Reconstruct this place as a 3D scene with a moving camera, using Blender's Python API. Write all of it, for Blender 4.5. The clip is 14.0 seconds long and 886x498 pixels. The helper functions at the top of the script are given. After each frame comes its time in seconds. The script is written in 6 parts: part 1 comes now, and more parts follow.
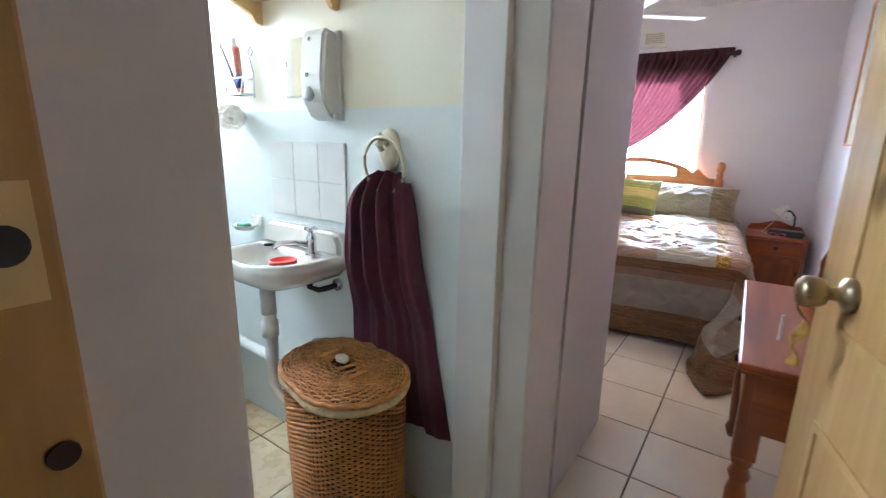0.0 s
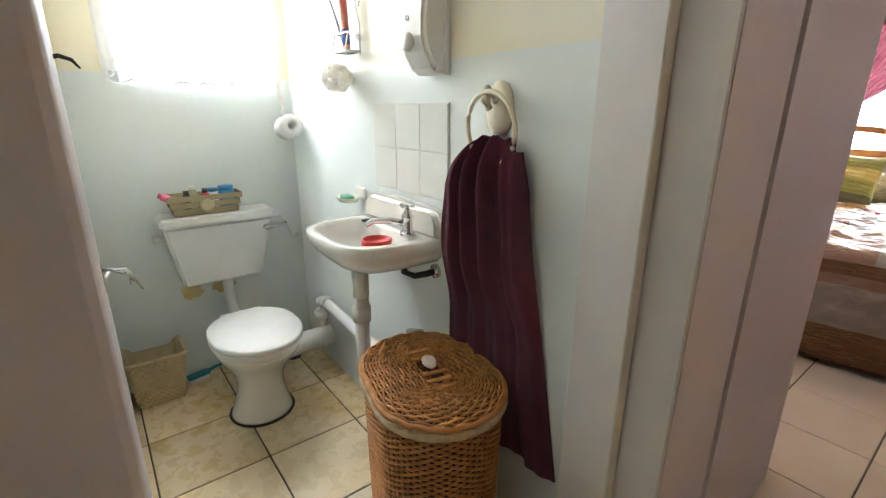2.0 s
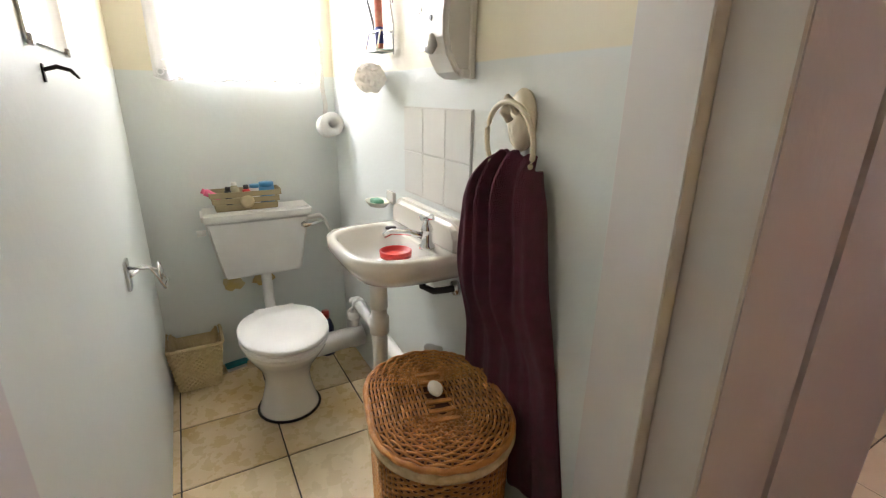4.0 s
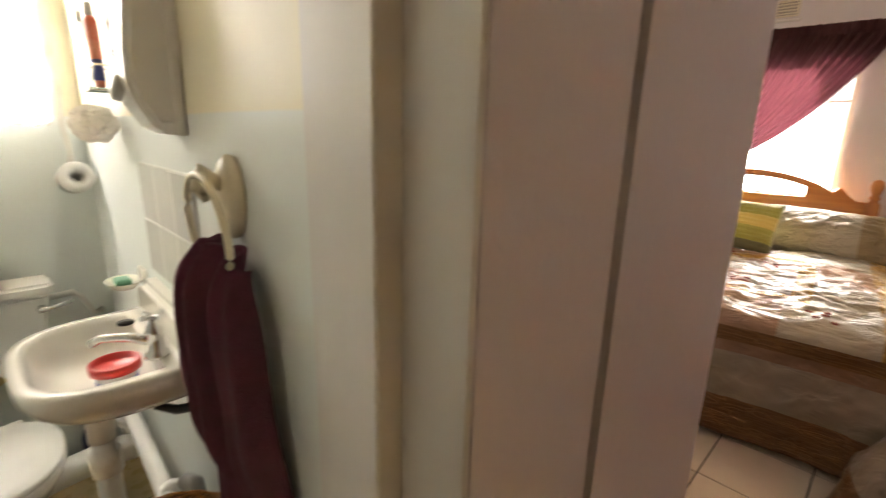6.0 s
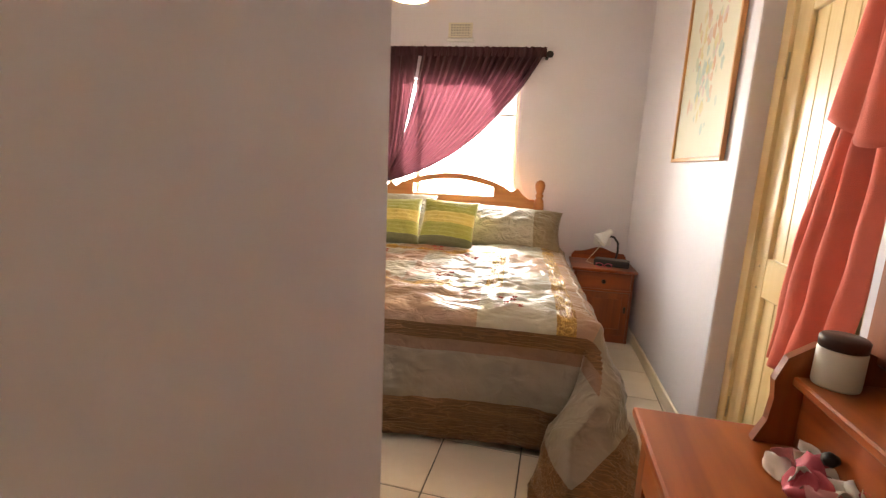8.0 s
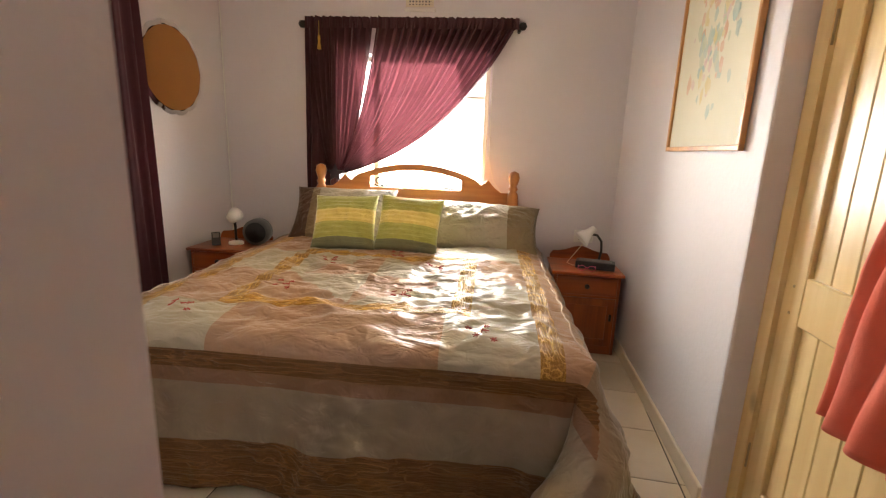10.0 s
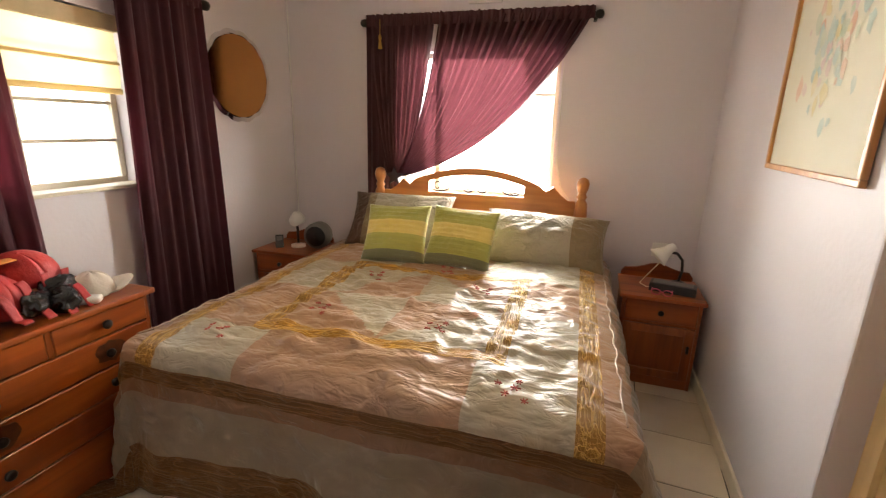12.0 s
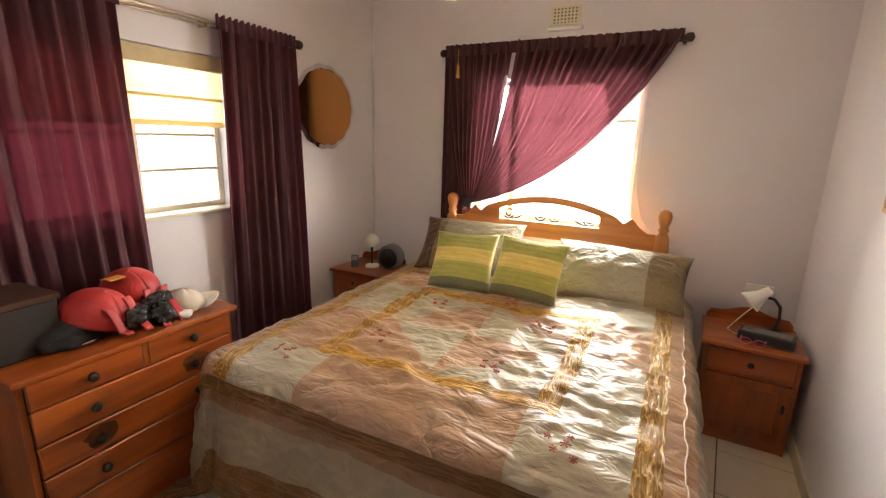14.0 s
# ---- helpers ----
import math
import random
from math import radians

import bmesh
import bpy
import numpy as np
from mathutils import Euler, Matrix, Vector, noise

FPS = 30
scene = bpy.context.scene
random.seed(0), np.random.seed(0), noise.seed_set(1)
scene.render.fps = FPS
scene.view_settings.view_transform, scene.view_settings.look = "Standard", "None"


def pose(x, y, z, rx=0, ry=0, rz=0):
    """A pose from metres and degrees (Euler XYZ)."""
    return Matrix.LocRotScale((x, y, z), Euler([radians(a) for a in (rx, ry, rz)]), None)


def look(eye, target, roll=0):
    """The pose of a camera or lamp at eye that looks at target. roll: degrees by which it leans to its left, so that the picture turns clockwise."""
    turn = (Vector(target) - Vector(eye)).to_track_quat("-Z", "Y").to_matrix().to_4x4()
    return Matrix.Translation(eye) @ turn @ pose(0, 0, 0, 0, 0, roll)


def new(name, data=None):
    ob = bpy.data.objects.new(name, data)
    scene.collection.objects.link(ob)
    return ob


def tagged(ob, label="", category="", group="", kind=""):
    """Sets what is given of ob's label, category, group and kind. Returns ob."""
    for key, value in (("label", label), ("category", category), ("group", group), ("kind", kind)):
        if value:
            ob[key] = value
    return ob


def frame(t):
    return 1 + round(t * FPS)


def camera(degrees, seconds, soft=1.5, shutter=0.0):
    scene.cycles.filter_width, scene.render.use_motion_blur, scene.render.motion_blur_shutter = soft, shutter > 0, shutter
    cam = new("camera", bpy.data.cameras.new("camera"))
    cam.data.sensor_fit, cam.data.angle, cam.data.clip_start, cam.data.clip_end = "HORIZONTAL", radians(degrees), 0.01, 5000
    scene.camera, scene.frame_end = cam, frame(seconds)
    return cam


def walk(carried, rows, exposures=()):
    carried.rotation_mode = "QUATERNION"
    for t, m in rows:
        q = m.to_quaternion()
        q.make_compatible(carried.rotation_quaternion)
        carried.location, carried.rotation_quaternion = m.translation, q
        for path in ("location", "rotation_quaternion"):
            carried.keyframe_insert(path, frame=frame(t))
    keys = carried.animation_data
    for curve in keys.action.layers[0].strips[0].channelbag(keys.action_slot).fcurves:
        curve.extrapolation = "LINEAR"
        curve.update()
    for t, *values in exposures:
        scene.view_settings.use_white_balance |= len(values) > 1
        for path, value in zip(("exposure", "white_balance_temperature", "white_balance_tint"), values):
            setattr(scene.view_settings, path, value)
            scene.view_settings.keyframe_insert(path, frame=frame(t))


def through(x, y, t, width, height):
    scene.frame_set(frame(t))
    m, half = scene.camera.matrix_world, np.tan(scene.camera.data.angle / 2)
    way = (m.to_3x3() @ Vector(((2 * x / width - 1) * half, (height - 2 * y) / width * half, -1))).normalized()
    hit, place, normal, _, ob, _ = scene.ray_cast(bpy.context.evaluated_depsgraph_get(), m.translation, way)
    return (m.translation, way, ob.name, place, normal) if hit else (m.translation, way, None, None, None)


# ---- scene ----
cam = camera(88.7, 14.0, soft=1.2, shutter=0.4)
PATH = [
    (0, (0.727, 0.470, 1.372), (-0.249, 2.152, 0.905), 1.1),
    (0.5, (0.668, 0.555, 1.328), (-0.450, 2.144, 0.853), 0.8),
    (1, (0.628, 0.626, 1.304), (-0.599, 2.126, 0.810), 0.7),
    (1.5, (0.608, 0.710, 1.323), (-0.726, 2.096, 0.778), 0.5),
    (2, (0.596, 0.779, 1.329), (-0.812, 2.075, 0.748), 0.3),
    (2.2, (0.603, 0.803, 1.325), (-0.833, 2.067, 0.742), 0.3),
    (4.3, (0.583, 1.012, 1.389), (-1.007, 2.056, 0.772), 0.9),
    (4.5, (0.576, 1.054, 1.394), (-1.027, 2.086, 0.791), 0.8),
    (5, (0.558, 1.182, 1.415), (-1.054, 2.216, 0.837), 0.7),
    (5.5, (0.541, 1.301, 1.444), (-0.954, 2.513, 0.903), 1.3),
    (6, (0.555, 1.381, 1.451), (-0.698, 2.860, 0.957), 1.5),
    (6.5, (0.574, 1.473, 1.398), (-0.390, 3.170, 0.962), 1.9),
    (7, (0.591, 1.587, 1.343), (-0.082, 3.423, 0.922), 2.9),
    (7.5, (0.610, 1.721, 1.324), (0.164, 3.632, 0.939), 3.1),
    (8, (0.622, 1.871, 1.314), (0.314, 3.811, 0.943), 2.7),
    (8.2, (0.614, 1.924, 1.311), (0.355, 3.869, 0.924), 3.4),
    (10.3, (0.631, 2.438, 1.371), (0.444, 4.379, 0.926), 2.1),
    (10.5, (0.673, 2.486, 1.403), (0.459, 4.420, 0.938), 2.0),
    (11, (0.708, 2.557, 1.447), (0.403, 4.472, 0.957), 1.6),
    (11.5, (0.730, 2.597, 1.485), (0.314, 4.486, 0.978), 1.5),
    (12, (0.764, 2.613, 1.521), (0.225, 4.468, 1.001), 1.5),
    (12.5, (0.775, 2.626, 1.549), (0.143, 4.450, 1.025), 1.5),
    (13, (0.795, 2.649, 1.579), (0.075, 4.439, 1.051), 1.5),
    (13.5, (0.808, 2.661, 1.593), (0.020, 4.427, 1.084), 1.6),
    (14, (0.836, 2.672, 1.608), (-0.040, 4.408, 1.141), 1.5),
]
EXPOSURES = [(0.0, 1.25, 4950, 8), (1.0, 1.42, 5200, 9), (2.0, 1.1, 5750, 10), (4.5, 0.85, 6200, 17), (5.0, 0.5, 6350, 17), (5.6, 0.55, 6750, 15), (6.0, 0.75, 7050, 13), (6.5, 1.35, 7150, 12), (7.0, 1.35, 6850, 10), (7.5, 1.3, 6700, 9), (8.0, 1.3, 6700, 8), (10.5, 0.78, 6900, 8), (11.0, 0.68, 6880, 8), (11.5, 0.72, 6820, 8), (14.0, 0.98, 6800, 8)]
walk(cam, [(t, look(eye, target, roll)) for t, eye, target, roll in PATH], EXPOSURES)

# ---------------------------------------------------------------- world and lights
world = bpy.data.worlds.new("sky")
scene.world = world
world.use_nodes = True
_bg = world.node_tree.nodes["Background"]
_sky = world.node_tree.nodes.new("ShaderNodeTexSky")
_sky.sky_type, _sky.sun_disc, _sky.sun_elevation, _sky.sun_rotation = "NISHITA", False, radians(33), radians(-12)
world.node_tree.links.new(_sky.outputs[0], _bg.inputs[0])
_bg.inputs[1].default_value = 0.12

sun = new("sun", bpy.data.lights.new("sun", "SUN"))
sun.data.energy, sun.data.angle, sun.data.color = 0.5, radians(1.5), (1.0, 0.93, 0.82)
sun.matrix_world = look((-0.3, 7.4, 2.0), (0.05, 6.07, 1.10))


def window_light(eye, target, w, h, power, tone):
    """The sky's light in the opening of a window."""
    lamp = new("window_light", bpy.data.lights.new("window_light", "AREA"))
    lamp.data.shape, lamp.data.size, lamp.data.size_y, lamp.data.energy, lamp.data.color = "RECTANGLE", w, h, power, tone
    lamp.matrix_world = look(eye, target)
    return lamp


# ---------------------------------------------------------------- materials
def mat(name, colour, rough=0.6, metal=0.0, second=None, scale=6.0, bump=0.0, bscale=60.0, amount=0.5, stretch=(1, 1, 1), vary=0.0, glow=None, spec=0.5, sheen=0.0, coat=0.0):
    """A surface of two mottled tones, with fine grain, relief and, where asked, a shift from piece to piece."""
    m = bpy.data.materials.new(name)
    m.use_nodes = True
    nt = m.node_tree
    b = nt.nodes["Principled BSDF"]
    b.inputs["Roughness"].default_value, b.inputs["Metallic"].default_value = rough, metal
    b.inputs["Specular IOR Level"].default_value = spec
    b.inputs["Sheen Weight"].default_value = sheen
    b.inputs["Coat Weight"].default_value = coat
    tc = nt.nodes.new("ShaderNodeTexCoord")
    mp = nt.nodes.new("ShaderNodeMapping")
    mp.inputs["Scale"].default_value = stretch
    nt.links.new(tc.outputs["Object"], mp.inputs[0])
    src = mp.outputs[0]
    if vary:
        info = nt.nodes.new("ShaderNodeObjectInfo")
        far = nt.nodes.new("ShaderNodeMath")
        far.operation = "MULTIPLY"
        far.inputs[1].default_value = 40
        nt.links.new(info.outputs["Random"], far.inputs[0])
        move = nt.nodes.new("ShaderNodeVectorMath")
        nt.links.new(src, move.inputs[0])
        nt.links.new(far.outputs[0], move.inputs[1])
        src = move.outputs[0]
    n1 = nt.nodes.new("ShaderNodeTexNoise")
    n1.inputs["Scale"].default_value, n1.inputs["Detail"].default_value = scale, 6
    nt.links.new(src, n1.inputs["Vector"])
    mix = nt.nodes.new("ShaderNodeMixRGB")
    second = second or tuple(c * 0.85 for c in colour)
    mix.inputs[1].default_value, mix.inputs[2].default_value = (*colour, 1), (*second, 1)
    ramp = nt.nodes.new("ShaderNodeValToRGB")
    ramp.color_ramp.elements[0].position, ramp.color_ramp.elements[1].position = 0.5 - amount / 2, 0.5 + amount / 2
    nt.links.new(n1.outputs["Fac"], ramp.inputs[0])
    nt.links.new(ramp.outputs[0], mix.inputs[0])
    out = mix.outputs[0]
    if vary:
        mul = nt.nodes.new("ShaderNodeMath")
        mul.operation = "MULTIPLY_ADD"
        mul.inputs[1].default_value, mul.inputs[2].default_value = vary, 1 - vary / 2
        nt.links.new(info.outputs["Random"], mul.inputs[0])
        hsv = nt.nodes.new("ShaderNodeHueSaturation")
        nt.links.new(mul.outputs[0], hsv.inputs["Value"])
        nt.links.new(out, hsv.inputs["Color"])
        out = hsv.outputs[0]
    nt.links.new(out, b.inputs["Base Color"])
    n2 = nt.nodes.new("ShaderNodeTexNoise")
    n2.inputs["Scale"].default_value, n2.inputs["Detail"].default_value = bscale, 4
    nt.links.new(src, n2.inputs["Vector"])
    if bump:
        bp = nt.nodes.new("ShaderNodeBump")
        bp.inputs["Strength"].default_value, bp.inputs["Distance"].default_value = bump, 0.01
        nt.links.new(n2.outputs["Fac"], bp.inputs["Height"])
        nt.links.new(bp.outputs[0], b.inputs["Normal"])
    rr = nt.nodes.new("ShaderNodeMapRange")
    rr.inputs["To Min"].default_value, rr.inputs["To Max"].default_value = max(0.03, rough - 0.08), min(1, rough + 0.08)
    nt.links.new(n2.outputs["Fac"], rr.inputs[0])
    nt.links.new(rr.outputs[0], b.inputs["Roughness"])
    if glow:
        b.inputs["Emission Color"].default_value, b.inputs["Emission Strength"].default_value = (*glow[:3], 1), glow[3]
    return m


def wood(name, light, dark, rough=0.35, axis="x", knots=True, coat=0.2, scale=1.0):
    """Pine with long grain along an axis and scattered knots."""
    m = bpy.data.materials.new(name)
    m.use_nodes = True
    nt = m.node_tree
    b = nt.nodes["Principled BSDF"]
    b.inputs["Roughness"].default_value, b.inputs["Coat Weight"].default_value, b.inputs["Coat Roughness"].default_value = rough, coat, 0.25
    tc = nt.nodes.new("ShaderNodeTexCoord")
    mp = nt.nodes.new("ShaderNodeMapping")
    s = {"x": (1.2, 16, 16), "y": (16, 1.2, 16), "z": (16, 16, 1.2)}[axis]
    mp.inputs["Scale"].default_value = [v * scale for v in s]
    nt.links.new(tc.outputs["Object"], mp.inputs[0])
    info = nt.nodes.new("ShaderNodeObjectInfo")
    mv = nt.nodes.new("ShaderNodeVectorMath")
    mv.operation = "ADD"
    sc = nt.nodes.new("ShaderNodeMath")
    sc.operation = "MULTIPLY"
    sc.inputs[1].default_value = 30
    nt.links.new(info.outputs["Random"], sc.inputs[0])
    nt.links.new(mp.outputs[0], mv.inputs[0])
    nt.links.new(sc.outputs[0], mv.inputs[1])
    n = nt.nodes.new("ShaderNodeTexNoise")
    n.inputs["Scale"].default_value, n.inputs["Detail"].default_value, n.inputs["Distortion"].default_value = 1.0, 8, 0.6
    nt.links.new(mv.outputs[0], n.inputs["Vector"])
    ramp = nt.nodes.new("ShaderNodeValToRGB")
    ramp.color_ramp.elements[0].position, ramp.color_ramp.elements[1].position = 0.32, 0.72
    ramp.color_ramp.elements[0].color, ramp.color_ramp.elements[1].color = (*dark, 1), (*light, 1)
    nt.links.new(n.outputs["Fac"], ramp.inputs[0])
    out = ramp.outputs[0]
    if knots:
        v = nt.nodes.new("ShaderNodeTexVoronoi")
        v.inputs["Scale"].default_value = 4.0
        m2 = nt.nodes.new("ShaderNodeMapping")
        m2.inputs["Scale"].default_value = {"x": (0.55, 1, 1), "y": (1, 0.55, 1), "z": (1, 1, 0.55)}[axis]
        nt.links.new(tc.outputs["Object"], m2.inputs[0])
        nt.links.new(m2.outputs[0], v.inputs["Vector"])
        r2 = nt.nodes.new("ShaderNodeValToRGB")
        r2.color_ramp.elements[0].position, r2.color_ramp.elements[1].position = 0.05, 0.13
        r2.color_ramp.elements[0].color, r2.color_ramp.elements[1].color = (0.25, 0.2, 0.18, 1), (1, 1, 1, 1)
        nt.links.new(v.outputs["Distance"], r2.inputs[0])
        mul = nt.nodes.new("ShaderNodeMixRGB")
        mul.blend_type = "MULTIPLY"
        mul.inputs[0].default_value = 0.8
        nt.links.new(out, mul.inputs[1])
        nt.links.new(r2.outputs[0], mul.inputs[2])
        out = mul.outputs[0]
    nt.links.new(out, b.inputs["Base Color"])
    bp = nt.nodes.new("ShaderNodeBump")
    bp.inputs["Strength"].default_value, bp.inputs["Distance"].default_value = 0.12, 0.004
    nt.links.new(n.outputs["Fac"], bp.inputs["Height"])
    nt.links.new(bp.outputs[0], b.inputs["Normal"])
    return m


def cloth(name, colour, second, through=0.4, rough=0.8, clear=0.0, weave=400.0, tint=None):
    """Woven cloth that lets some light through; clear: the open part of a loose weave."""
    m = bpy.data.materials.new(name)
    m.use_nodes = True
    nt = m.node_tree
    b = nt.nodes["Principled BSDF"]
    b.inputs["Roughness"].default_value, b.inputs["Sheen Weight"].default_value = rough, 0.06
    out = nt.nodes["Material Output"]
    tc = nt.nodes.new("ShaderNodeTexCoord")
    n = nt.nodes.new("ShaderNodeTexNoise")
    n.inputs["Scale"].default_value, n.inputs["Detail"].default_value = 12, 6
    nt.links.new(tc.outputs["Object"], n.inputs["Vector"])
    mix = nt.nodes.new("ShaderNodeMixRGB")
    mix.inputs[1].default_value, mix.inputs[2].default_value = (*colour, 1), (*second, 1)
    nt.links.new(n.outputs["Fac"], mix.inputs[0])
    nt.links.new(mix.outputs[0], b.inputs["Base Color"])
    w = nt.nodes.new("ShaderNodeTexNoise")
    w.inputs["Scale"].default_value = weave
    nt.links.new(tc.outputs["Object"], w.inputs["Vector"])
    bp = nt.nodes.new("ShaderNodeBump")
    bp.inputs["Strength"].default_value, bp.inputs["Distance"].default_value = 0.25, 0.003
    nt.links.new(w.outputs["Fac"], bp.inputs["Height"])
    nt.links.new(bp.outputs[0], b.inputs["Normal"])
    last = b.outputs[0]
    if through:
        tr = nt.nodes.new("ShaderNodeBsdfTranslucent")
        if tint:
            tr.inputs[0].default_value = (*tint, 1)
        else:
            nt.links.new(mix.outputs[0], tr.inputs[0])
        ms = nt.nodes.new("ShaderNodeMixShader")
        ms.inputs[0].default_value = through
        nt.links.new(last, ms.inputs[1])
        nt.links.new(tr.outputs[0], ms.inputs[2])
        last = ms.outputs[0]
    if clear:
        tp = nt.nodes.new("ShaderNodeBsdfTransparent")
        if tint:
            tp.inputs[0].default_value = (*tint, 1)
        ms = nt.nodes.new("ShaderNodeMixShader")
        ms.inputs[0].default_value = clear
        nt.links.new(last, ms.inputs[1])
        nt.links.new(tp.outputs[0], ms.inputs[2])
        last = ms.outputs[0]
    nt.links.new(last, out.inputs["Surface"])
    return m


# ---------------------------------------------------------------- mesh helpers
def box(bm, x0, x1, y0, y1, z0, z1, bevel=0.0, seg=1):
    r = bmesh.ops.create_cube(bm, size=1, matrix=Matrix.LocRotScale(((x0 + x1) / 2, (y0 + y1) / 2, (z0 + z1) / 2), None, (x1 - x0, y1 - y0, z1 - z0)))
    if bevel:
        edges = list({e for v in r["verts"] for e in v.link_edges})
        bmesh.ops.bevel(bm, geom=edges, offset=bevel, segments=seg, affect="EDGES", profile=0.6)
    return bm


def boxes(*dims, bevel=0.0, seg=1):
    bm = bmesh.new()
    for d in dims:
        box(bm, *d, bevel=bevel, seg=seg)
    return bm


def rod(bm, a, b, r0, r1=None, n=12):
    """A round bar from a to b."""
    a, b = Vector(a), Vector(b)
    d = b - a
    m = Matrix.Translation((a + b) / 2) @ d.to_track_quat("Z", "Y").to_matrix().to_4x4()
    bmesh.ops.create_cone(bm, cap_ends=True, segments=n, radius1=r0, radius2=r0 if r1 is None else r1, depth=d.length, matrix=m)
    return bm


def lathe(profile, n=20, sx=1.0, sy=1.0, m=None, bm=None):
    """A turned body from a profile of (radius, height)."""
    bm = bm or bmesh.new()
    m = m or Matrix()
    rings = []
    for r, z in profile:
        rings.append([bm.verts.new(m @ Vector((r * sx * math.cos(2 * math.pi * k / n), r * sy * math.sin(2 * math.pi * k / n), z))) for k in range(n)])
    for a, b in zip(rings, rings[1:]):
        for k in range(n):
            bm.faces.new((a[k], a[(k + 1) % n], b[(k + 1) % n], b[k]))
    if profile[0][0] > 1e-4:
        bm.faces.new(rings[0][::-1])
    if profile[-1][0] > 1e-4:
        bm.faces.new(rings[-1])
    return bm


def tube(points, r, n=8, bm=None, closed=False):
    """A round tube along points."""
    bm = bm or bmesh.new()
    pts = [Vector(p) for p in points]
    rings = []
    count = len(pts)
    for i, p in enumerate(pts):
        a = pts[(i - 1) % count] if closed or i else p
        b = pts[(i + 1) % count] if closed or i < count - 1 else p
        d = (b - a).normalized()
        up = Vector((0, 0, 1)) if abs(d.z) < 0.9 else Vector((1, 0, 0))
        u = d.cross(up).normalized()
        v = d.cross(u)
        rr = r[i] if isinstance(r, (list, tuple)) else r
        rings.append([bm.verts.new(p + rr * (math.cos(2 * math.pi * k / n) * u + math.sin(2 * math.pi * k / n) * v)) for k in range(n)])
    pairs = list(zip(rings, rings[1:])) + ([(rings[-1], rings[0])] if closed else [])
    for a, b in pairs:
        for k in range(n):
            bm.faces.new((a[k], a[(k + 1) % n], b[(k + 1) % n], b[k]))
    if not closed:
        bm.faces.new(rings[0][::-1])
        bm.faces.new(rings[-1])
    return bm


def sheet(nu, nv, f, thick=0.0, bm=None):
    """A surface f(u, v), u and v from 0 to 1; thick: a second skin behind it."""
    bm = bm or bmesh.new()
    g = [[bm.verts.new(f(i / nu, j / nv)) for j in range(nv + 1)] for i in range(nu + 1)]
    faces = [bm.faces.new((g[i][j], g[i + 1][j], g[i + 1][j + 1], g[i][j + 1])) for i in range(nu) for j in range(nv)]
    if thick:
        bmesh.ops.recalc_face_normals(bm, faces=faces)
        bmesh.ops.solidify(bm, geom=faces, thickness=thick)
    return bm


def slab(outline, y0, y1, bm=None, plane="xz"):
    """A board cut to an outline, between two depths."""
    bm = bm or bmesh.new()
    def at(p, d):
        return {"xz": (p[0], d, p[1]), "yz": (d, p[0], p[1]), "xy": (p[0], p[1], d)}[plane]
    a = [bm.verts.new(at(p, y0)) for p in outline]
    b = [bm.verts.new(at(p, y1)) for p in outline]
    bm.faces.new(a)
    bm.faces.new(b[::-1])
    for k in range(len(outline)):
        bm.faces.new((a[k], b[k], b[(k + 1) % len(outline)], a[(k + 1) % len(outline)]))
    bmesh.ops.recalc_face_normals(bm, faces=bm.faces[:])
    return bm


def finish(bm, name, material, smooth=False):
    bmesh.ops.recalc_face_normals(bm, faces=bm.faces[:])
    me = bpy.data.meshes.new(name)
    bm.to_mesh(me)
    bm.free()
    for p in me.polygons:
        p.use_smooth = smooth
    me.materials.append(material)
    return me


def part(name, bm, material, parent, label="", smooth=False):
    ob = new(name, finish(bm, name, material, smooth))
    ob.parent = parent
    return tagged(ob, label)


def thing(name, m, label, category, group=""):
    ob = new(name)
    ob.empty_display_size = 0.05
    ob.matrix_world = m
    return tagged(ob, label, category, group)


def whole(name, bm, material, m, label, category, group="", smooth=False):
    ob = new(name, finish(bm, name, material, smooth))
    ob.matrix_world = m
    return tagged(ob, label, category, group)


def fixed(name, bm, material, m=None, label="", category="", smooth=False):
    """A piece of the setting."""
    ob = new(name, finish(bm, name, material, smooth))
    ob.matrix_world = m or Matrix()
    return tagged(ob, label, category, kind="structure")


# The bathroom and passage stand a little askew to the bedroom.
BATH = Matrix.Translation((-0.445, 1.761, 0)) @ pose(0, 0, 0, 0, 0, -4.75) @ Matrix.Translation((0.467, -1.757, 0))

# ---------------------------------------------------------------- lights in the openings
window_light((0.0, 6.36, 1.55), (-0.55, 5.0, 1.42), 1.3, 1.16, 118, (1.0, 0.98, 0.94)).data.spread = radians(140)
window_light((-1.86, 4.05, 1.62), (-0.5, 4.05, 1.5), 1.2, 0.95, 8, (1.0, 0.98, 0.95))
window_light((-2.07, 1.50, 1.96), (-0.8, 1.84, 1.60), 0.62, 0.62, 84, (1.0, 0.98, 0.94))

# ---------------------------------------------------------------- surfaces
M_LILAC = mat("lilac_wall_paint", (0.69, 0.65, 0.68), 0.55, second=(0.62, 0.585, 0.61), scale=1.3, bump=0.12, bscale=45, amount=0.8)
M_CREAM = mat("cream_wall_paint", (0.80, 0.76, 0.62), 0.6, second=(0.74, 0.70, 0.56), scale=1.5, bump=0.12, bscale=50, amount=0.8)
M_AQUA = mat("pale_aqua_paint", (0.75, 0.79, 0.765), 0.45, second=(0.70, 0.745, 0.725), scale=1.5, bump=0.1, bscale=50, amount=0.8)
M_WHITE = mat("white_gloss_paint", (0.74, 0.72, 0.70), 0.35, second=(0.68, 0.66, 0.64), scale=2.5, bump=0.06, bscale=40)
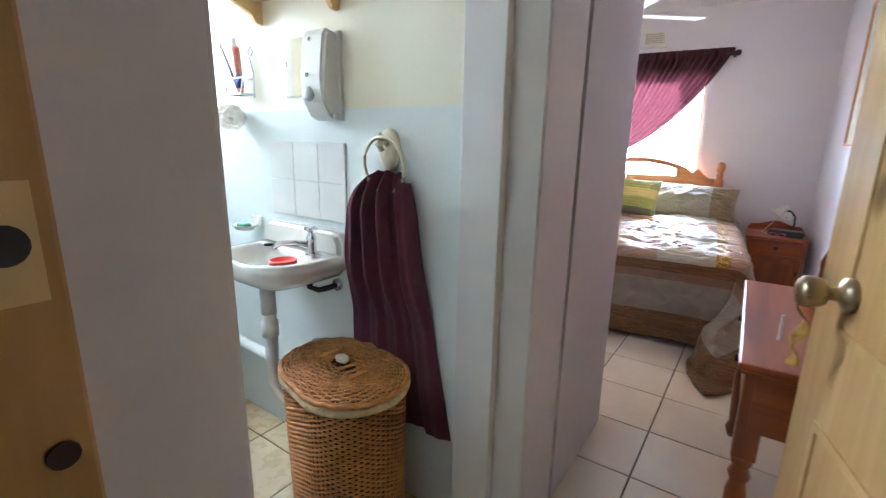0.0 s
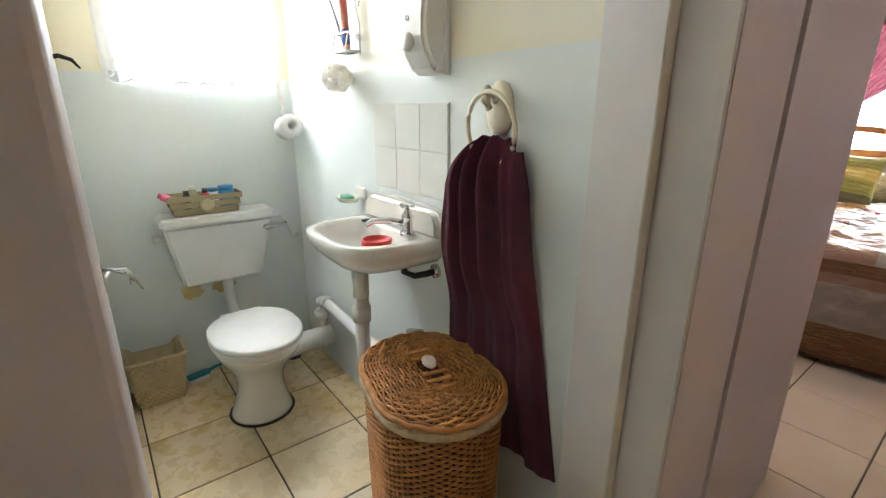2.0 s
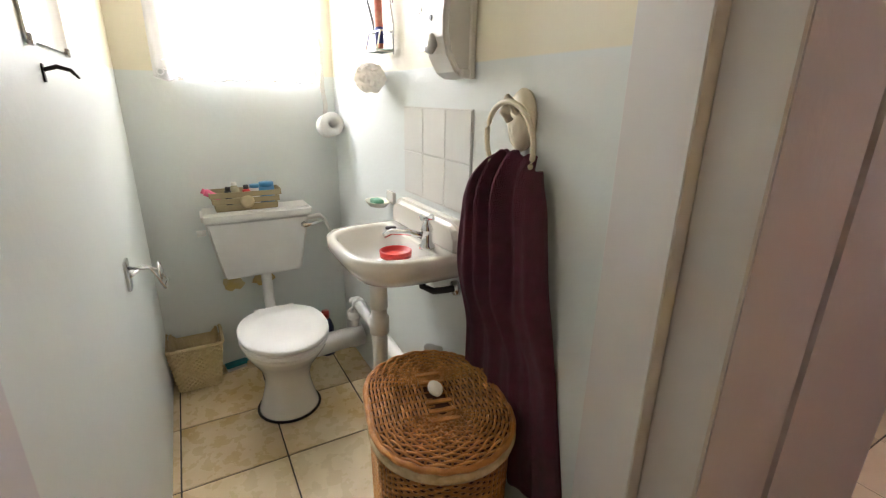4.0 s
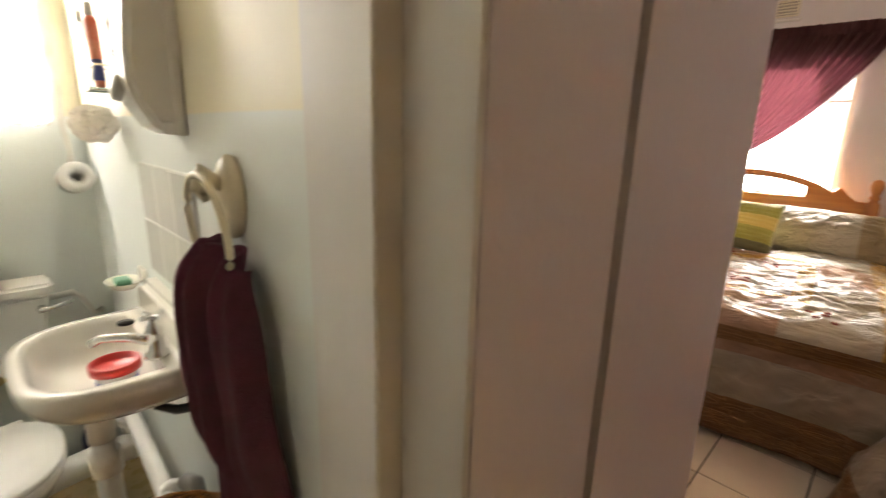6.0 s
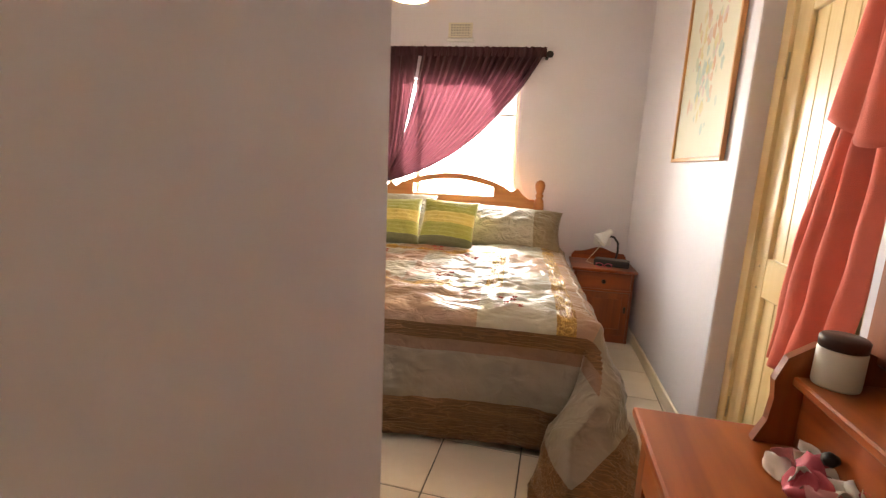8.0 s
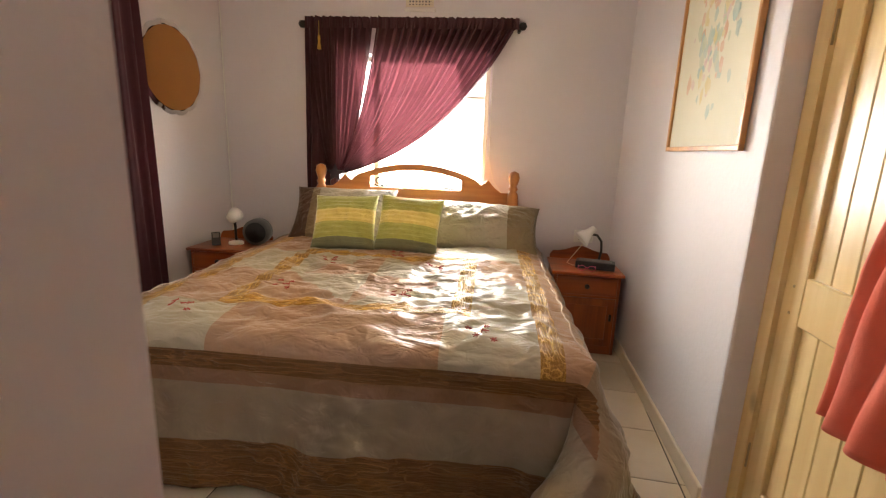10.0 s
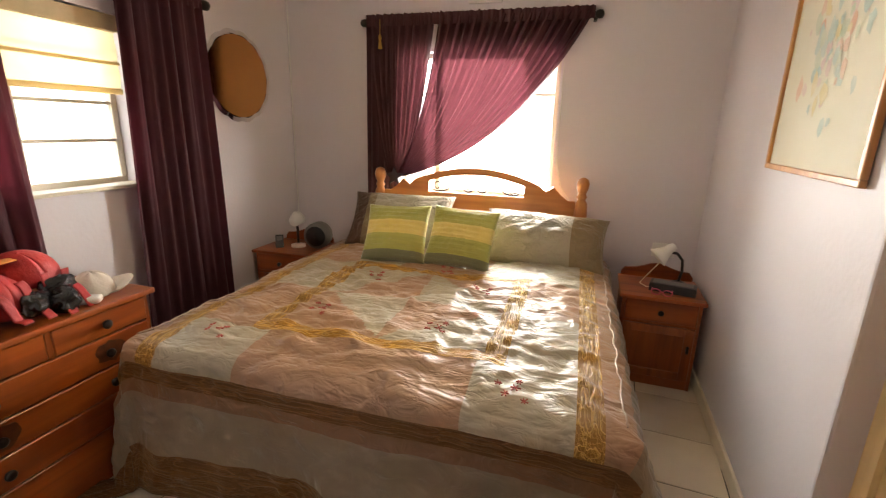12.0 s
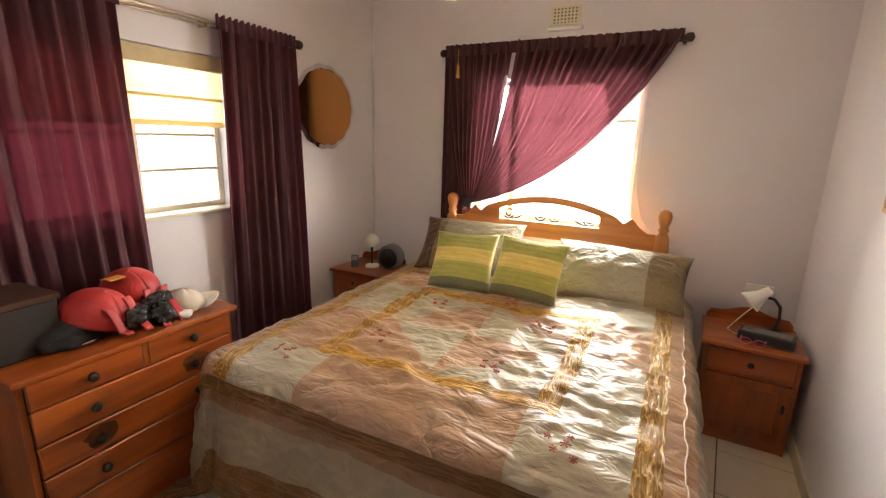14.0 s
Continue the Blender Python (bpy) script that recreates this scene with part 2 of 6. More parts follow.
M_CEIL = mat("white_ceiling_paint", (0.80, 0.79, 0.77), 0.8, scale=1.0, bump=0.1)
M_TILE = mat("glazed_floor_tile", (0.73, 0.64, 0.50), 0.22, second=(0.64, 0.53, 0.38), scale=5, bump=0.03, bscale=20, amount=0.7, vary=0.16)
# bathroom floor: a browner variant of M_TILE, mottled in larger patches
M_TILE_BATH = mat("browner_floor_tile", (0.70, 0.60, 0.41), 0.28, second=(0.52, 0.37, 0.17), scale=2.2, bump=0.03, bscale=20, amount=0.35, vary=0.14)
M_GROUT = mat("dark_grout", (0.075, 0.06, 0.05), 0.9, bump=0.3)
M_PINE = wood("orange_pine", (0.37, 0.088, 0.013), (0.18, 0.034, 0.006), 0.32, "x")
M_PINE_Y = wood("orange_pine_lengthwise", (0.47, 0.118, 0.018), (0.25, 0.048, 0.008), 0.32, "y")
M_PINE_Z = wood("orange_pine_upright", (0.35, 0.086, 0.015), (0.17, 0.034, 0.006), 0.34, "z")
M_YELLOW = wood("pale_varnished_pine", (0.76, 0.52, 0.22), (0.60, 0.37, 0.12), 0.35, "z", coat=0.3)
M_AMBER = wood("amber_varnished_pine", (0.52, 0.29, 0.075), (0.38, 0.19, 0.04), 0.35, "z", coat=0.3)
M_STRAW = wood("pale_cream_pine", (0.80, 0.62, 0.33), (0.68, 0.48, 0.21), 0.35, "z", coat=0.3)
M_HONEY = wood("honey_pine", (0.56, 0.225, 0.05), (0.36, 0.115, 0.022), 0.34, "x")
M_HONEY_Z = wood("honey_pine_upright", (0.54, 0.215, 0.048), (0.34, 0.11, 0.021), 0.34, "z")
M_YELLOWX = wood("pale_varnished_pine_across", (0.76, 0.54, 0.25), (0.60, 0.38, 0.14), 0.35, "x", coat=0.3)
M_IRON = mat("black_iron", (0.035, 0.032, 0.03), 0.5, 0.7, bump=0.1)
M_CHROME = mat("chrome", (0.72, 0.72, 0.72), 0.12, 1.0)
M_BRASS = mat("worn_brass", (0.45, 0.36, 0.22), 0.3, 1.0, scale=30)
M_DARKMETAL = mat("dark_antique_metal", (0.03, 0.026, 0.022), 0.42, 0.6, scale=30)
M_PORC = mat("white_porcelain", (0.80, 0.78, 0.72), 0.12, second=(0.77, 0.74, 0.67), scale=3, amount=0.9, coat=0.3)
M_PLASTIC = mat("white_plastic", (0.78, 0.77, 0.73), 0.35, scale=4)
M_IVORY = mat("ivory_plastic", (0.80, 0.73, 0.55), 0.4, scale=5)
M_BLACK = mat("black_plastic", (0.02, 0.02, 0.022), 0.4, scale=10)
M_GREY = mat("grey_plastic", (0.16, 0.155, 0.15), 0.45, scale=10)
M_RED = mat("red_plastic", (0.62, 0.03, 0.02), 0.35, scale=10)
M_FRAME = mat("cream_window_paint", (0.70, 0.64, 0.50), 0.4, scale=6)
M_CURTAIN = cloth("plum_curtain", (0.075, 0.020, 0.024), (0.045, 0.011, 0.015), 0.034, 0.8, clear=0.030, tint=(0.22, 0.060, 0.080))
M_DRAPE = cloth("plum_drape", (0.060, 0.009, 0.017), (0.036, 0.006, 0.011), 0.07, 0.8, clear=0.036, tint=(0.26, 0.035, 0.06))
M_TOWEL = mat("plum_terry", (0.145, 0.016, 0.048), 0.95, second=(0.085, 0.009, 0.028), scale=40, bump=0.9, bscale=420, sheen=0.1)
M_LACE = cloth("white_lace", (0.80, 0.80, 0.81), (0.70, 0.71, 0.73), 0.36, 0.8, clear=0.15)
M_BLIND = cloth("straw_blind", (0.62, 0.52, 0.33), (0.54, 0.44, 0.26), 0.6, 0.8, weave=150, clear=0.10, tint=(0.86, 0.72, 0.44))
M_GLASS = bpy.data.materials.new("window_glass")
M_GLASS.use_nodes = True
_g = M_GLASS.node_tree.nodes["Principled BSDF"]
_g.inputs["Transmission Weight"].default_value, _g.inputs["Roughness"].default_value, _g.inputs["IOR"].default_value = 1.0, 0.0, 1.1
M_MIRROR = mat("mirror_silver", (0.86, 0.85, 0.83), 0.03, 1.0)
M_BRONZE_MIRROR = mat("bronze_mirror", (0.62, 0.30, 0.09), 0.06, 1.0, scale=2)

# ---------------------------------------------------------------- structure: bathroom and passage
H = 2.71
DADO = 1.475


def two_tone(name, x0, x1, y0, y1, m, label):
    """A wall in two paints: aqua below the dado line, cream above."""
    ob = fixed(name, boxes((x0, x1, y0, y1, 0, H)), M_AQUA, m, label, "wall")
    return ob


def dado(m):
    """Paint of two colours on one plaster: the upper coat ends in an uneven line."""
    nt = m.node_tree
    b = nt.nodes["Principled BSDF"]
    geo = nt.nodes.new("ShaderNodeNewGeometry")
    sep = nt.nodes.new("ShaderNodeSeparateXYZ")
    nt.links.new(geo.outputs["Position"], sep.inputs[0])
    n = nt.nodes.new("ShaderNodeTexNoise")
    n.inputs["Scale"].default_value = 3
    nt.links.new(geo.outputs["Position"], n.inputs["Vector"])
    ad = nt.nodes.new("ShaderNodeMath")
    ad.operation = "MULTIPLY_ADD"
    ad.inputs[1].default_value = 0.012
    nt.links.new(n.outputs["Fac"], ad.inputs[0])
    nt.links.new(sep.outputs["Z"], ad.inputs[2])
    st = nt.nodes.new("ShaderNodeMapRange")
    st.inputs["From Min"].default_value, st.inputs["From Max"].default_value = DADO + 0.005, DADO + 0.010
    nt.links.new(ad.outputs[0], st.inputs[0])
    mix = nt.nodes.new("ShaderNodeMixRGB")
    mix.inputs[2].default_value = (0.80, 0.755, 0.60, 1)
    nt.links.new(st.outputs[0], mix.inputs[0])
    nt.links.new(b.inputs["Base Color"].links[0].from_socket, mix.inputs[1])
    nt.links.new(mix.outputs[0], b.inputs["Base Color"])


dado(M_AQUA)

# bathroom: basin wall, south wall, window wall
two_tone("wall_basin", -1.795, 0.08, 1.757, 1.88, BATH, "bathroom wall painted pale aqua below and cream above")
two_tone("wall_bathroom_south", -1.795, 0.284, 0.70, 0.834, BATH, "bathroom wall painted pale aqua below and cream above")
BW = (1.06, 1.66, 1.45, 2.25)  # window opening: y0, y1, z0, z1
fixed("wall_bathroom_window", boxes((-1.99, -1.795, 0.70, BW[0], 0, H), (-1.99, -1.795, BW[1], 1.88, 0, H), (-1.99, -1.795, BW[0], BW[1], 0, BW[2]), (-1.99, -1.795, BW[0], BW[1], BW[3], H)), M_AQUA, BATH, "bathroom wall with a small window, aqua below and cream above", "wall")
# passage wall with the bathroom's door frame
fixed("wall_passage_north", boxes((0.200, 0.300, 1.772, 2.049, 0, H)), M_LILAC, BATH, "plastered lilac-grey passage wall with a joint", "wall")
fixed("wall_passage_end", boxes((0.08, 0.304, 2.071, 2.690, 0, H)), M_LILAC, BATH, "plastered lilac-grey end of the passage wall", "wall")
fixed("wall_passage_core", boxes((0.08, 0.200, 1.80, 2.049, 0, H)), M_LILAC, BATH, "plain inner part of the passage wall", "wall")
# the groove's shadow is painted as a dark brown strip set back in it
fixed("trim", boxes((0.270, 0.290, 2.049, 2.071, 0, H)), mat("joint_shade", (0.15, 0.115, 0.09), 0.8), BATH, "joint between two wall boards, its shade put into the colour", "trim")
fixed("wall_bedroom_south", boxes((-1.75, 0.08, 2.56, 2.686, 0, H)), M_LILAC, BATH, "lilac bedroom wall", "wall")
fr = boxes((0.055, 0.193, 1.730, 1.80, 0, 2.08), (0.193, 0.2985, 1.764, 1.772, 0, 2.08), bevel=0.003)
fixed("door_frame_1", fr, M_WHITE, BATH, "white painted door frame of the bathroom", "door frame")
fixed("door_frame_2", boxes((0.08, 0.300, 0.84, 1.80, 2.08, H)), M_WHITE, BATH, "white painted head above the bathroom opening", "door frame")
fixed("wall_passage_south", boxes((0.08, 0.299, 0.66, 0.857, 0, H), bevel=0.008, seg=2), M_LILAC, BATH, "grey plastered passage wall with a rounded corner", "wall")

# floor
gr = bmesh.new()
box(gr, -2.4, 2.2, -1.6, 6.6, -0.12, -0.004)
floor = fixed("floor", gr, M_GROUT, None, "cream glazed floor tiles with dark joints", "floor")

# ---------------------------------------------------------------- structure: bedroom
NW = (-0.62, 0.58, 1.00, 2.06)  # north window: x0, x1, z0, z1
fixed("wall_north", boxes((-1.80, NW[0], 6.07, 6.27, 0, H), (NW[1], 1.90, 6.07, 6.27, 0, H), (NW[0], NW[1], 6.07, 6.27, 0, NW[2]), (NW[0], NW[1], 6.07, 6.27, NW[3], H)), M_LILAC, None, "lilac-grey bedroom wall with a window", "wall")
WW = (3.45, 4.62, 1.17, 2.04)  # west window: y0, y1, z0, z1
fixed("wall_west", boxes((-1.80, -1.60, 2.3, WW[0], 0, H), (-1.80, -1.60, WW[1], 6.07, 0, H), (-1.80, -1.60, WW[0], WW[1], 0, WW[2]), (-1.80, -1.60, WW[0], WW[1], WW[3], H)), M_LILAC, None, "lilac-grey bedroom wall with a window", "wall")
# the east wall runs a little askew, with a door set back in it
EAST = Matrix.Translation((1.530, 4.01, 0)) @ pose(0, 0, 0, 0, 0, -2.3)
fixed("wall_east", boxes((0, 0.22, 0, 2.12, 0, H), bevel=0.01, seg=2), M_LILAC, EAST, "pale lilac bedroom wall lit from the window", "wall")
fixed("wall_east_2", boxes((0, 0.22, -3.75, -0.90, 0, H), (0, 0.22, -0.90, 0, 2.10, H)), M_LILAC, EAST, "pale lilac bedroom wall", "wall")
fixed("baseboard", boxes((-0.016, 0, 0.005, 2.06, 0, 0.085), bevel=0.004), mat("cream_skirting", (0.66, 0.58, 0.46), 0.4, scale=5), EAST, "cream painted skirting board", "skirting board")

# entry: wall around the doorway, hall behind
# the tan puts the shade on this plaster into its colour
fixed("wall_entry", boxes((-0.2, 0.235, 0.40, 0.66, 0, H), (1.14, 1.9, 0.40, 0.60, 0, H), (0.235, 1.14, 0.40, 0.60, 2.10, H), (1.14, 1.28, 0.60, 1.10, 0, H)), mat("shaded_wall_tan", (0.50, 0.42, 0.29), 0.6, second=(0.44, 0.37, 0.25), scale=1.5, bump=0.12, bscale=50, amount=0.8), BATH, "plastered wall round the bedroom doorway", "wall")
# unseen hall walls, added and closed all round to shut out sky light
fixed("wall_hall_unseen", boxes((-0.6, 0.2, -1.4, -1.3, 0, H), (1.4, 2.2, -1.4, -1.3, 0, H), (0.2, 0.5, -1.4, -1.3, 0, H), (1.1, 1.4, -1.4, -1.3, 0, H), (0.5, 1.1, -1.4, -1.3, 0, H), (-0.6, -0.5, -1.3, 0.7, 0, H), (2.0, 2.1, -1.3, 0.7, 0, H)), M_CREAM, None, "plain unseen hall wall, added to keep sky light out", "wall")
ceil = fixed("ceiling", boxes((-2.2, 2.2, -1.5, 6.3, H, H + 0.1)), M_CEIL, None, "white painted ceiling", "ceiling")
fixed("ground", boxes((-60, 60, -60, 60, -0.40, -0.30)), mat("dry_grass", (0.12, 0.12, 0.05), 0.9, scale=0.5), None, "dry garden ground outside the windows", "ground")


M_HAZE = bpy.data.materials.new("bright_sky_haze")
M_HAZE.use_nodes = True
_h = M_HAZE.node_tree.nodes["Principled BSDF"]
_h.inputs["Base Color"].default_value, _h.inputs["Emission Color"].default_value, _h.inputs["Emission Strength"].default_value = (0.8, 0.8, 0.8, 1), (1.0, 0.99, 0.96, 1), 1.6
fixed("backdrop_north", boxes((-12, 12, 12, 12.05, -0.30, 4.0)), M_HAZE, None, "plain bright haze outside the window over the bed", "backdrop")
fixed("backdrop_west", boxes((-3.6, -3.55, 1.8, 9.5, -0.30, 4.2)), M_HAZE, None, "plain bright haze outside the side window", "backdrop")


# ---------------------------------------------------------------- windows
def window(name, m, w, h, bars, mull, label):
    """A steel window in its opening; m: the lower left corner, x along the wall, y into the room."""
    ob = new(name)
    ob.matrix_world = m
    tagged(ob, label, "window", kind="structure")
    part("window_frame", boxes((0, w, 0, 0.035, 0, 0.035), (0, w, 0, 0.035, h - 0.035, h), (0, 0.035, 0, 0.035, 0.035, h - 0.035), (w - 0.035, w, 0, 0.035, 0.035, h - 0.035), bevel=0.004), M_FRAME, ob)
    for x in mull:
        part("mullion", boxes((x - 0.022, x + 0.022, -0.002, 0.037, 0.035, h - 0.035), bevel=0.004), M_FRAME, ob)
    xs = [0.035, *mull, w - 0.035]
    for z in bars:
        for a, b in zip(xs, xs[1:]):
            if b - a > 0.2:
                part("glazing_bar", boxes((a, b, 0.006, 0.028, z - 0.009, z + 0.009)), M_FRAME, ob)
    for a, b in zip(xs, xs[1:]):
        p = part("pane", boxes((a, b, 0.014, 0.018, 0.03, h - 0.03)), M_GLASS, ob)
        p.visible_shadow = False
    return ob


w1 = window("window_1", pose(NW[0], 6.18, NW[2]) @ pose(0, 0, 0, 0, 0, 0), NW[1] - NW[0], NW[3] - NW[2], (0.77,), (0.28,), "cream steel window, bright daylight behind it")
part("window_sill", boxes((0, NW[1] - NW[0], -0.13, -0.01, -0.012, 0.006), bevel=0.004), M_FRAME, w1)
w2 = window("window_2", pose(-1.72, WW[0], WW[2], 0, 0, 90), WW[1] - WW[0], WW[3] - WW[2], (0.235, 0.43, 0.68), (0.13, 0.655), "cream steel window with glazing bars, daylight behind it")
part("window_sill", boxes((0, WW[1] - WW[0], -0.15, -0.01, -0.012, 0.008), bevel=0.004), M_FRAME, w2)
stay = tube([(0.60, -0.02, 0.10), (0.62, -0.05, 0.12), (0.62, -0.05, 0.45), (0.60, -0.02, 0.48)], 0.008, 6)
part("window_stay", stay, M_BRASS, w2, "dark brass casement stay", True)
w3 = window("window_3", BATH @ pose(-1.92, BW[0], BW[2], 0, 0, 90), BW[1] - BW[0], BW[3] - BW[2], (0.4,), (0.30,), "small cream bathroom window, bright behind lace")
part("window_sill", boxes((0, 0.6, -0.125, -0.01, -0.012, 0.006), bevel=0.004), M_FRAME, w3)


# ---------------------------------------------------------------- bed
def bed():
    """The bed stands with its headboard to the north wall; its base point is the middle of the head end."""
    m = pose(0.045, 5.90, 0)
    hb = thing("bed", m, "pine double bed with an arched headboard and iron scrolls", "bed")
    for x in (-0.76, 0.76):
        prof = [(0.040, 0), (0.040, 0.70), (0.044, 0.72), (0.034, 0.74), (0.046, 0.80), (0.047, 0.95), (0.040, 1.03), (0.026, 1.055), (0.036, 1.075), (0.026, 1.095), (0.040, 1.135), (0.044, 1.165), (0.034, 1.195), (0.012, 1.208), (0.0, 1.21)]
        part("post", lathe(prof, 18, m=Matrix.Translation((x, 0, 0))), M_HONEY_Z, hb, "turned pine post with a ball top", True)
    n = 28
    top = []
    for k in range(n + 1):
        u = -0.72 + 1.44 * k / n
        a = abs(u)
        z = 1.235 - 0.46 * a * a if a < 0.50 else 1.12 - 0.03 * math.cos((a - 0.50) / 0.10 * math.pi) if a < 0.60 else 1.04 + 0.05 * math.exp(-((a - 0.60) / 0.03) ** 2)
        top.append((u, z))
    # the board is built of strips round the open panel
    bm = bmesh.new()
    lo, hi, half = 1.045, 1.15, 0.345
    for (u0, z0), (u1, z1) in zip(top, top[1:]):
        bottom = 0.93
        mid = (u0 + u1) / 2
        if abs(mid) < half:
            slab([(u0, bottom), (u1, bottom), (u1, lo), (u0, lo)], -0.014, 0.014, bm)
            c0, c1 = min(hi + 0.035, z0 - 0.05), min(hi + 0.035, z1 - 0.05)
            slab([(u0, c0), (u1, c1), (u1, z1), (u0, z0)], -0.014, 0.014, bm)
        else:
            slab([(u0, bottom), (u1, bottom), (u1, z1), (u0, z0)], -0.014, 0.014, bm)
    bmesh.ops.remove_doubles(bm, verts=bm.verts[:], dist=0.0005)
    part("headboard", bm, M_HONEY, hb, "honey pine board with an arched top and an open panel")
    part("rail", boxes((-0.73, 0.73, -0.014, 0.014, 0.52, 0.60), bevel=0.004), M_HONEY, hb)

    def scroll(cx, cz, r, turns, s, start):
        return [(cx + s * r * (1 - 0.62 * k / 30) * math.cos(start + turns * 2 * math.pi * k / 30), 0, cz + r * (1 - 0.62 * k / 30) * math.sin(start + turns * 2 * math.pi * k / 30)) for k in range(31)]
    for s in (-1, 1):
        part("scroll", tube(scroll(s * 0.055, 1.098, 0.045, 1.4, s, math.pi), 0.006, 6), M_IRON, hb, "black iron scroll", True)
        part("scroll", tube(scroll(s * 0.29, 1.092, 0.042, 1.4, -s, -2.6), 0.006, 6), M_IRON, hb, "black iron scroll", True)
        part("scroll", tube([(s * 0.27, 0, 1.05), (s * 0.22, 0, 1.065), (s * 0.16, 0, 1.11), (s * 0.10, 0, 1.14)], 0.006, 6), M_IRON, hb, "black iron scroll", True)
        part("scroll", tube([(s * 0.60 + 0.075 * math.cos(a), 0, 0.80 + 0.09 * math.sin(a)) for a in [k * math.pi / 12 for k in range(13)]], 0.005, 6), M_IRON, hb, "black iron scroll", True)
        part("spindle", rod(bmesh.new(), (s * 0.60, 0, 0.60), (s * 0.60, 0, 0.93), 0.005), M_IRON, hb)
        part("spindle", rod(bmesh.new(), (s * 0.30, 0, 0.60), (s * 0.30, 0, 0.93), 0.005), M_IRON, hb)
    part("mattress", boxes((-0.76, 0.76, -1.93, -0.04, 0.34, 0.60), bevel=0.05, seg=3), mat("white_ticking", (0.72, 0.70, 0.66), 0.85, scale=8), hb, smooth=True)
    part("base", boxes((-0.75, 0.75, -1.92, -0.04, 0.07, 0.34), bevel=0.02), mat("grey_base_cloth", (0.2, 0.18, 0.17), 0.9, scale=8), hb)
    for x in (-0.65, 0.65):
        for y in (-1.8, -0.2):
            part("leg", rod(bmesh.new(), (x, y, 0), (x, y, 0.08), 0.03), M_BLACK, hb)
    return hb


bed()

# ---------------------------------------------------------------- the quilt
def satin(name, colour, second, rough=0.36, crinkle=None, size=5.0, depth=0.0085):
    """Creased satin: sharp folds where noise crosses its middle; crinkle: stretched into fine pleats along an axis."""
    m = bpy.data.materials.new(name)
    m.use_nodes = True
    nt = m.node_tree
    b = nt.nodes["Principled BSDF"]
    b.inputs["Roughness"].default_value, b.inputs["Sheen Weight"].default_value = rough, 0.0
    b.inputs["Specular IOR Level"].default_value = 0.3 if crinkle else 0.5
    tc = nt.nodes.new("ShaderNodeTexCoord")
    mp = nt.nodes.new("ShaderNodeMapping")
    mp.inputs["Scale"].default_value = crinkle or (0.8, 1.7, 1)
    mp.inputs["Rotation"].default_value = (0, 0, 0 if crinkle else 0.45)
    nt.links.new(tc.outputs["Object"], mp.inputs[0])

    def ridge(scale, detail, gain):
        n = nt.nodes.new("ShaderNodeTexNoise")
        n.inputs["Scale"].default_value, n.inputs["Detail"].default_value, n.inputs["Distortion"].default_value = scale, detail, 0.1 if crinkle else 0.9
        nt.links.new(mp.outputs[0], n.inputs["Vector"])
        a = nt.nodes.new("ShaderNodeMath")
        a.operation = "SUBTRACT"
        a.inputs[1].default_value = 0.5
        nt.links.new(n.outputs["Fac"], a.inputs[0])
        c = nt.nodes.new("ShaderNodeMath")
        c.operation = "ABSOLUTE"
        nt.links.new(a.outputs[0], c.inputs[0])
        r = nt.nodes.new("ShaderNodeMapRange")
        r.interpolation_type = "SMOOTHSTEP"
        r.inputs["From Max"].default_value = gain
        r.inputs["To Min"].default_value, r.inputs["To Max"].default_value = 1.0, 0.0
        nt.links.new(c.outputs[0], r.inputs[0])
        return r.outputs[0]
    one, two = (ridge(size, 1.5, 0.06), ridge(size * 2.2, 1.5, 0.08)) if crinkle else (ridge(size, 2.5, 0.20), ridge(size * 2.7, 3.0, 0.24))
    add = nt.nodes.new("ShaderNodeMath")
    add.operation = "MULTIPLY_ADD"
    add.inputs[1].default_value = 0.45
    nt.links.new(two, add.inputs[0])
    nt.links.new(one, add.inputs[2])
    bp = nt.nodes.new("ShaderNodeBump")
    bp.inputs["Strength"].default_value, bp.inputs["Distance"].default_value = 0.8, depth
    nt.links.new(add.outputs[0], bp.inputs["Height"])
    nt.links.new(bp.outputs[0], b.inputs["Normal"])
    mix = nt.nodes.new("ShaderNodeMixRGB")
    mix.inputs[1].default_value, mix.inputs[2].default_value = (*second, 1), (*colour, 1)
    # pleats: highlight on the ridges and shade between them put into the colour
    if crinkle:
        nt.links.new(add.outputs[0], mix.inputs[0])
    else:
        n = nt.nodes.new("ShaderNodeTexNoise")
        n.inputs["Scale"].default_value, n.inputs["Detail"].default_value = 6, 5
        nt.links.new(tc.outputs["Object"], n.inputs["Vector"])
        nt.links.new(n.outputs["Fac"], mix.inputs[0])
    nt.links.new(mix.outputs[0], b.inputs["Base Color"])
    return m


M_SAGE = satin("sage_satin", (0.40, 0.355, 0.265), (0.31, 0.275, 0.20), 0.33)
M_ROSE = satin("rose_satin", (0.36, 0.222, 0.135), (0.28, 0.165, 0.098), 0.34)
# crinkled bands: the second tone paints shade into the pleats' valleys
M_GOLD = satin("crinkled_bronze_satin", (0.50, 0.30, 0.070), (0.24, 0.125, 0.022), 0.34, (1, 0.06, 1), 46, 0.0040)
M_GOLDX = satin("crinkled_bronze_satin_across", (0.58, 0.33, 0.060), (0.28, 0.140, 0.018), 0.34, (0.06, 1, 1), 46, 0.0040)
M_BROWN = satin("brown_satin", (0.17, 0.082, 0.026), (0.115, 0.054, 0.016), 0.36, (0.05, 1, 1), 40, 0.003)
M_SLATE = satin("champagne_satin", (0.26, 0.212, 0.150), (0.17, 0.138, 0.096), 0.36, None, 3.5)
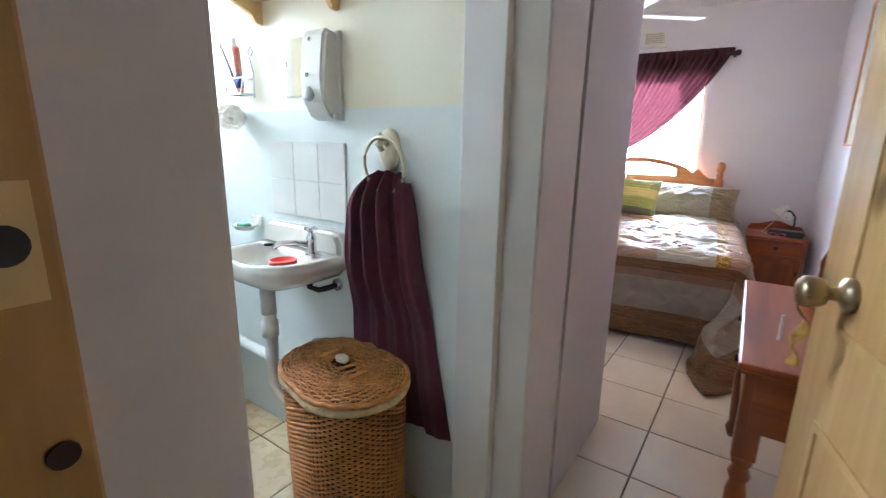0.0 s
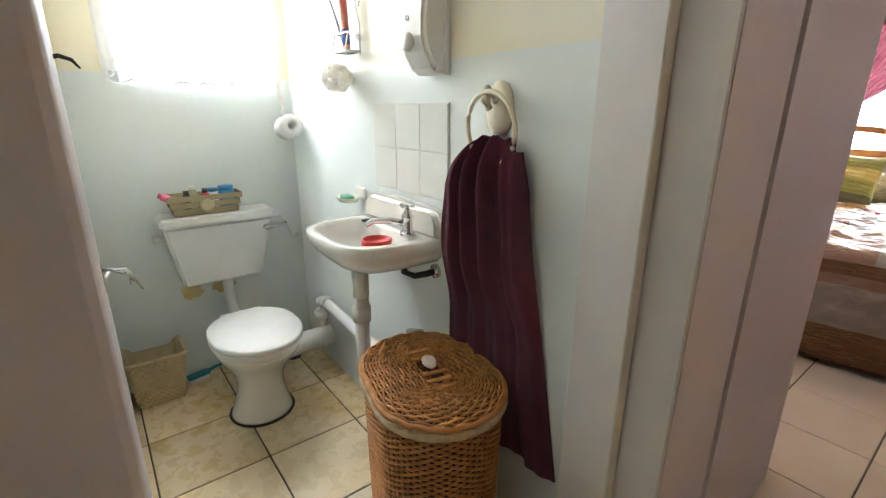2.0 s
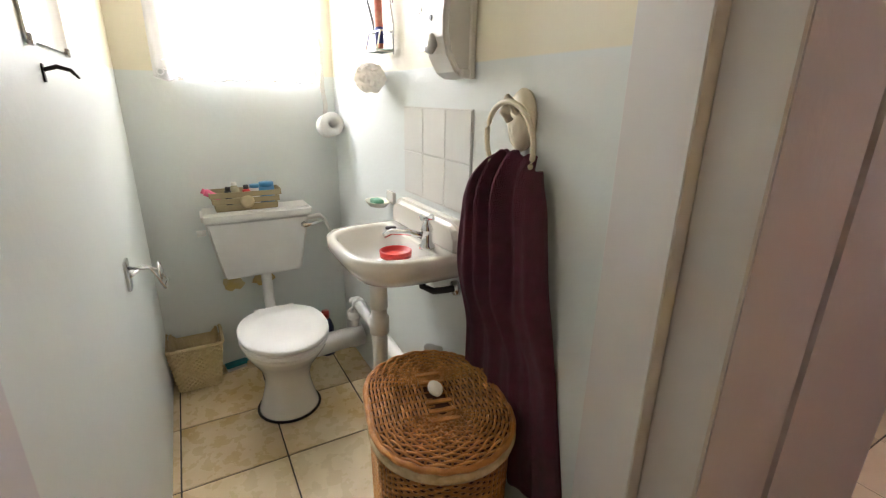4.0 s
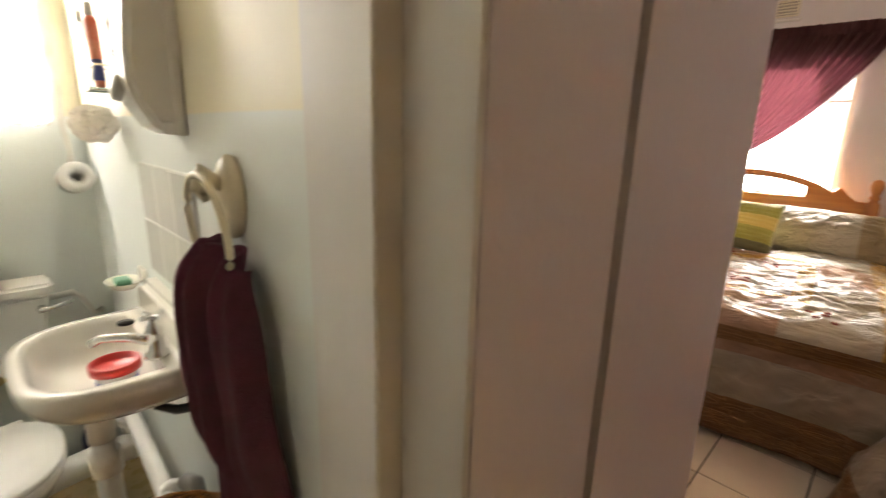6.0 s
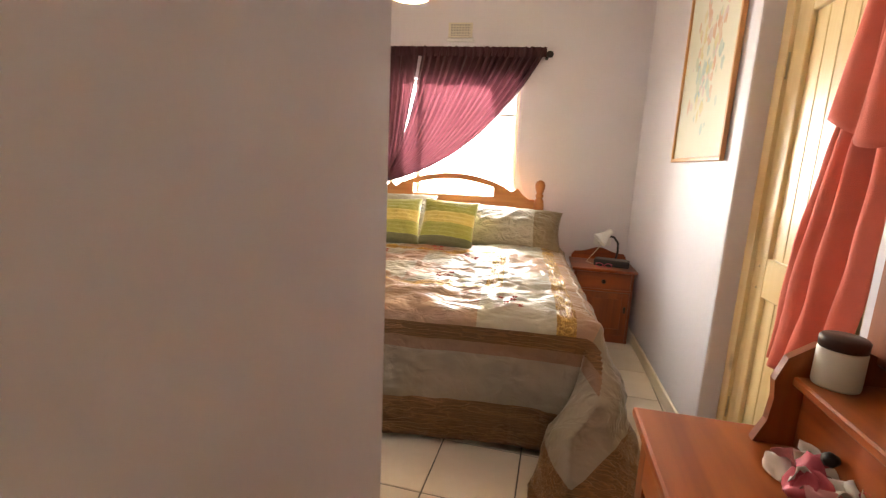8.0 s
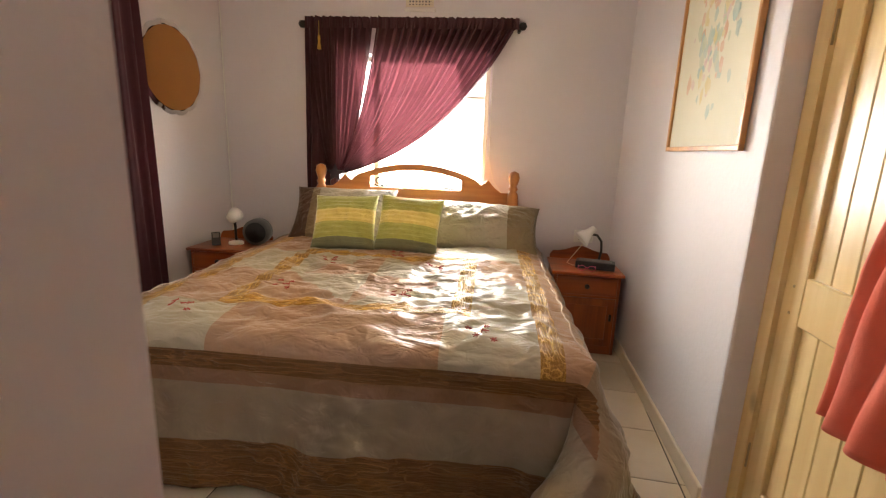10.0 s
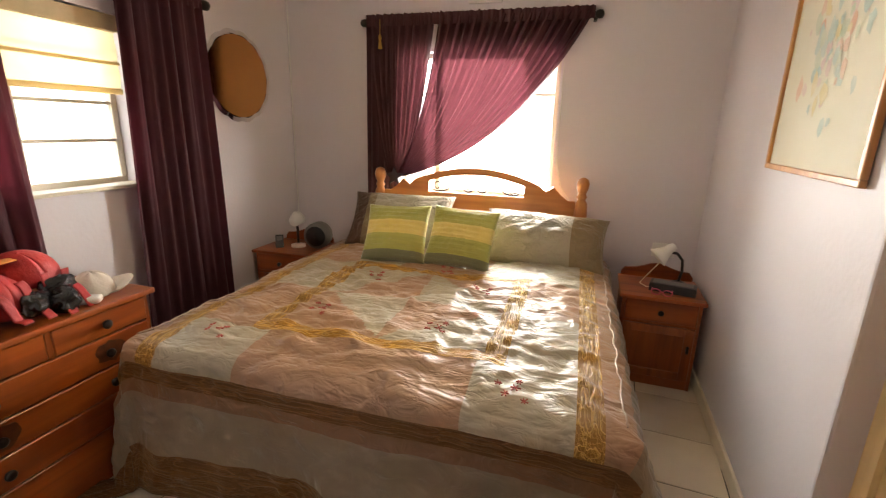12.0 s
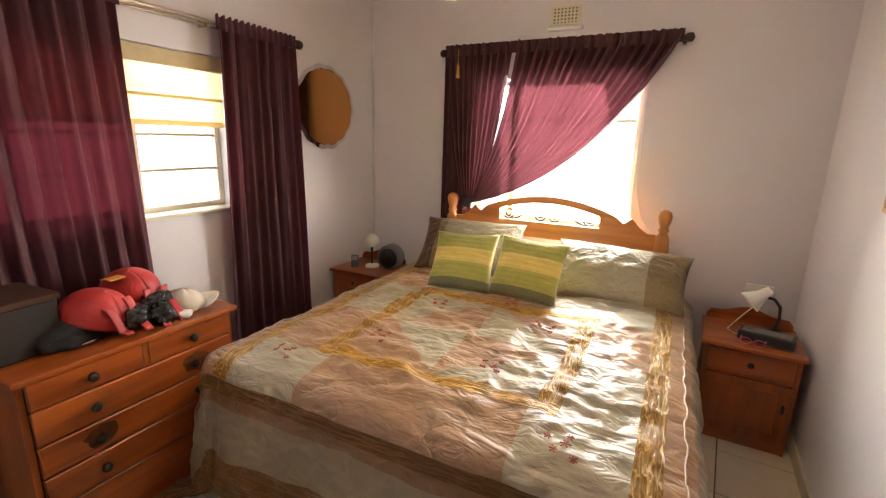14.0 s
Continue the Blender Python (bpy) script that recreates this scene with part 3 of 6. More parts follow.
M_RUST = satin("russet_satin", (0.21, 0.115, 0.060), (0.15, 0.080, 0.042), 0.36, None, 5)
M_PILLOW = satin("sage_pillow_satin", (0.36, 0.32, 0.24), (0.28, 0.245, 0.18), 0.34, None, 9)
M_UMBER = satin("umber_pillow_satin", (0.11, 0.055, 0.030), (0.06, 0.030, 0.016), 0.4, None, 9)
M_FLAP = satin("bronze_pillow_satin", (0.27, 0.205, 0.11), (0.15, 0.105, 0.05), 0.36, None, 9)


def crease(p, seed):
    """Sharp creases: ridges where smooth noise crosses zero."""
    return (1 - min(1, 6 * abs(noise.noise(p + Vector((0, 0, seed)))))) ** 1.5


def quilt():
    """One cover over the bed, hanging to the floor, sewn of panels of satin."""
    x0, x1, y0, y1, top = -0.855, 0.955, 3.875, 5.80, 0.675
    wx, wy, drop = x1 - x0, y1 - y0, 0.68
    step = 0.014
    us = np.arange(-drop, wx + drop + 1e-6, step)
    vs = np.arange(-drop, wy + 1e-6, step)
    bm = bmesh.new()
    grid = {}
    mats = [M_SAGE, M_ROSE, M_GOLD, M_BROWN, M_SLATE, M_GOLDX, M_RUST]

    def rumple(u, v):
        """Soft puffed folds, pulled askew over the bed, with a few sharp creases."""
        w = 0.35 * noise.noise(Vector((u * 2.0, v * 2.0, 7.0)))
        fold = 0.013 * noise.noise(Vector((u * 2.4 + v * 1.2, v * 3.4 - u + w, 0.3)))
        fold += 0.021 * noise.noise(Vector((u * 4.5 - v * 2.4 + w, v * 10.0 + u * 3.0 + 2 * w, 1.3)))
        fold += 0.013 * noise.noise(Vector((u * 10 + v * 5, v * 21 - u * 6 + 3 * w, 2.6)))
        fold += 0.0042 * noise.noise(Vector((u * 26, v * 38 + u * 9, 4.1)))
        return fold + 0.008 * crease(Vector((u * 2.6 + v * 1.7, v * 2.4 - u * 1.5, 0)), 3.3) + 0.006 * crease(Vector((u * 5 - v * 3, v * 7 + u * 2, 0)), 8.1) + 0.008

    def place(u, v):
        ou = -u if u < 0 else u - wx if u > wx else 0.0
        ov = -v if v < 0 else 0.0
        su = -1 if u < 0 else 1
        cu, cv = min(max(u, 0), wx), max(v, 0)
        o = math.hypot(ou, ov)
        p = Vector((x0 + cu, y0 + cv, top))
        wr = rumple(u, v)
        if o < 1e-6:
            edge = min(cu, wx - cu, cv)
            p.z += 0.022 * math.sin(min(1, edge / 0.25) * math.pi / 2) + wr * (0.45 + 0.55 * min(1, edge / 0.15))
            return p
        # hanging part: out over the rounded edge, then down, with folds
        d = Vector((su * ou, -ov, 0)).normalized()
        if su > 0 and ou > 0 and ov > 0:
            # the loose corner swings round over the foot end
            th = math.atan2(ou, ov)
            th -= 1.05 * min(1, o / 0.5) ** 1.5 * math.sin(math.pi * (th * 2 / math.pi) ** 0.6)
            d = Vector((math.sin(th), -math.cos(th), 0))
        corner = min(ou, ov) / max(o, 1e-6)
        r = 0.075
        if o < r * 1.57:
            a = o / r
            out, down = r * math.sin(a), r * (1 - math.cos(a))
        else:
            lean = 0.03 + (0.44 if su > 0 else 0.15) * corner
            if su > 0 and ou > 0:
                lean += 0.36 * max(0, 1 - cv / 0.7) * ou / o * min(1, ou / 0.3)
            out, down = r + lean * (o - r * 1.57), r + math.sqrt(1 - lean * lean) * (o - r * 1.57)
        along = cv if ou > ov else cu
        depth = min(1, o / 0.5)
        nn = noise.noise(Vector((u * 2.2, v * 2.2, 5.0)))
        out += depth * (0.022 * math.sin(along * 8 + 3 * nn) + 0.02 * nn) + 0.04 * corner * depth + 0.6 * wr - 0.008
        out += depth * (0.010 * noise.noise(Vector((u * 13, v * 3.5 if ov > ou else v * 13, 9.0))) + 0.008 * crease(Vector((u * 5, v * 2.5 if ov > ou else v * 5, 0)), 6.2))
        hem = 0.010 + 0.010 * (nn + 1)
        z = top - down + 0.3 * wr
        if z < hem:
            out += (hem - z) * 0.95
            z = hem + 0.4 * wr
        p += d * out
        p.z = z
        return p

    for i, u in enumerate(us):
        for j, v in enumerate(vs):
            grid[i, j] = bm.verts.new(place(u, v))

    def pick(u, v):
        """The panel of satin at a place of the cover: 0 sage, 1 rose, 2 crinkled bronze, 3 brown, 4 slate."""
        e = min(u, wx - u)
        m = min(e, v)
        if m < -0.49:
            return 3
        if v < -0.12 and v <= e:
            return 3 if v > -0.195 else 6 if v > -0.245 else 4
        if e < 0.04:
            return 1 if e > -0.06 else 4
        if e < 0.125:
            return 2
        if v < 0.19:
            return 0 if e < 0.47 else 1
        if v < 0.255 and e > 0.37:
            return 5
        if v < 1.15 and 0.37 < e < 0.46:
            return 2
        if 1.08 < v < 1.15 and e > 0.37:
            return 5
        if e <= 0.37:
            return 0 if int((v - 0.19) / 0.48) % 2 == (0 if u > wx / 2 else 1) else 1
        if v >= 1.15:
            return 1 if abs(u - wx / 2) < 0.26 else 0
        a, b = u - wx / 2, v - 0.668
        inner = abs(a) / 0.445 + abs(b) / 0.41 < 1.0
        return (0 if a * b > 0 else 1) if inner else (1 if a * b > 0 else 0)

    for i in range(len(us) - 1):
        for j in range(len(vs) - 1):
            f = bm.faces.new((grid[i, j], grid[i + 1, j], grid[i + 1, j + 1], grid[i, j + 1]))
            f.material_index = pick(us[i] + step / 2, vs[j] + step / 2)
            f.smooth = True
    bmesh.ops.recalc_face_normals(bm, faces=bm.faces[:])
    me = bpy.data.meshes.new("cover")
    bm.to_mesh(me)
    bm.free()
    for m in mats:
        me.materials.append(m)
    t = thing("quilt", Matrix(), "rumpled patchwork satin quilt in sage, rose and bronze over the bed", "quilt")
    ob = new("cover", me)
    ob.parent = t
    s = ob.modifiers.new("thickness", "SOLIDIFY")
    s.thickness, s.offset = 0.010, -1
    cord = mat("pale_piping", (0.42, 0.33, 0.25), 0.5, scale=30)
    for u in (-0.02, wx + 0.02):
        part("piping", tube([place(u, v) + Vector((0, 0, 0.006)) for v in np.arange(0.0, wy, 0.03)], 0.0032, 6), cord, t, "pale cord piping", True)
    thread = mat("red_thread", (0.40, 0.06, 0.05), 0.6)
    rnd = random.Random(3)
    for cu, cv in ((0.285, 0.11), (1.49, 0.07), (1.12, 0.42), (0.57, 0.42), (1.22, 0.92), (0.60, 0.98), (0.95, 1.20)):
        bm = bmesh.new()
        for k in range(5):
            a, far = k * 1.3 + rnd.uniform(-0.3, 0.3), (0.0, 0.045, 0.060, 0.050, 0.070)[k]
            pu, pv = cu + far * math.cos(a), cv + 0.8 * far * math.sin(a)
            c = place(pu, pv) + Vector((0, 0, 0.005))
            for q in range(6):
                l = (0.017 if k == 0 else 0.012) * rnd.uniform(0.8, 1.2)
                tip = place(pu + l * math.cos(q * 1.047 + k), pv + l * math.sin(q * 1.047 + k)) + Vector((0, 0, 0.006))
                rod(bm, c, tip, 0.0014, 0.0024, 5)
        tagged(part("embroidery", bm, thread, t, "red embroidered sprig"), kind="stuff")


quilt()


# ---------------------------------------------------------------- bathroom things
def at(x, y, z=0.0, rz=0.0):
    """A pose in the bathroom's own directions."""
    return BATH @ pose(x, y, z, 0, 0, rz)


def basin():
    t = thing("basin", at(-0.715, 1.757, 0.93), "white porcelain wall basin with an upstand, worn at the rim", "basin")
    # outline of the rim, seen from above: straight at the wall, tapering to a rounded front
    def outline(s, d):
        pts = []
        for k in range(41):
            a = math.pi * k / 40
            x = 0.245 * math.copysign(abs(math.cos(a)) ** 0.55, math.cos(a)) * (1 - 0.10 * math.sin(a))
            y = -0.09 - 0.25 * math.sin(a) ** 0.50
            pts.append((x * s, -0.005 - (-(y) - 0.005) * d))
        return [(0.245 * s, -0.002)] + pts + [(-0.245 * s, -0.002)]
    bm = bmesh.new()
    levels = [(1.0, 1.0, 0.0), (1.0, 1.0, -0.030), (0.95, 0.95, -0.058), (0.78, 0.86, -0.092), (0.46, 0.70, -0.124), (0.20, 0.58, -0.140)]
    rings = [[bm.verts.new((x, y, z)) for x, y in outline(s, d)] for s, d, z in levels]
    for a, b in zip(rings, rings[1:]):
        for k in range(len(a) - 1):
            bm.faces.new((a[k], a[k + 1], b[k + 1], b[k]))
    bm.faces.new(rings[-1])
    # rim and bowl
    n = len(rings[0])
    def bowl(s, z, lift):
        out = []
        for x, y in outline(1, 1):
            cx, cy = -0.01, -0.20
            out.append(bm.verts.new((cx + (x - cx) * s * 0.86, max(min(cy + (y - cy) * s * 0.82, -0.085), -0.32), z)))
        return out
    ins = [bowl(1.0, 0.004, 0), bowl(0.94, -0.010, 0), bowl(0.84, -0.050, 0), bowl(0.55, -0.082, 0), bowl(0.15, -0.092, 0)]
    chain = [rings[0]] + ins
    for a, b in zip(chain, chain[1:]):
        for k in range(n):
            bm.faces.new((a[k], b[k], b[(k + 1) % n], a[(k + 1) % n]))
    bm.faces.new(ins[-1])
    part("bowl", bm, M_PORC, t, smooth=True)
    up = [(-0.245, -0.01), (-0.245, 0.05), (-0.225, 0.085), (-0.19, 0.098), (0.19, 0.098), (0.225, 0.085), (0.245, 0.05), (0.245, -0.01)]
    bm = slab(up, -0.045, -0.002)
    bmesh.ops.bevel(bm, geom=[e for e in bm.edges if abs(e.verts[0].co.y + 0.045) < 1e-4 and abs(e.verts[1].co.y + 0.045) < 1e-4], offset=0.018, segments=3, affect="EDGES")
    part("upstand", bm, M_PORC, t)
    tap = part("tap", lathe([(0.026, 0), (0.026, 0.008), (0.018, 0.014), (0.017, 0.055), (0.020, 0.06), (0.014, 0.075), (0.008, 0.085), (0.008, 0.10)], 16, m=Matrix.Translation((0.135, -0.085, 0.004))), M_CHROME, t, "chrome pillar tap", True)
    part("spout", tube([(0.135, -0.085, 0.04), (0.10, -0.13, 0.052), (0.065, -0.175, 0.05), (0.05, -0.195, 0.036)], [0.012, 0.011, 0.010, 0.010], 10), M_CHROME, tap, smooth=True)
    hb = bmesh.new()
    for a in range(4):
        c, s = math.cos(a * math.pi / 2 + 0.4), math.sin(a * math.pi / 2 + 0.4)
        rod(hb, (0.135, -0.085, 0.10), (0.135 + 0.026 * c, -0.085 + 0.026 * s, 0.104), 0.006, 0.007, 8)
    part("cross_handle", hb, M_CHROME, tap)
    part("plug", lathe([(0.02, 0), (0.02, 0.006), (0.0, 0.008)], 14, m=Matrix.Translation((-0.12, -0.10, 0.004))), M_DARKMETAL, t, "dark blanked tap hole", True)
    part("waste", rod(bmesh.new(), (0.0, -0.20, -0.130), (0.0, -0.20, -0.235), 0.03, None, 16), M_PLASTIC, t, "white waste collar", True)
    return t


basin()

plumb = thing("waste_pipe", at(-0.715, 1.557, 0), "white plastic waste pipes below the basin", "pipe")
part("downpipe", tube([(0, 0, 0.71), (0, 0, 0.40), (0.005, 0.02, 0.33), (0.03, 0.06, 0.28), (0.07, 0.10, 0.28), (0.09, 0.13, 0.33)], 0.027, 14), M_PLASTIC, plumb, smooth=True)
part("trap", tube([(0.09, 0.13, 0.30), (0.09, 0.14, 0.48), (0.10, 0.15, 0.54), (0.13, 0.155, 0.55), (0.155, 0.155, 0.50), (0.155, 0.155, 0.28)], 0.026, 14), mat("grey_pipe", (0.45, 0.45, 0.43), 0.4, scale=8), plumb, "grey plastic trap", True)
part("collar", rod(bmesh.new(), (0, 0, 0.60), (0, 0, 0.66), 0.034, None, 16), M_PLASTIC, plumb, smooth=True)
part("crosspipe", tube([(0.02, 0.06, 0.36), (-0.04, 0.13, 0.375), (-0.70, 0.145, 0.40), (-0.745, 0.145, 0.38), (-0.755, 0.145, 0.33), (-0.755, 0.145, 0.12)], 0.026, 14), M_PLASTIC, plumb, smooth=True)
for x in (-0.10, -0.66):
    part("clip", rod(bmesh.new(), (x - 0.015, 0.145, 0.377 - 0.03 * x), (x + 0.015, 0.145, 0.377 - 0.03 * x), 0.033, None, 16), M_PLASTIC, plumb, smooth=True)
for z in (0.30, 0.16):
    part("collar", rod(bmesh.new(), (-0.755, 0.145, z - 0.02), (-0.755, 0.145, z + 0.02), 0.034, None, 16), M_PLASTIC, plumb, smooth=True)
sp = thing("supply_pipe", at(-0.55, 1.757, 0.80), "dark bent water supply pipe under the basin", "pipe")
part("pipe", tube([(-0.04, -0.10, 0.085), (-0.04, -0.095, 0.0), (-0.03, -0.06, -0.02), (0.0, -0.03, -0.01), (0.02, 0.0, 0.0)], 0.012, 8), M_BLACK, sp, smooth=True)
part("flange", rod(bmesh.new(), (0.02, -0.012, 0), (0.02, 0.0, 0), 0.025, None, 14), M_CHROME, sp, smooth=True)

tub = thing("plastic_tub", at(-0.664, 1.601, 0.842) @ Matrix.Diagonal((1.1, 1.1, 0.62, 1)), "small red-lidded plastic tub lying in the basin", "tub")
part("body", lathe([(0.034, 0), (0.038, 0.06), (0.040, 0.085)], 22), M_PLASTIC, tub, smooth=True)
part("label", lathe([(0.0375, 0.012), (0.0385, 0.05)], 22), mat("blue_print", (0.06, 0.08, 0.30), 0.4), tub, "blue printed band", True)
part("lid", lathe([(0.047, 0.080), (0.048, 0.112), (0.043, 0.114), (0.042, 0.095), (0.0, 0.094)], 24), M_RED, tub, "red plastic lid", True)


def wall_tiles():
    """Six white tiles over the basin."""
    g = 0.0015
    base = fixed("splashback", boxes((0, 0.455, -0.004, 0, 0, 0.305)), mat("white_grout", (0.74, 0.74, 0.70), 0.9, scale=20), at(-0.920, 1.757, 1.05), "white ceramic splashback of six tiles", "splashback")
    me = finish(boxes((g, 0.15 - g, -0.0065, -0.003, g, 0.15 - g), bevel=0.001), "tile", mat("white_ceramic_tile", (0.84, 0.84, 0.80), 0.15, scale=3, vary=0.05))
    for i in range(3):
        for j in range(2):
            t = new("tile", me)
            t.parent = base
            t.location = (0.003 + i * 0.15, 0, 0.003 + j * 0.15)


wall_tiles()

soap = thing("soap_dish", at(-1.075, 1.757, 0.975), "ivory wall soap dish with green soap", "soap dish")
part("dish", lathe([(0.0, -0.012), (0.045, -0.010), (0.062, 0.006), (0.066, 0.012), (0.060, 0.010), (0.042, -0.002), (0.0, -0.004)], 24, 1.0, 0.72, Matrix.Translation((0, -0.055, 0))), mat("ivory_ceramic", (0.74, 0.72, 0.60), 0.2, scale=6), soap, smooth=True)
part("back_plate", boxes((-0.01, 0.06, -0.014, 0, 0.0, 0.05), bevel=0.006, seg=2), M_PORC, soap)
part("soap", boxes((-0.032, 0.028, -0.078, -0.036, -0.002, 0.018), bevel=0.009, seg=3), mat("green_soap", (0.10, 0.30, 0.18), 0.5, scale=20), soap, "green soap bar", True)

ring = thing("towel_ring", at(-0.244, 1.757, 1.336), "ivory plastic towel ring on an oval plate", "towel ring")
part("plate", lathe([(0.052, 0), (0.054, 0.01), (0.048, 0.02), (0.03, 0.026), (0.0, 0.028)], 26, 0.85, 1.35, pose(0, 0, 0, 90, 0, 0)), M_IVORY, ring, smooth=True)
part("knuckle", tube([(0, -0.02, 0.02), (0, -0.055, 0.045), (0, -0.06, 0.02), (0, -0.045, 0.0)], [0.012, 0.014, 0.014, 0.010], 10), M_IVORY, ring, smooth=True)
part("ring", tube([(0.016 + 0.088 * math.cos(a), -0.056 - 0.008 * math.sin(a), -0.050 + 0.092 * math.sin(a)) for a in [2 * math.pi * k / 40 for k in range(40)]], 0.0065, 8, closed=True), M_IVORY, ring, smooth=True)


def towel():
    """A long towel drawn through the ring, gathered in soft upright folds."""
    def f(u, v):
        grow = min(1, v * 7) ** 0.6
        left = -0.315 - 0.075 * grow - 0.03 * min(1, v * 1.6)
        right = -0.138 + 0.018 * grow + 0.150 * v ** 1.3
        z = 1.262 - 0.92 * v - 0.03 * v * (u - 0.5)
        ph = u * 2 * math.pi * 3.6 + 0.7 * math.sin(2.4 * v) + 1.3 * noise.noise(Vector((u * 2, v * 1.6, 1)))
        edge = abs(2 * u - 1)
        y = -0.066 - 0.030 * math.sin(ph) - 0.010 * math.sin(2.3 * ph + 1) - 0.008 * noise.noise(Vector((u * 7, v * 5, 2))) + 0.014 * edge ** 4
        if v < 0.10:
            k = 1 - v / 0.10
            z += k * (0.010 * abs(math.sin(ph)) - 0.035 * edge ** 3)
            y = y * (1 - 0.35 * k * k)
        k = max(0.0, min(1.0, (v - 0.34) / 0.28))
        k = k * k * (3 - 2 * k)
        y = y * (1 - k) + k * (-0.022 - 0.009 * math.sin(ph) - 0.004 * math.sin(2.3 * ph + 1))
        return Vector((left + (right - left) * u + 0.006 * noise.noise(Vector((u * 4, v * 3, 5))), min(y, -0.009), z))
    bm = sheet(110, 110, f)
    ob = whole("hand_towel", bm, M_TOWEL, at(0, 1.757, 0), "plum terry hand towel hanging from the ring", "towel", smooth=True)
    s = ob.modifiers.new("thickness", "SOLIDIFY")
    s.thickness = 0.007


towel()

mir = thing("wall_mirror", at(-0.785, 1.757, 1.525), "small frameless mirror with clips on the bathroom wall", "mirror")
part("glass", boxes((0, 0.20, -0.006, -0.001, 0, 0.212), bevel=0.001), M_MIRROR, mir)
part("clip", boxes((-0.012, 0.012, -0.010, -0.001, 0.11, 0.135), bevel=0.003), M_CHROME, mir, "metal mirror clip")


def dispenser():
    t = thing("soap_dispenser", at(-0.535, 1.757, 1.435), "white plastic wall dispenser", "dispenser")
    prof = [(0, 0.29), (-0.060, 0.30), (-0.075, 0.28), (-0.092, 0.15), (-0.092, 0.10), (-0.082, 0.06), (-0.055, 0.015), (-0.03, 0.0), (0, 0.0)]
    bm = slab(prof, -0.062, 0.062, plane="yz")
    bmesh.ops.bevel(bm, geom=[e for e in bm.edges if abs(abs(e.verts[0].co.x) - 0.062) < 1e-4 and e.verts[0].co.x * e.verts[1].co.x > 0 and (e.verts[0].co.y < -0.01 or e.verts[1].co.y < -0.01)], offset=0.012, segments=3, affect="EDGES")
    part("case", bm, M_PLASTIC, t)
    part("push_button", lathe([(0.026, 0), (0.026, 0.012), (0.020, 0.018), (0.0, 0.020)], 20, m=pose(-0.012, -0.086, 0.085, 75, 0, 0)), mat("grey_white_plastic", (0.62, 0.62, 0.60), 0.35), t, "pale grey push button", True)
    part("sight_hole", rod(bmesh.new(), (-0.015, -0.0915, 0.150), (-0.015, -0.0945, 0.150), 0.008, None, 12), M_BLACK, t, "dark sight hole")
    part("lock", rod(bmesh.new(), (-0.01, -0.07, 0.265), (-0.01, -0.081, 0.268), 0.007, None, 12), M_CHROME, t)
    part("back_plate", boxes((0.050, 0.070, -0.018, 0, -0.002, 0.30), bevel=0.003), M_PLASTIC, t, "white back plate")
    part("nozzle", boxes((0.045, 0.068, -0.04, -0.01, 0.0, 0.025), bevel=0.006, seg=2), M_PLASTIC, t)


dispenser()

sh = thing("wall_shelf", at(-1.0, 1.757, 1.80), "pine wall shelf on two brackets high on the bathroom wall", "shelf")
part("board", boxes((0, 0.75, -0.20, -0.001, 0.085, 0.105), bevel=0.003), M_YELLOWX, sh)
for x in (0.075, 0.515):
    part("bracket", slab([(-0.001, 0.0), (-0.001, 0.085), (-0.14, 0.085), (-0.13, 0.068), (-0.05, 0.035), (-0.03, 0.005)], x - 0.011, x + 0.011, plane="yz"), M_YELLOWX, sh)

rack = thing("toothbrush_rack", at(-1.045, 1.757, 1.53), "chrome wire toothbrush rack with a small glass tray", "rack")
part("wire", tube([(0.05, -0.01, 0.0), (0.055, -0.01, 0.10), (0.04, -0.012, 0.15), (0.03, -0.012, 0.185), (0.05, -0.012, 0.20), (0.062, -0.012, 0.18), (0.052, -0.012, 0.165)], 0.003, 6), M_CHROME, rack, smooth=True)
part("wire", tube([(-0.055, -0.075, 0.01), (0.055, -0.075, 0.01), (0.055, -0.01, 0.01), (-0.055, -0.01, 0.01)], 0.003, 6, closed=True), M_CHROME, rack)
part("wire", tube([(-0.055, -0.06, 0.075), (0.055, -0.06, 0.075), (0.055, -0.01, 0.075), (-0.055, -0.01, 0.075)], 0.003, 6, closed=True), M_CHROME, rack)
for s in (-0.055, 0.055):
    part("wire", tube([(s, -0.075, 0.01), (s, -0.06, 0.075)], 0.003, 6), M_CHROME, rack)
part("tray", boxes((-0.054, 0.054, -0.074, -0.011, 0.012, 0.016)), mat("green_glass", (0.45, 0.62, 0.56), 0.1), rack, "pale green glass tray")
tp = thing("toothpaste_tube", at(-1.04, 1.715, 1.55, 0) @ pose(0, 0, 0, 0, -7, 0), "red and white toothpaste tube standing in the rack", "toothpaste")
bm = lathe([(0.0, 0.0), (0.017, 0.001), (0.019, 0.02), (0.022, 0.09), (0.024, 0.17), (0.020, 0.18), (0.009, 0.185)], 18, 1.0, 0.7)
part("tube", bm, mat("faded_red_print", (0.58, 0.10, 0.06), 0.4, second=(0.62, 0.30, 0.22), scale=25, amount=0.3), tp, smooth=True)
part("band", lathe([(0.0195, 0.015), (0.0215, 0.07)], 18, 1.0, 0.7), mat("blue_band", (0.05, 0.06, 0.25), 0.4), tp, "blue printed band", True)
part("cap", lathe([(0.010, 0.183), (0.010, 0.215), (0.008, 0.218), (0.0, 0.218)], 14), M_PLASTIC, tp, "white cap", True)
tb = thing("toothbrush", at(-1.085, 1.715, 1.545), "grey toothbrush leaning in the rack", "toothbrush")
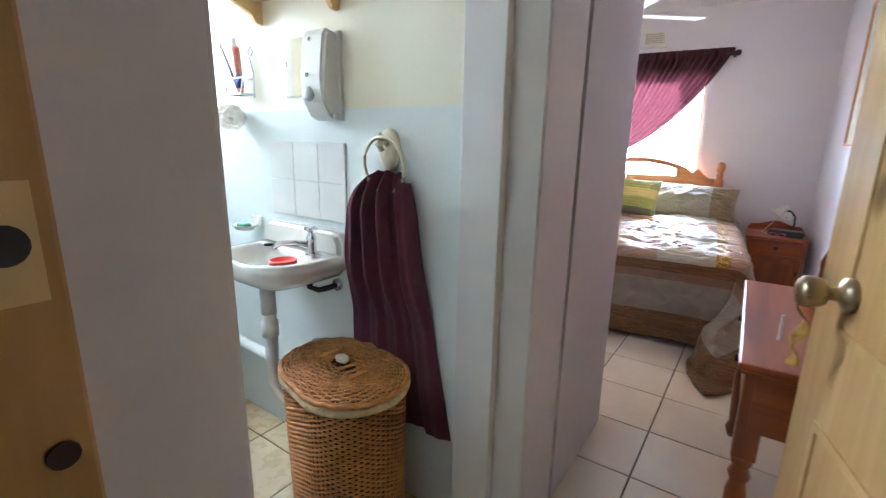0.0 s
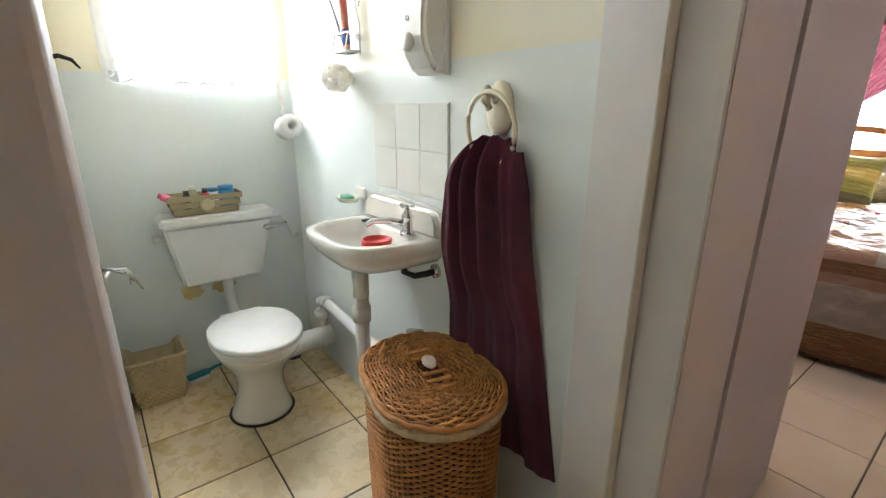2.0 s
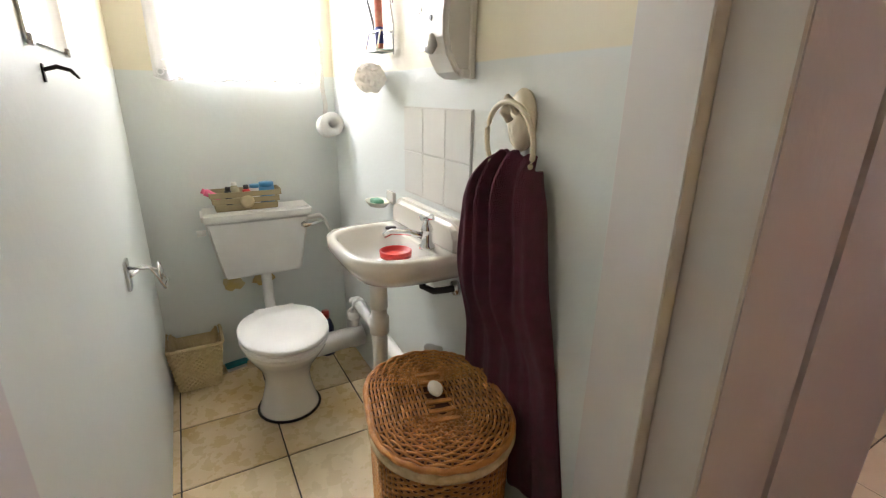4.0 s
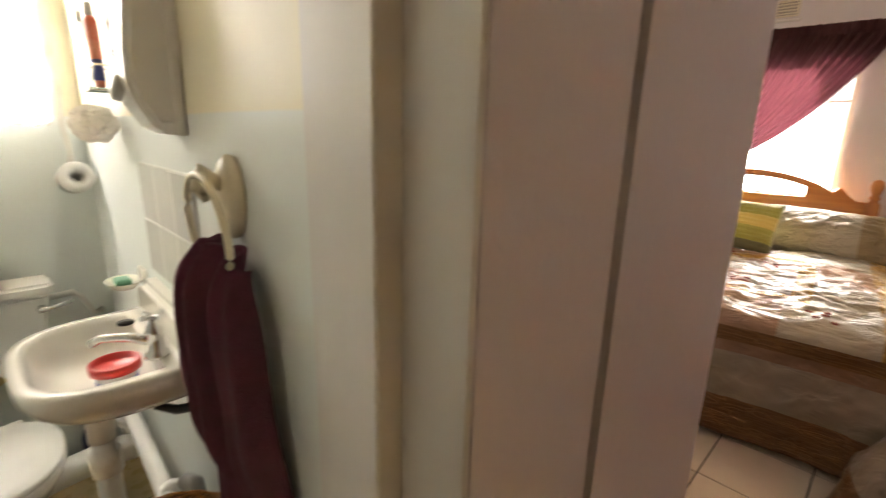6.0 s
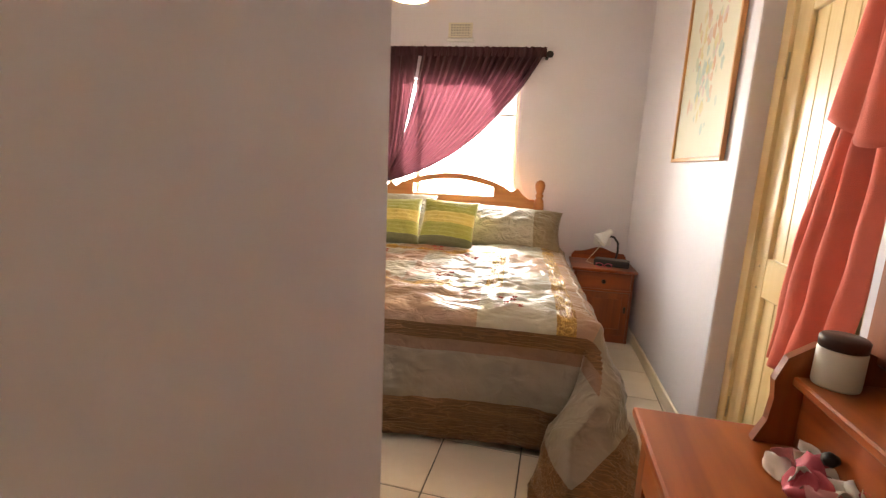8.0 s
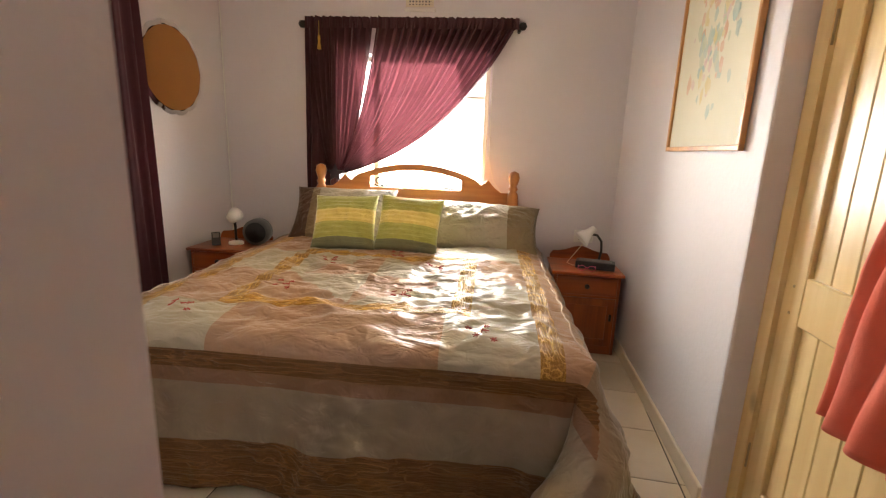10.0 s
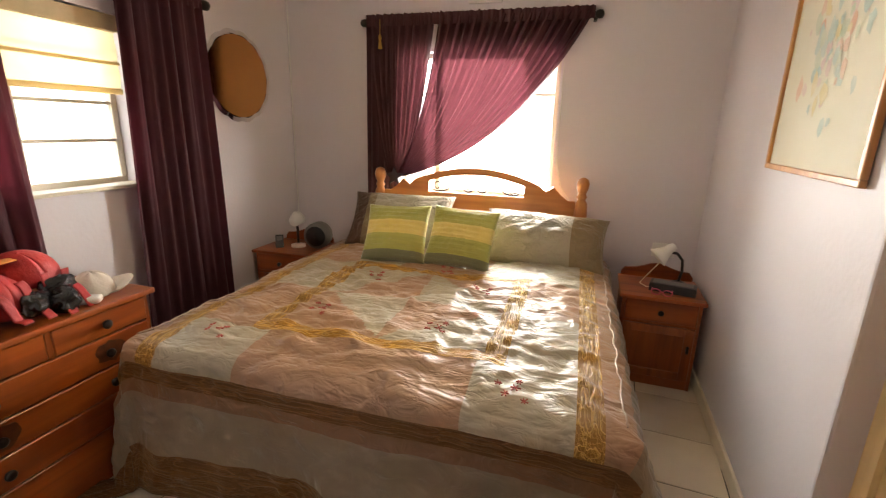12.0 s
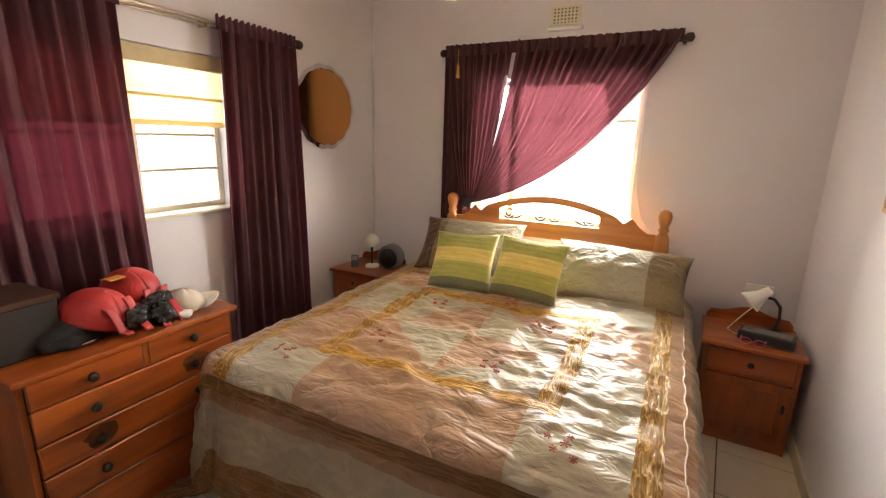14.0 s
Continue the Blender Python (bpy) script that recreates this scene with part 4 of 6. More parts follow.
part("handle", tube([(0.02, 0.01, 0.0), (-0.02, 0.0, 0.10), (-0.055, -0.01, 0.185)], [0.006, 0.006, 0.004], 8), M_GREY, tb, smooth=True)
part("head", boxes((-0.075, -0.055, -0.018, -0.004, 0.183, 0.212), bevel=0.004), M_PLASTIC, tb)
def puff():
    bm = bmesh.new()
    bmesh.ops.create_icosphere(bm, subdivisions=4, radius=0.058)
    for v in bm.verts:
        v.co *= 1 + 0.16 * noise.noise(v.co * 45) + 0.10 * noise.noise(v.co * 110)
        v.co.z *= 0.9
    whole("bath_puff", bm, cloth("cream_net", (0.86, 0.83, 0.78), (0.80, 0.76, 0.70), 0.45, 0.9), at(-1.10, 1.695, 1.452), "cream net bath puff hanging below the rack", "bath puff", smooth=False)


puff()


def toilet():
    t = thing("toilet", at(-1.26, 1.315, 0), "white toilet with closed lid, stained at the foot", "toilet")
    prof = [(0.135, 0.0), (0.13, 0.02), (0.115, 0.07), (0.100, 0.14), (0.098, 0.19), (0.115, 0.25), (0.150, 0.31), (0.172, 0.355), (0.178, 0.39)]
    bm = bmesh.new()
    rings = []
    for r, z in prof:
        k = (z / 0.39)
        long = 1.0 + 0.27 * k ** 2
        off = 0.02 * k - 0.03 * (1 - k)
        rings.append([bm.verts.new((off + r * long * math.cos(a) + (0.02 if math.cos(a) < 0 else 0) * k * 0, r * math.sin(a), z)) for a in [2 * math.pi * i / 36 for i in range(36)]])
    for a, b in zip(rings, rings[1:]):
        for i in range(36):
            bm.faces.new((a[i], a[(i + 1) % 36], b[(i + 1) % 36], b[i]))
    bm.faces.new(rings[0][::-1])
    bm.faces.new(rings[-1])
    part("pan", bm, M_PORC, t, smooth=True)
    part("horn", tube([(-0.16, 0, 0.30), (-0.24, 0, 0.33), (-0.30, 0, 0.34)], [0.06, 0.045, 0.04], 16), M_PORC, t, smooth=True)

    def ellipse(s, z):
        return [((0.02 + 0.235 * s * math.cos(a)) if math.cos(a) > 0 else (0.02 + 0.225 * s * math.copysign(abs(math.cos(a)) ** 0.75, math.cos(a))), 0.185 * s * math.sin(a), z) for a in [2 * math.pi * i / 40 for i in range(40)]]

    def plate(levels):
        bm = bmesh.new()
        rr = [[bm.verts.new(p) for p in ellipse(s, z)] for s, z in levels]
        for a, b in zip(rr, rr[1:]):
            for i in range(40):
                bm.faces.new((a[i], a[(i + 1) % 40], b[(i + 1) % 40], b[i]))
        bm.faces.new(rr[0][::-1])
        bm.faces.new(rr[-1])
        return bm
    part("seat", plate([(0.98, 0.390), (1.0, 0.395), (1.0, 0.408), (0.98, 0.412)]), M_PLASTIC, t, smooth=False)
    part("lid", plate([(0.985, 0.414), (1.005, 0.418), (1.005, 0.428), (0.97, 0.436), (0.6, 0.440)]), M_PLASTIC, t, "white closed lid", smooth=True)
    for y in (-0.07, 0.07):
        part("hinge", rod(bmesh.new(), (-0.215, y - 0.02, 0.415), (-0.215, y + 0.02, 0.415), 0.012, None, 12), M_PLASTIC, t, smooth=True)
    part("outlet", tube([(-0.12, 0.05, 0.20), (-0.16, 0.15, 0.19), (-0.18, 0.30, 0.19), (-0.18, 0.42, 0.19)], 0.052, 16), M_PLASTIC, t, "white soil pipe", True)
    part("sealing_bead", tube([(0.0 - 0.03 + 0.137 * math.cos(a), 0.137 * math.sin(a), 0.004) for a in [2 * math.pi * k / 30 for k in range(30)]], 0.006, 6, closed=True), mat("dirty_bead", (0.05, 0.04, 0.03), 0.9), t, "dark bead round the foot", True)
    return t


toilet()

cis = thing("cistern", at(-1.795, 1.315, 0.52), "white plastic cistern on the wall with a side lever", "cistern")
def frustum(w0, w1, d0, d1, z0, z1, bevel):
    bm = boxes((0, 1, -0.5, 0.5, 0, 1))
    for v in bm.verts:
        k = v.co.z
        v.co = Vector((v.co.x * (d0 + (d1 - d0) * k) + 0.002, v.co.y * (w0 + (w1 - w0) * k), z0 + (z1 - z0) * k))
    bmesh.ops.bevel(bm, geom=bm.edges[:], offset=bevel, segments=3, affect="EDGES")
    return bm
part("tank", frustum(0.37, 0.475, 0.12, 0.15, 0, 0.30, 0.012), M_PLASTIC, cis)
part("lid", frustum(0.50, 0.50, 0.165, 0.165, 0.297, 0.345, 0.012), M_PLASTIC, cis)
part("lever", tube([(0.152, 0.205, 0.25), (0.175, 0.205, 0.25), (0.182, 0.225, 0.252), (0.180, 0.30, 0.268)], [0.014, 0.012, 0.008, 0.007], 10), M_CHROME, cis, "chrome flush lever", True)
part("overflow", tube([(0.08, -0.235, 0.24), (0.08, -0.275, 0.24)], 0.014, 10), M_PLASTIC, cis, smooth=True)
part("stop_valve", tube([(0.06, 0.235, 0.26), (0.06, 0.31, 0.265), (0.06, 0.335, 0.24), (0.05, 0.37, 0.16), (0.02, 0.40, 0.155)], [0.013, 0.013, 0.008, 0.008, 0.014], 10), M_PLASTIC, cis, smooth=True)
part("flush_pipe", tube([(0.08, 0.01, 0.02), (0.085, 0.01, -0.08), (0.11, 0.008, -0.15), (0.25, 0.0, -0.18)], 0.026, 14), M_PLASTIC, cis, smooth=True)

crate = thing("wooden_crate", at(-1.71, 1.27, 0.867), "small slatted wooden crate of toiletries on the cistern", "crate")
M_DRIFT = wood("driftwood", (0.36, 0.30, 0.17), (0.24, 0.19, 0.10), 0.7, "y", False, 0.0)
for k in range(3):
    z = 0.006 + k * 0.030
    f = 0.135 + 0.010 * k
    part("slat", boxes((0.055 + 0.006 * k, 0.061 + 0.006 * k, -f, f, z, z + 0.024)), M_DRIFT, crate)
    part("slat", boxes((-0.055, -0.049, -f, f, z, z + 0.024)), M_DRIFT, crate)
    for s in (-1, 1):
        part("slat", boxes((-0.049, 0.055, s * f - 0.003, s * f + 0.003, z, z + 0.024)), M_DRIFT, crate)
part("bottom", boxes((-0.055, 0.058, -0.135, 0.135, 0, 0.006)), M_DRIFT, crate)
part("badge", lathe([(0.032, 0), (0.032, 0.004), (0.020, 0.006), (0.0, 0.006)], 20, m=pose(0.071, 0.0, 0.045, 0, 84, 0)), mat("pale_badge", (0.55, 0.47, 0.28), 0.6, scale=60), crate, "pale round badge", True)
def small(name, m, label, cat, prof, material, cap=None):
    t = thing(name, m, label, cat)
    part("body", lathe(prof, 16), material, t, smooth=True)
    if cap:
        h = prof[-1][1]
        part("cap", lathe([(cap[0], h), (cap[0], h + cap[1]), (0, h + cap[1])], 14), cap[2], t, smooth=True)
M_BLUE = mat("blue_plastic", (0.04, 0.20, 0.42), 0.35)
M_PINK = mat("pink_plastic", (0.65, 0.12, 0.22), 0.4)
small("jar", at(-1.71, 1.37, 0.874), "blue toiletry jar in the crate", "jar", [(0.034, 0), (0.036, 0.09)], M_BLUE, (0.034, 0.02, M_BLUE))
small("jar", at(-1.73, 1.32, 0.874), "white and blue toiletry tub in the crate", "jar", [(0.026, 0), (0.027, 0.085)], M_PLASTIC, (0.026, 0.014, M_BLUE))
small("bottle", at(-1.70, 1.225, 0.874), "clear bottle in the crate", "bottle", [(0.022, 0), (0.022, 0.09), (0.012, 0.105)], mat("pale_bottle", (0.40, 0.38, 0.25), 0.2), (0.012, 0.015, M_PLASTIC))
small("bottle", at(-1.69, 1.275, 0.874), "small red bottle in the crate", "bottle", [(0.018, 0), (0.018, 0.08), (0.010, 0.088)], M_RED, (0.012, 0.018, M_BLACK))
small("bottle", at(-1.68, 1.195, 0.874), "dark bottle in the crate", "bottle", [(0.015, 0), (0.015, 0.085)], M_BLACK, (0.012, 0.018, M_BLACK))
small("tube", at(-1.69, 1.16, 0.874) @ pose(0, 0, 0.05, 60, 0, 0), "pink tube lying across the crate", "tube", [(0.014, 0), (0.017, 0.07)], M_PINK, (0.012, 0.015, M_PINK))
small("cleaner_bottle", at(-1.66, 1.60, 0.0), "dark blue cleaner bottle with a red cap on the floor", "bottle", [(0.040, 0), (0.042, 0.16), (0.030, 0.20), (0.018, 0.22)], mat("navy_plastic", (0.02, 0.025, 0.09), 0.35), (0.020, 0.04, M_RED))


def woven_bin():
    t = thing("waste_basket", at(-1.70, 0.955, 0), "square woven straw waste basket beside the toilet", "basket")
    m = mat("pale_straw", (0.62, 0.50, 0.30), 0.8, second=(0.52, 0.40, 0.22), scale=30, bump=0.5, bscale=120)
    def f(u, v, inner=0.0):
        a = 2 * math.pi * u
        h = 0.085 + 0.025 * v - inner
        c, s = math.cos(a), math.sin(a)
        k = h / max(abs(c), abs(s)) if max(abs(c), abs(s)) > 0.76 else h / 0.76
        weave = 0.0035 * math.sin(u * 2 * math.pi * 30) * (1 if int(v * 20) % 2 else -1)
        return Vector(((k + weave) * c, (k * 1.12 + weave) * s, 0.235 * v))
    bm = sheet(120, 40, f)
    part("side", bm, m, t)
    part("lining", sheet(60, 8, lambda u, v: f(u, v, 0.012) + Vector((0, 0, 0.004))), m, t)
    part("bottom", boxes((-0.083, 0.083, -0.09, 0.09, 0.002, 0.008)), m, t)
    part("rim", tube([f(k / 60, 1.0) for k in range(60)], 0.009, 6, closed=True), m, t)


woven_bin()

roll = thing("toilet_roll_hanger", at(-1.795, 1.69, 1.25), "white cord hanger with a toilet roll on the bathroom wall", "toilet roll holder")
bm = lathe([(0.020, -0.05), (0.056, -0.05), (0.057, 0.05), (0.020, 0.05), (0.020, -0.05)], 28, m=pose(0.125, 0, 0, 0, 80, 0))
part("roll", bm, mat("white_paper", (0.80, 0.78, 0.75), 0.9, bump=0.2, bscale=100), roll, "white paper roll", True)
part("hanger", sheet(10, 70, lambda u, v: Vector((0.05 - 0.035 * v + 0.01 * math.sin(v * 30), (u - 0.5) * (0.020 + 0.03 * v ** 3) + 0.005 * math.sin(v * 18), 0.05 + 0.66 * v)), 0.006), mat("white_crochet", (0.74, 0.72, 0.66), 0.9, bump=0.6, bscale=160), roll, "white crochet band", True)
part("hook", rod(bmesh.new(), (0, 0, 0.71), (0.05, 0, 0.71), 0.006), M_CHROME, roll)
part("bar", rod(bmesh.new(), (0.0, -0.01, 0.0), (0.17, 0, -0.02), 0.007), M_PLASTIC, roll)

ph = thing("paper_holder", at(-0.98, 0.834, 0.80) @ Matrix.Scale(1.4, 4), "empty chrome toilet paper holder on the wall", "paper holder")
part("bracket", boxes((-0.02, 0.02, 0, 0.008, 0.0, 0.07), bevel=0.003), M_CHROME, ph)
part("wire", tube([(0.0, 0.008, 0.05), (0.02, 0.05, 0.05), (0.02, 0.07, 0.0), (-0.12, 0.07, -0.03), (-0.15, 0.05, -0.01), (-0.13, 0.02, 0.01), (0.0, 0.008, 0.03)], 0.004, 6), M_CHROME, ph, smooth=True)
part("cap", lathe([(0.024, 0), (0.024, 0.006), (0.0, 0.012)], 14, m=pose(-0.15, 0.05, -0.015, -90, 0, 0)), M_CHROME, ph, smooth=True)


sm = thing("wall_mirror", at(-0.81, 0.834, 1.466), "frameless mirror on the painted bathroom wall", "mirror")
part("glass", boxes((0, 0.36, 0.001, 0.006, 0, 0.52), bevel=0.001), M_MIRROR, sm)
for x in (0.006, 0.33):
    part("clip", boxes((x, x + 0.02, 0.001, 0.010, -0.008, 0.012), bevel=0.002), M_CHROME, sm, "metal mirror clip")
hk = thing("wall_hook", at(-0.53, 0.834, 1.415) @ Matrix.Scale(0.55, 4), "dark curved metal hook under the mirror", "hook")
part("plate", boxes((-0.012, 0.012, 0, 0.006, -0.03, 0.03), bevel=0.002), M_DARKMETAL, hk)
part("arm", tube([(0, 0.004, 0.01), (-0.01, 0.04, 0.022), (-0.02, 0.075, 0.012), (-0.03, 0.095, -0.015)], [0.007, 0.008, 0.007, 0.004], 8), M_DARKMETAL, hk, smooth=True)


def hamper():
    """A wicker hamper with straight long sides and round ends, woven strand by strand."""
    t = thing("laundry_hamper", at(-0.295, 1.555, 0, -14), "oval wicker laundry hamper with a flat lid, in honey cane", "hamper")
    cane = mat("honey_cane", (0.60, 0.27, 0.060), 0.38, second=(0.34, 0.13, 0.026), scale=26, bump=0.3, bscale=260, amount=0.6)
    # shade in the gaps is put into this dark brown behind the strands
    weave_shade = mat("weave_gap_shade", (0.10, 0.036, 0.010), 0.7, scale=30, bump=0.4, bscale=120)
    c, r, h = 0.068, 0.172, 0.575

    def ring(q, rad):
        """A point of a long round-ended ring, q from 0 to 1."""
        q %= 1.0
        if q < 0.1:
            return Vector((-c + 20 * c * q, -rad, 0))
        if q < 0.5:
            a = -math.pi / 2 + math.pi * (q - 0.1) / 0.4
            return Vector((c + rad * math.cos(a), rad * math.sin(a), 0))
        if q < 0.6:
            return Vector((c - 20 * c * (q - 0.5), rad, 0))
        a = math.pi / 2 + math.pi * (q - 0.6) / 0.4
        return Vector((-c + rad * math.cos(a), rad * math.sin(a), 0))

    def loft(levels, n=120):
        bm = bmesh.new()
        rows = [[bm.verts.new(ring(k / n, rad) + Vector((0, 0, z))) for k in range(n)] for rad, z in levels]
        for a, b in zip(rows, rows[1:]):
            for k in range(n):
                bm.faces.new((a[k], a[(k + 1) % n], b[(k + 1) % n], b[k]))
        bm.faces.new(rows[0][::-1])
        bm.faces.new(rows[-1])
        return bm
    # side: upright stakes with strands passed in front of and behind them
    part("core", loft([(r * 0.93 - 0.001, 0.003), (r - 0.001, h - 0.01)]), weave_shade, t, "dark core painted as shade behind the weave")
    stakes, rows = 70, 62
    bm = bmesh.new()
    for j in range(rows):
        z = 0.008 + (h - 0.03) * j / (rows - 1)
        rad = r * (0.93 + 0.07 * z / h)
        tube([ring(k / (stakes * 4), rad + 0.0002 + 0.0045 * math.sin(math.pi * (k + 0.5) / 4 + math.pi * (j % 2)) + 0.0012 * noise.noise(Vector((k * 0.2, j * 3.1, 0)))) + Vector((0, 0, z + 0.0012 * noise.noise(Vector((k * 0.07, j * 1.7, 4))))) for k in range(stakes * 4)], 0.0041, 5, bm, True)
    tagged(part("basket", bm, cane, t, "woven cane side", True), kind="stuff")
    pale = mat("pale_cane_binding", (0.62, 0.50, 0.30), 0.6, second=(0.40, 0.27, 0.12), scale=30, bump=0.4, bscale=90)
    bm = bmesh.new()
    tube([ring(k / 120, r + 0.006) + Vector((0, 0, h - 0.010)) for k in range(120)], 0.015, 8, bm, True)
    part("binding", bm, pale, t, "pale binding under the lid", True)
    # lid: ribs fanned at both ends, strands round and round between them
    lid = part("lid", loft([(r + 0.006, h + 0.004), (r + 0.012, h + 0.010), (r + 0.006, h + 0.0205), (0.02, h + 0.0280)]), weave_shade, t, "flat woven lid")
    ribs, rounds = 44, 16
    bm = bmesh.new()
    for j in range(rounds):
        k0 = j / (rounds - 1)
        rad = 0.030 + (r + 0.006 - 0.030) * k0
        lift = h + 0.029 - 0.006 * k0 ** 4
        tube([ring(k / (ribs * 4), rad) + Vector((0, 0, lift + 0.0034 * math.sin(math.pi * k / 4 + math.pi * (j % 2)) + 0.0008 * noise.noise(Vector((k * 0.3, j * 2.3, 1))))) for k in range(ribs * 4)], 0.0035, 6, bm, True)
    tagged(part("weave", bm, cane, lid, "", True), kind="stuff")
    bm = bmesh.new()
    for k in range(ribs):
        q = (k + 0.5) / ribs
        tube([ring(q, 0.012) + Vector((0, 0, h + 0.029)), ring(q, r * 0.6) + Vector((0, 0, h + 0.029)), ring(q, r + 0.006) + Vector((0, 0, h + 0.023))], 0.0030, 6, bm)
    tagged(part("rib_fan", bm, cane, lid, "", True), kind="stuff")
    part("lid_edge", tube([ring(k / 120, r + 0.012) + Vector((0, 0, h + 0.014 + 0.002 * math.sin(k * 1.3))) for k in range(120)], 0.0085, 8, closed=True), cane, lid, "", True)
    for x in (-0.098, -0.058, 0.030, 0.068, 0.104):
        part("cross_band", boxes((x - 0.007, x + 0.007, -0.036, 0.036, h + 0.032, h + 0.039), bevel=0.003, seg=2), cane, lid)
    bm = bmesh.new()
    bmesh.ops.create_icosphere(bm, subdivisions=2, radius=0.028)
    for v in bm.verts:
        v.co = Vector((v.co.x * 1.1, v.co.y * 0.75, v.co.z * 0.5 + 0.004 * noise.noise(v.co * 60)))
    bmesh.ops.translate(bm, verts=bm.verts[:], vec=(-0.008, 0.0, h + 0.050))
    part("knob", bm, mat("white_shell", (0.74, 0.70, 0.64), 0.4, scale=30), lid, "white shell knob", True)


hamper()


def lace():
    """A short lace curtain before the bathroom window: sheer above, an openwork border at its scalloped hem."""
    def f(u, v):
        z = 2.30 - 0.845 * v - 0.016 * abs(math.sin(u * math.pi * 7)) * v
        return Vector((0.03 + 0.018 * math.sin(u * 2 * math.pi * 9 + math.sin(v * 3)) * (0.4 + 0.6 * v) + 0.012 * noise.noise(Vector((u * 6, v * 3, 0))), -0.045 + 0.68 * u, z))
    t = thing("lace_curtain", at(-1.79, 1.02, 0), "white lace cafe curtain on a wire over the window", "curtain")
    part("panel", sheet(160, 60, f), M_LACE, t, smooth=True)
    part("wire", rod(bmesh.new(), (0.03, -0.08, 2.29), (0.03, 0.70, 2.29), 0.004), M_CHROME, t)
    border = cloth("lace_border", (0.82, 0.82, 0.82), (0.72, 0.73, 0.75), 0.35, 0.8)
    for k in range(7):
        u = (k + 0.5) / 7
        for a, b, rr in ((0, 0.925, 0.020), (-0.03, 0.965, 0.012), (0.03, 0.965, 0.012)):
            p = f(u + a, b)
            part("motif", tube([(p.x + 0.008, p.y + rr * math.cos(q), p.z + rr * math.sin(q)) for q in [2 * math.pi * i / 14 for i in range(14)]], 0.0035, 5, closed=True), border, t, "", True)
    part("hem", tube([f(k / 80, 1.0) + Vector((0.002, 0, 0)) for k in range(81)], 0.004, 5), border, t, "thicker stitched hem", True)


lace()

# ---------------------------------------------------------------- entry door and jamb
jamb = fixed("door_frame_3", boxes((0.235, 0.328, 0.40, 0.689, 0, 2.10), bevel=0.004), M_AMBER, BATH, "varnished yellow pine door jamb with dark knots", "door frame")
strike = thing("strike_plate", at(0.330, 0.655, 1.285), "dark round latch hole in the pine jamb", "latch")
part("plate", boxes((-0.0015, 0.001, -0.03, 0.02, -0.05, 0.05)), M_YELLOW, strike)
part("hole", rod(bmesh.new(), (-0.001, -0.003, 0), (0.0025, -0.003, 0), 0.017, None, 18), M_BLACK, strike, "dark latch hole")
part("knot", rod(bmesh.new(), (-0.001, 0.008, -0.195), (0.0022, 0.008, -0.195), 0.013, None, 11), mat("dark_knot", (0.05, 0.02, 0.01), 0.6, scale=60), strike, "dark knot in the pine")
leaf = new("door_1")
leaf.matrix_world = pose(1.12, 1.05, 0, 0, 0, 100)
tagged(leaf, "yellow varnished pine door standing open into the bedroom", "door", kind="structure")
part("leaf", boxes((0.0, 0.775, -0.04, 0.0, 0.008, 2.03), bevel=0.003), M_YELLOW, leaf)
for z0, z1 in ((0.12, 0.75), (0.98, 1.90)):
    part("moulding", boxes((0.12, 0.65, 0.0, 0.006, z0, z0 + 0.02), (0.12, 0.65, 0.0, 0.006, z1, z1 + 0.02), (0.12, 0.14, 0.0, 0.006, z0, z1), (0.63, 0.65, 0.0, 0.006, z0, z1)), M_YELLOW, leaf)
knob = part("door_knob", lathe([(0.032, 0), (0.032, 0.008), (0.022, 0.014), (0.013, 0.020), (0.012, 0.034), (0.024, 0.042), (0.029, 0.055), (0.029, 0.072), (0.022, 0.080), (0.0, 0.081)], 24, m=pose(0.625, 0.0, 1.075, -90, 0, 0) @ Matrix.Scale(1.15, 4)), M_BRASS, leaf, "worn brass door knob", True)
part("ribbon", sheet(8, 30, lambda u, v: Vector((0.625 + (u - 0.5) * 0.030 + 0.014 * math.sin(v * 9), 0.078 + 0.012 * math.sin(v * 12 + u), 1.06 - 0.16 * v)), 0.002), mat("mustard_ribbon", (0.50, 0.32, 0.03), 0.7, second=(0.3, 0.12, 0.02), scale=60), knob, "mustard ribbon tied to the knob", True)
part("key_tag", boxes((0.64, 0.648, 0.10, 0.104, 0.95, 1.01), bevel=0.001), M_PLASTIC, knob, "white key tag")


# ---------------------------------------------------------------- curtains and blinds
def folds(u, v, n, amp, seed):
    return amp * math.sin(2 * math.pi * n * u + 1.2 * math.sin(2.2 * v + seed) + 1.5 * noise.noise(Vector((u * 3, v * 1.2, seed)))) + 0.3 * amp * math.sin(2 * math.pi * n * 2.3 * u + seed)


def curve(p0, p1, p2, p3, v):
    w = 1 - v
    return [w ** 3 * a + 3 * w * w * v * b + 3 * w * v * v * c + v ** 3 * d for a, b, c, d in zip(p0, p1, p2, p3)]


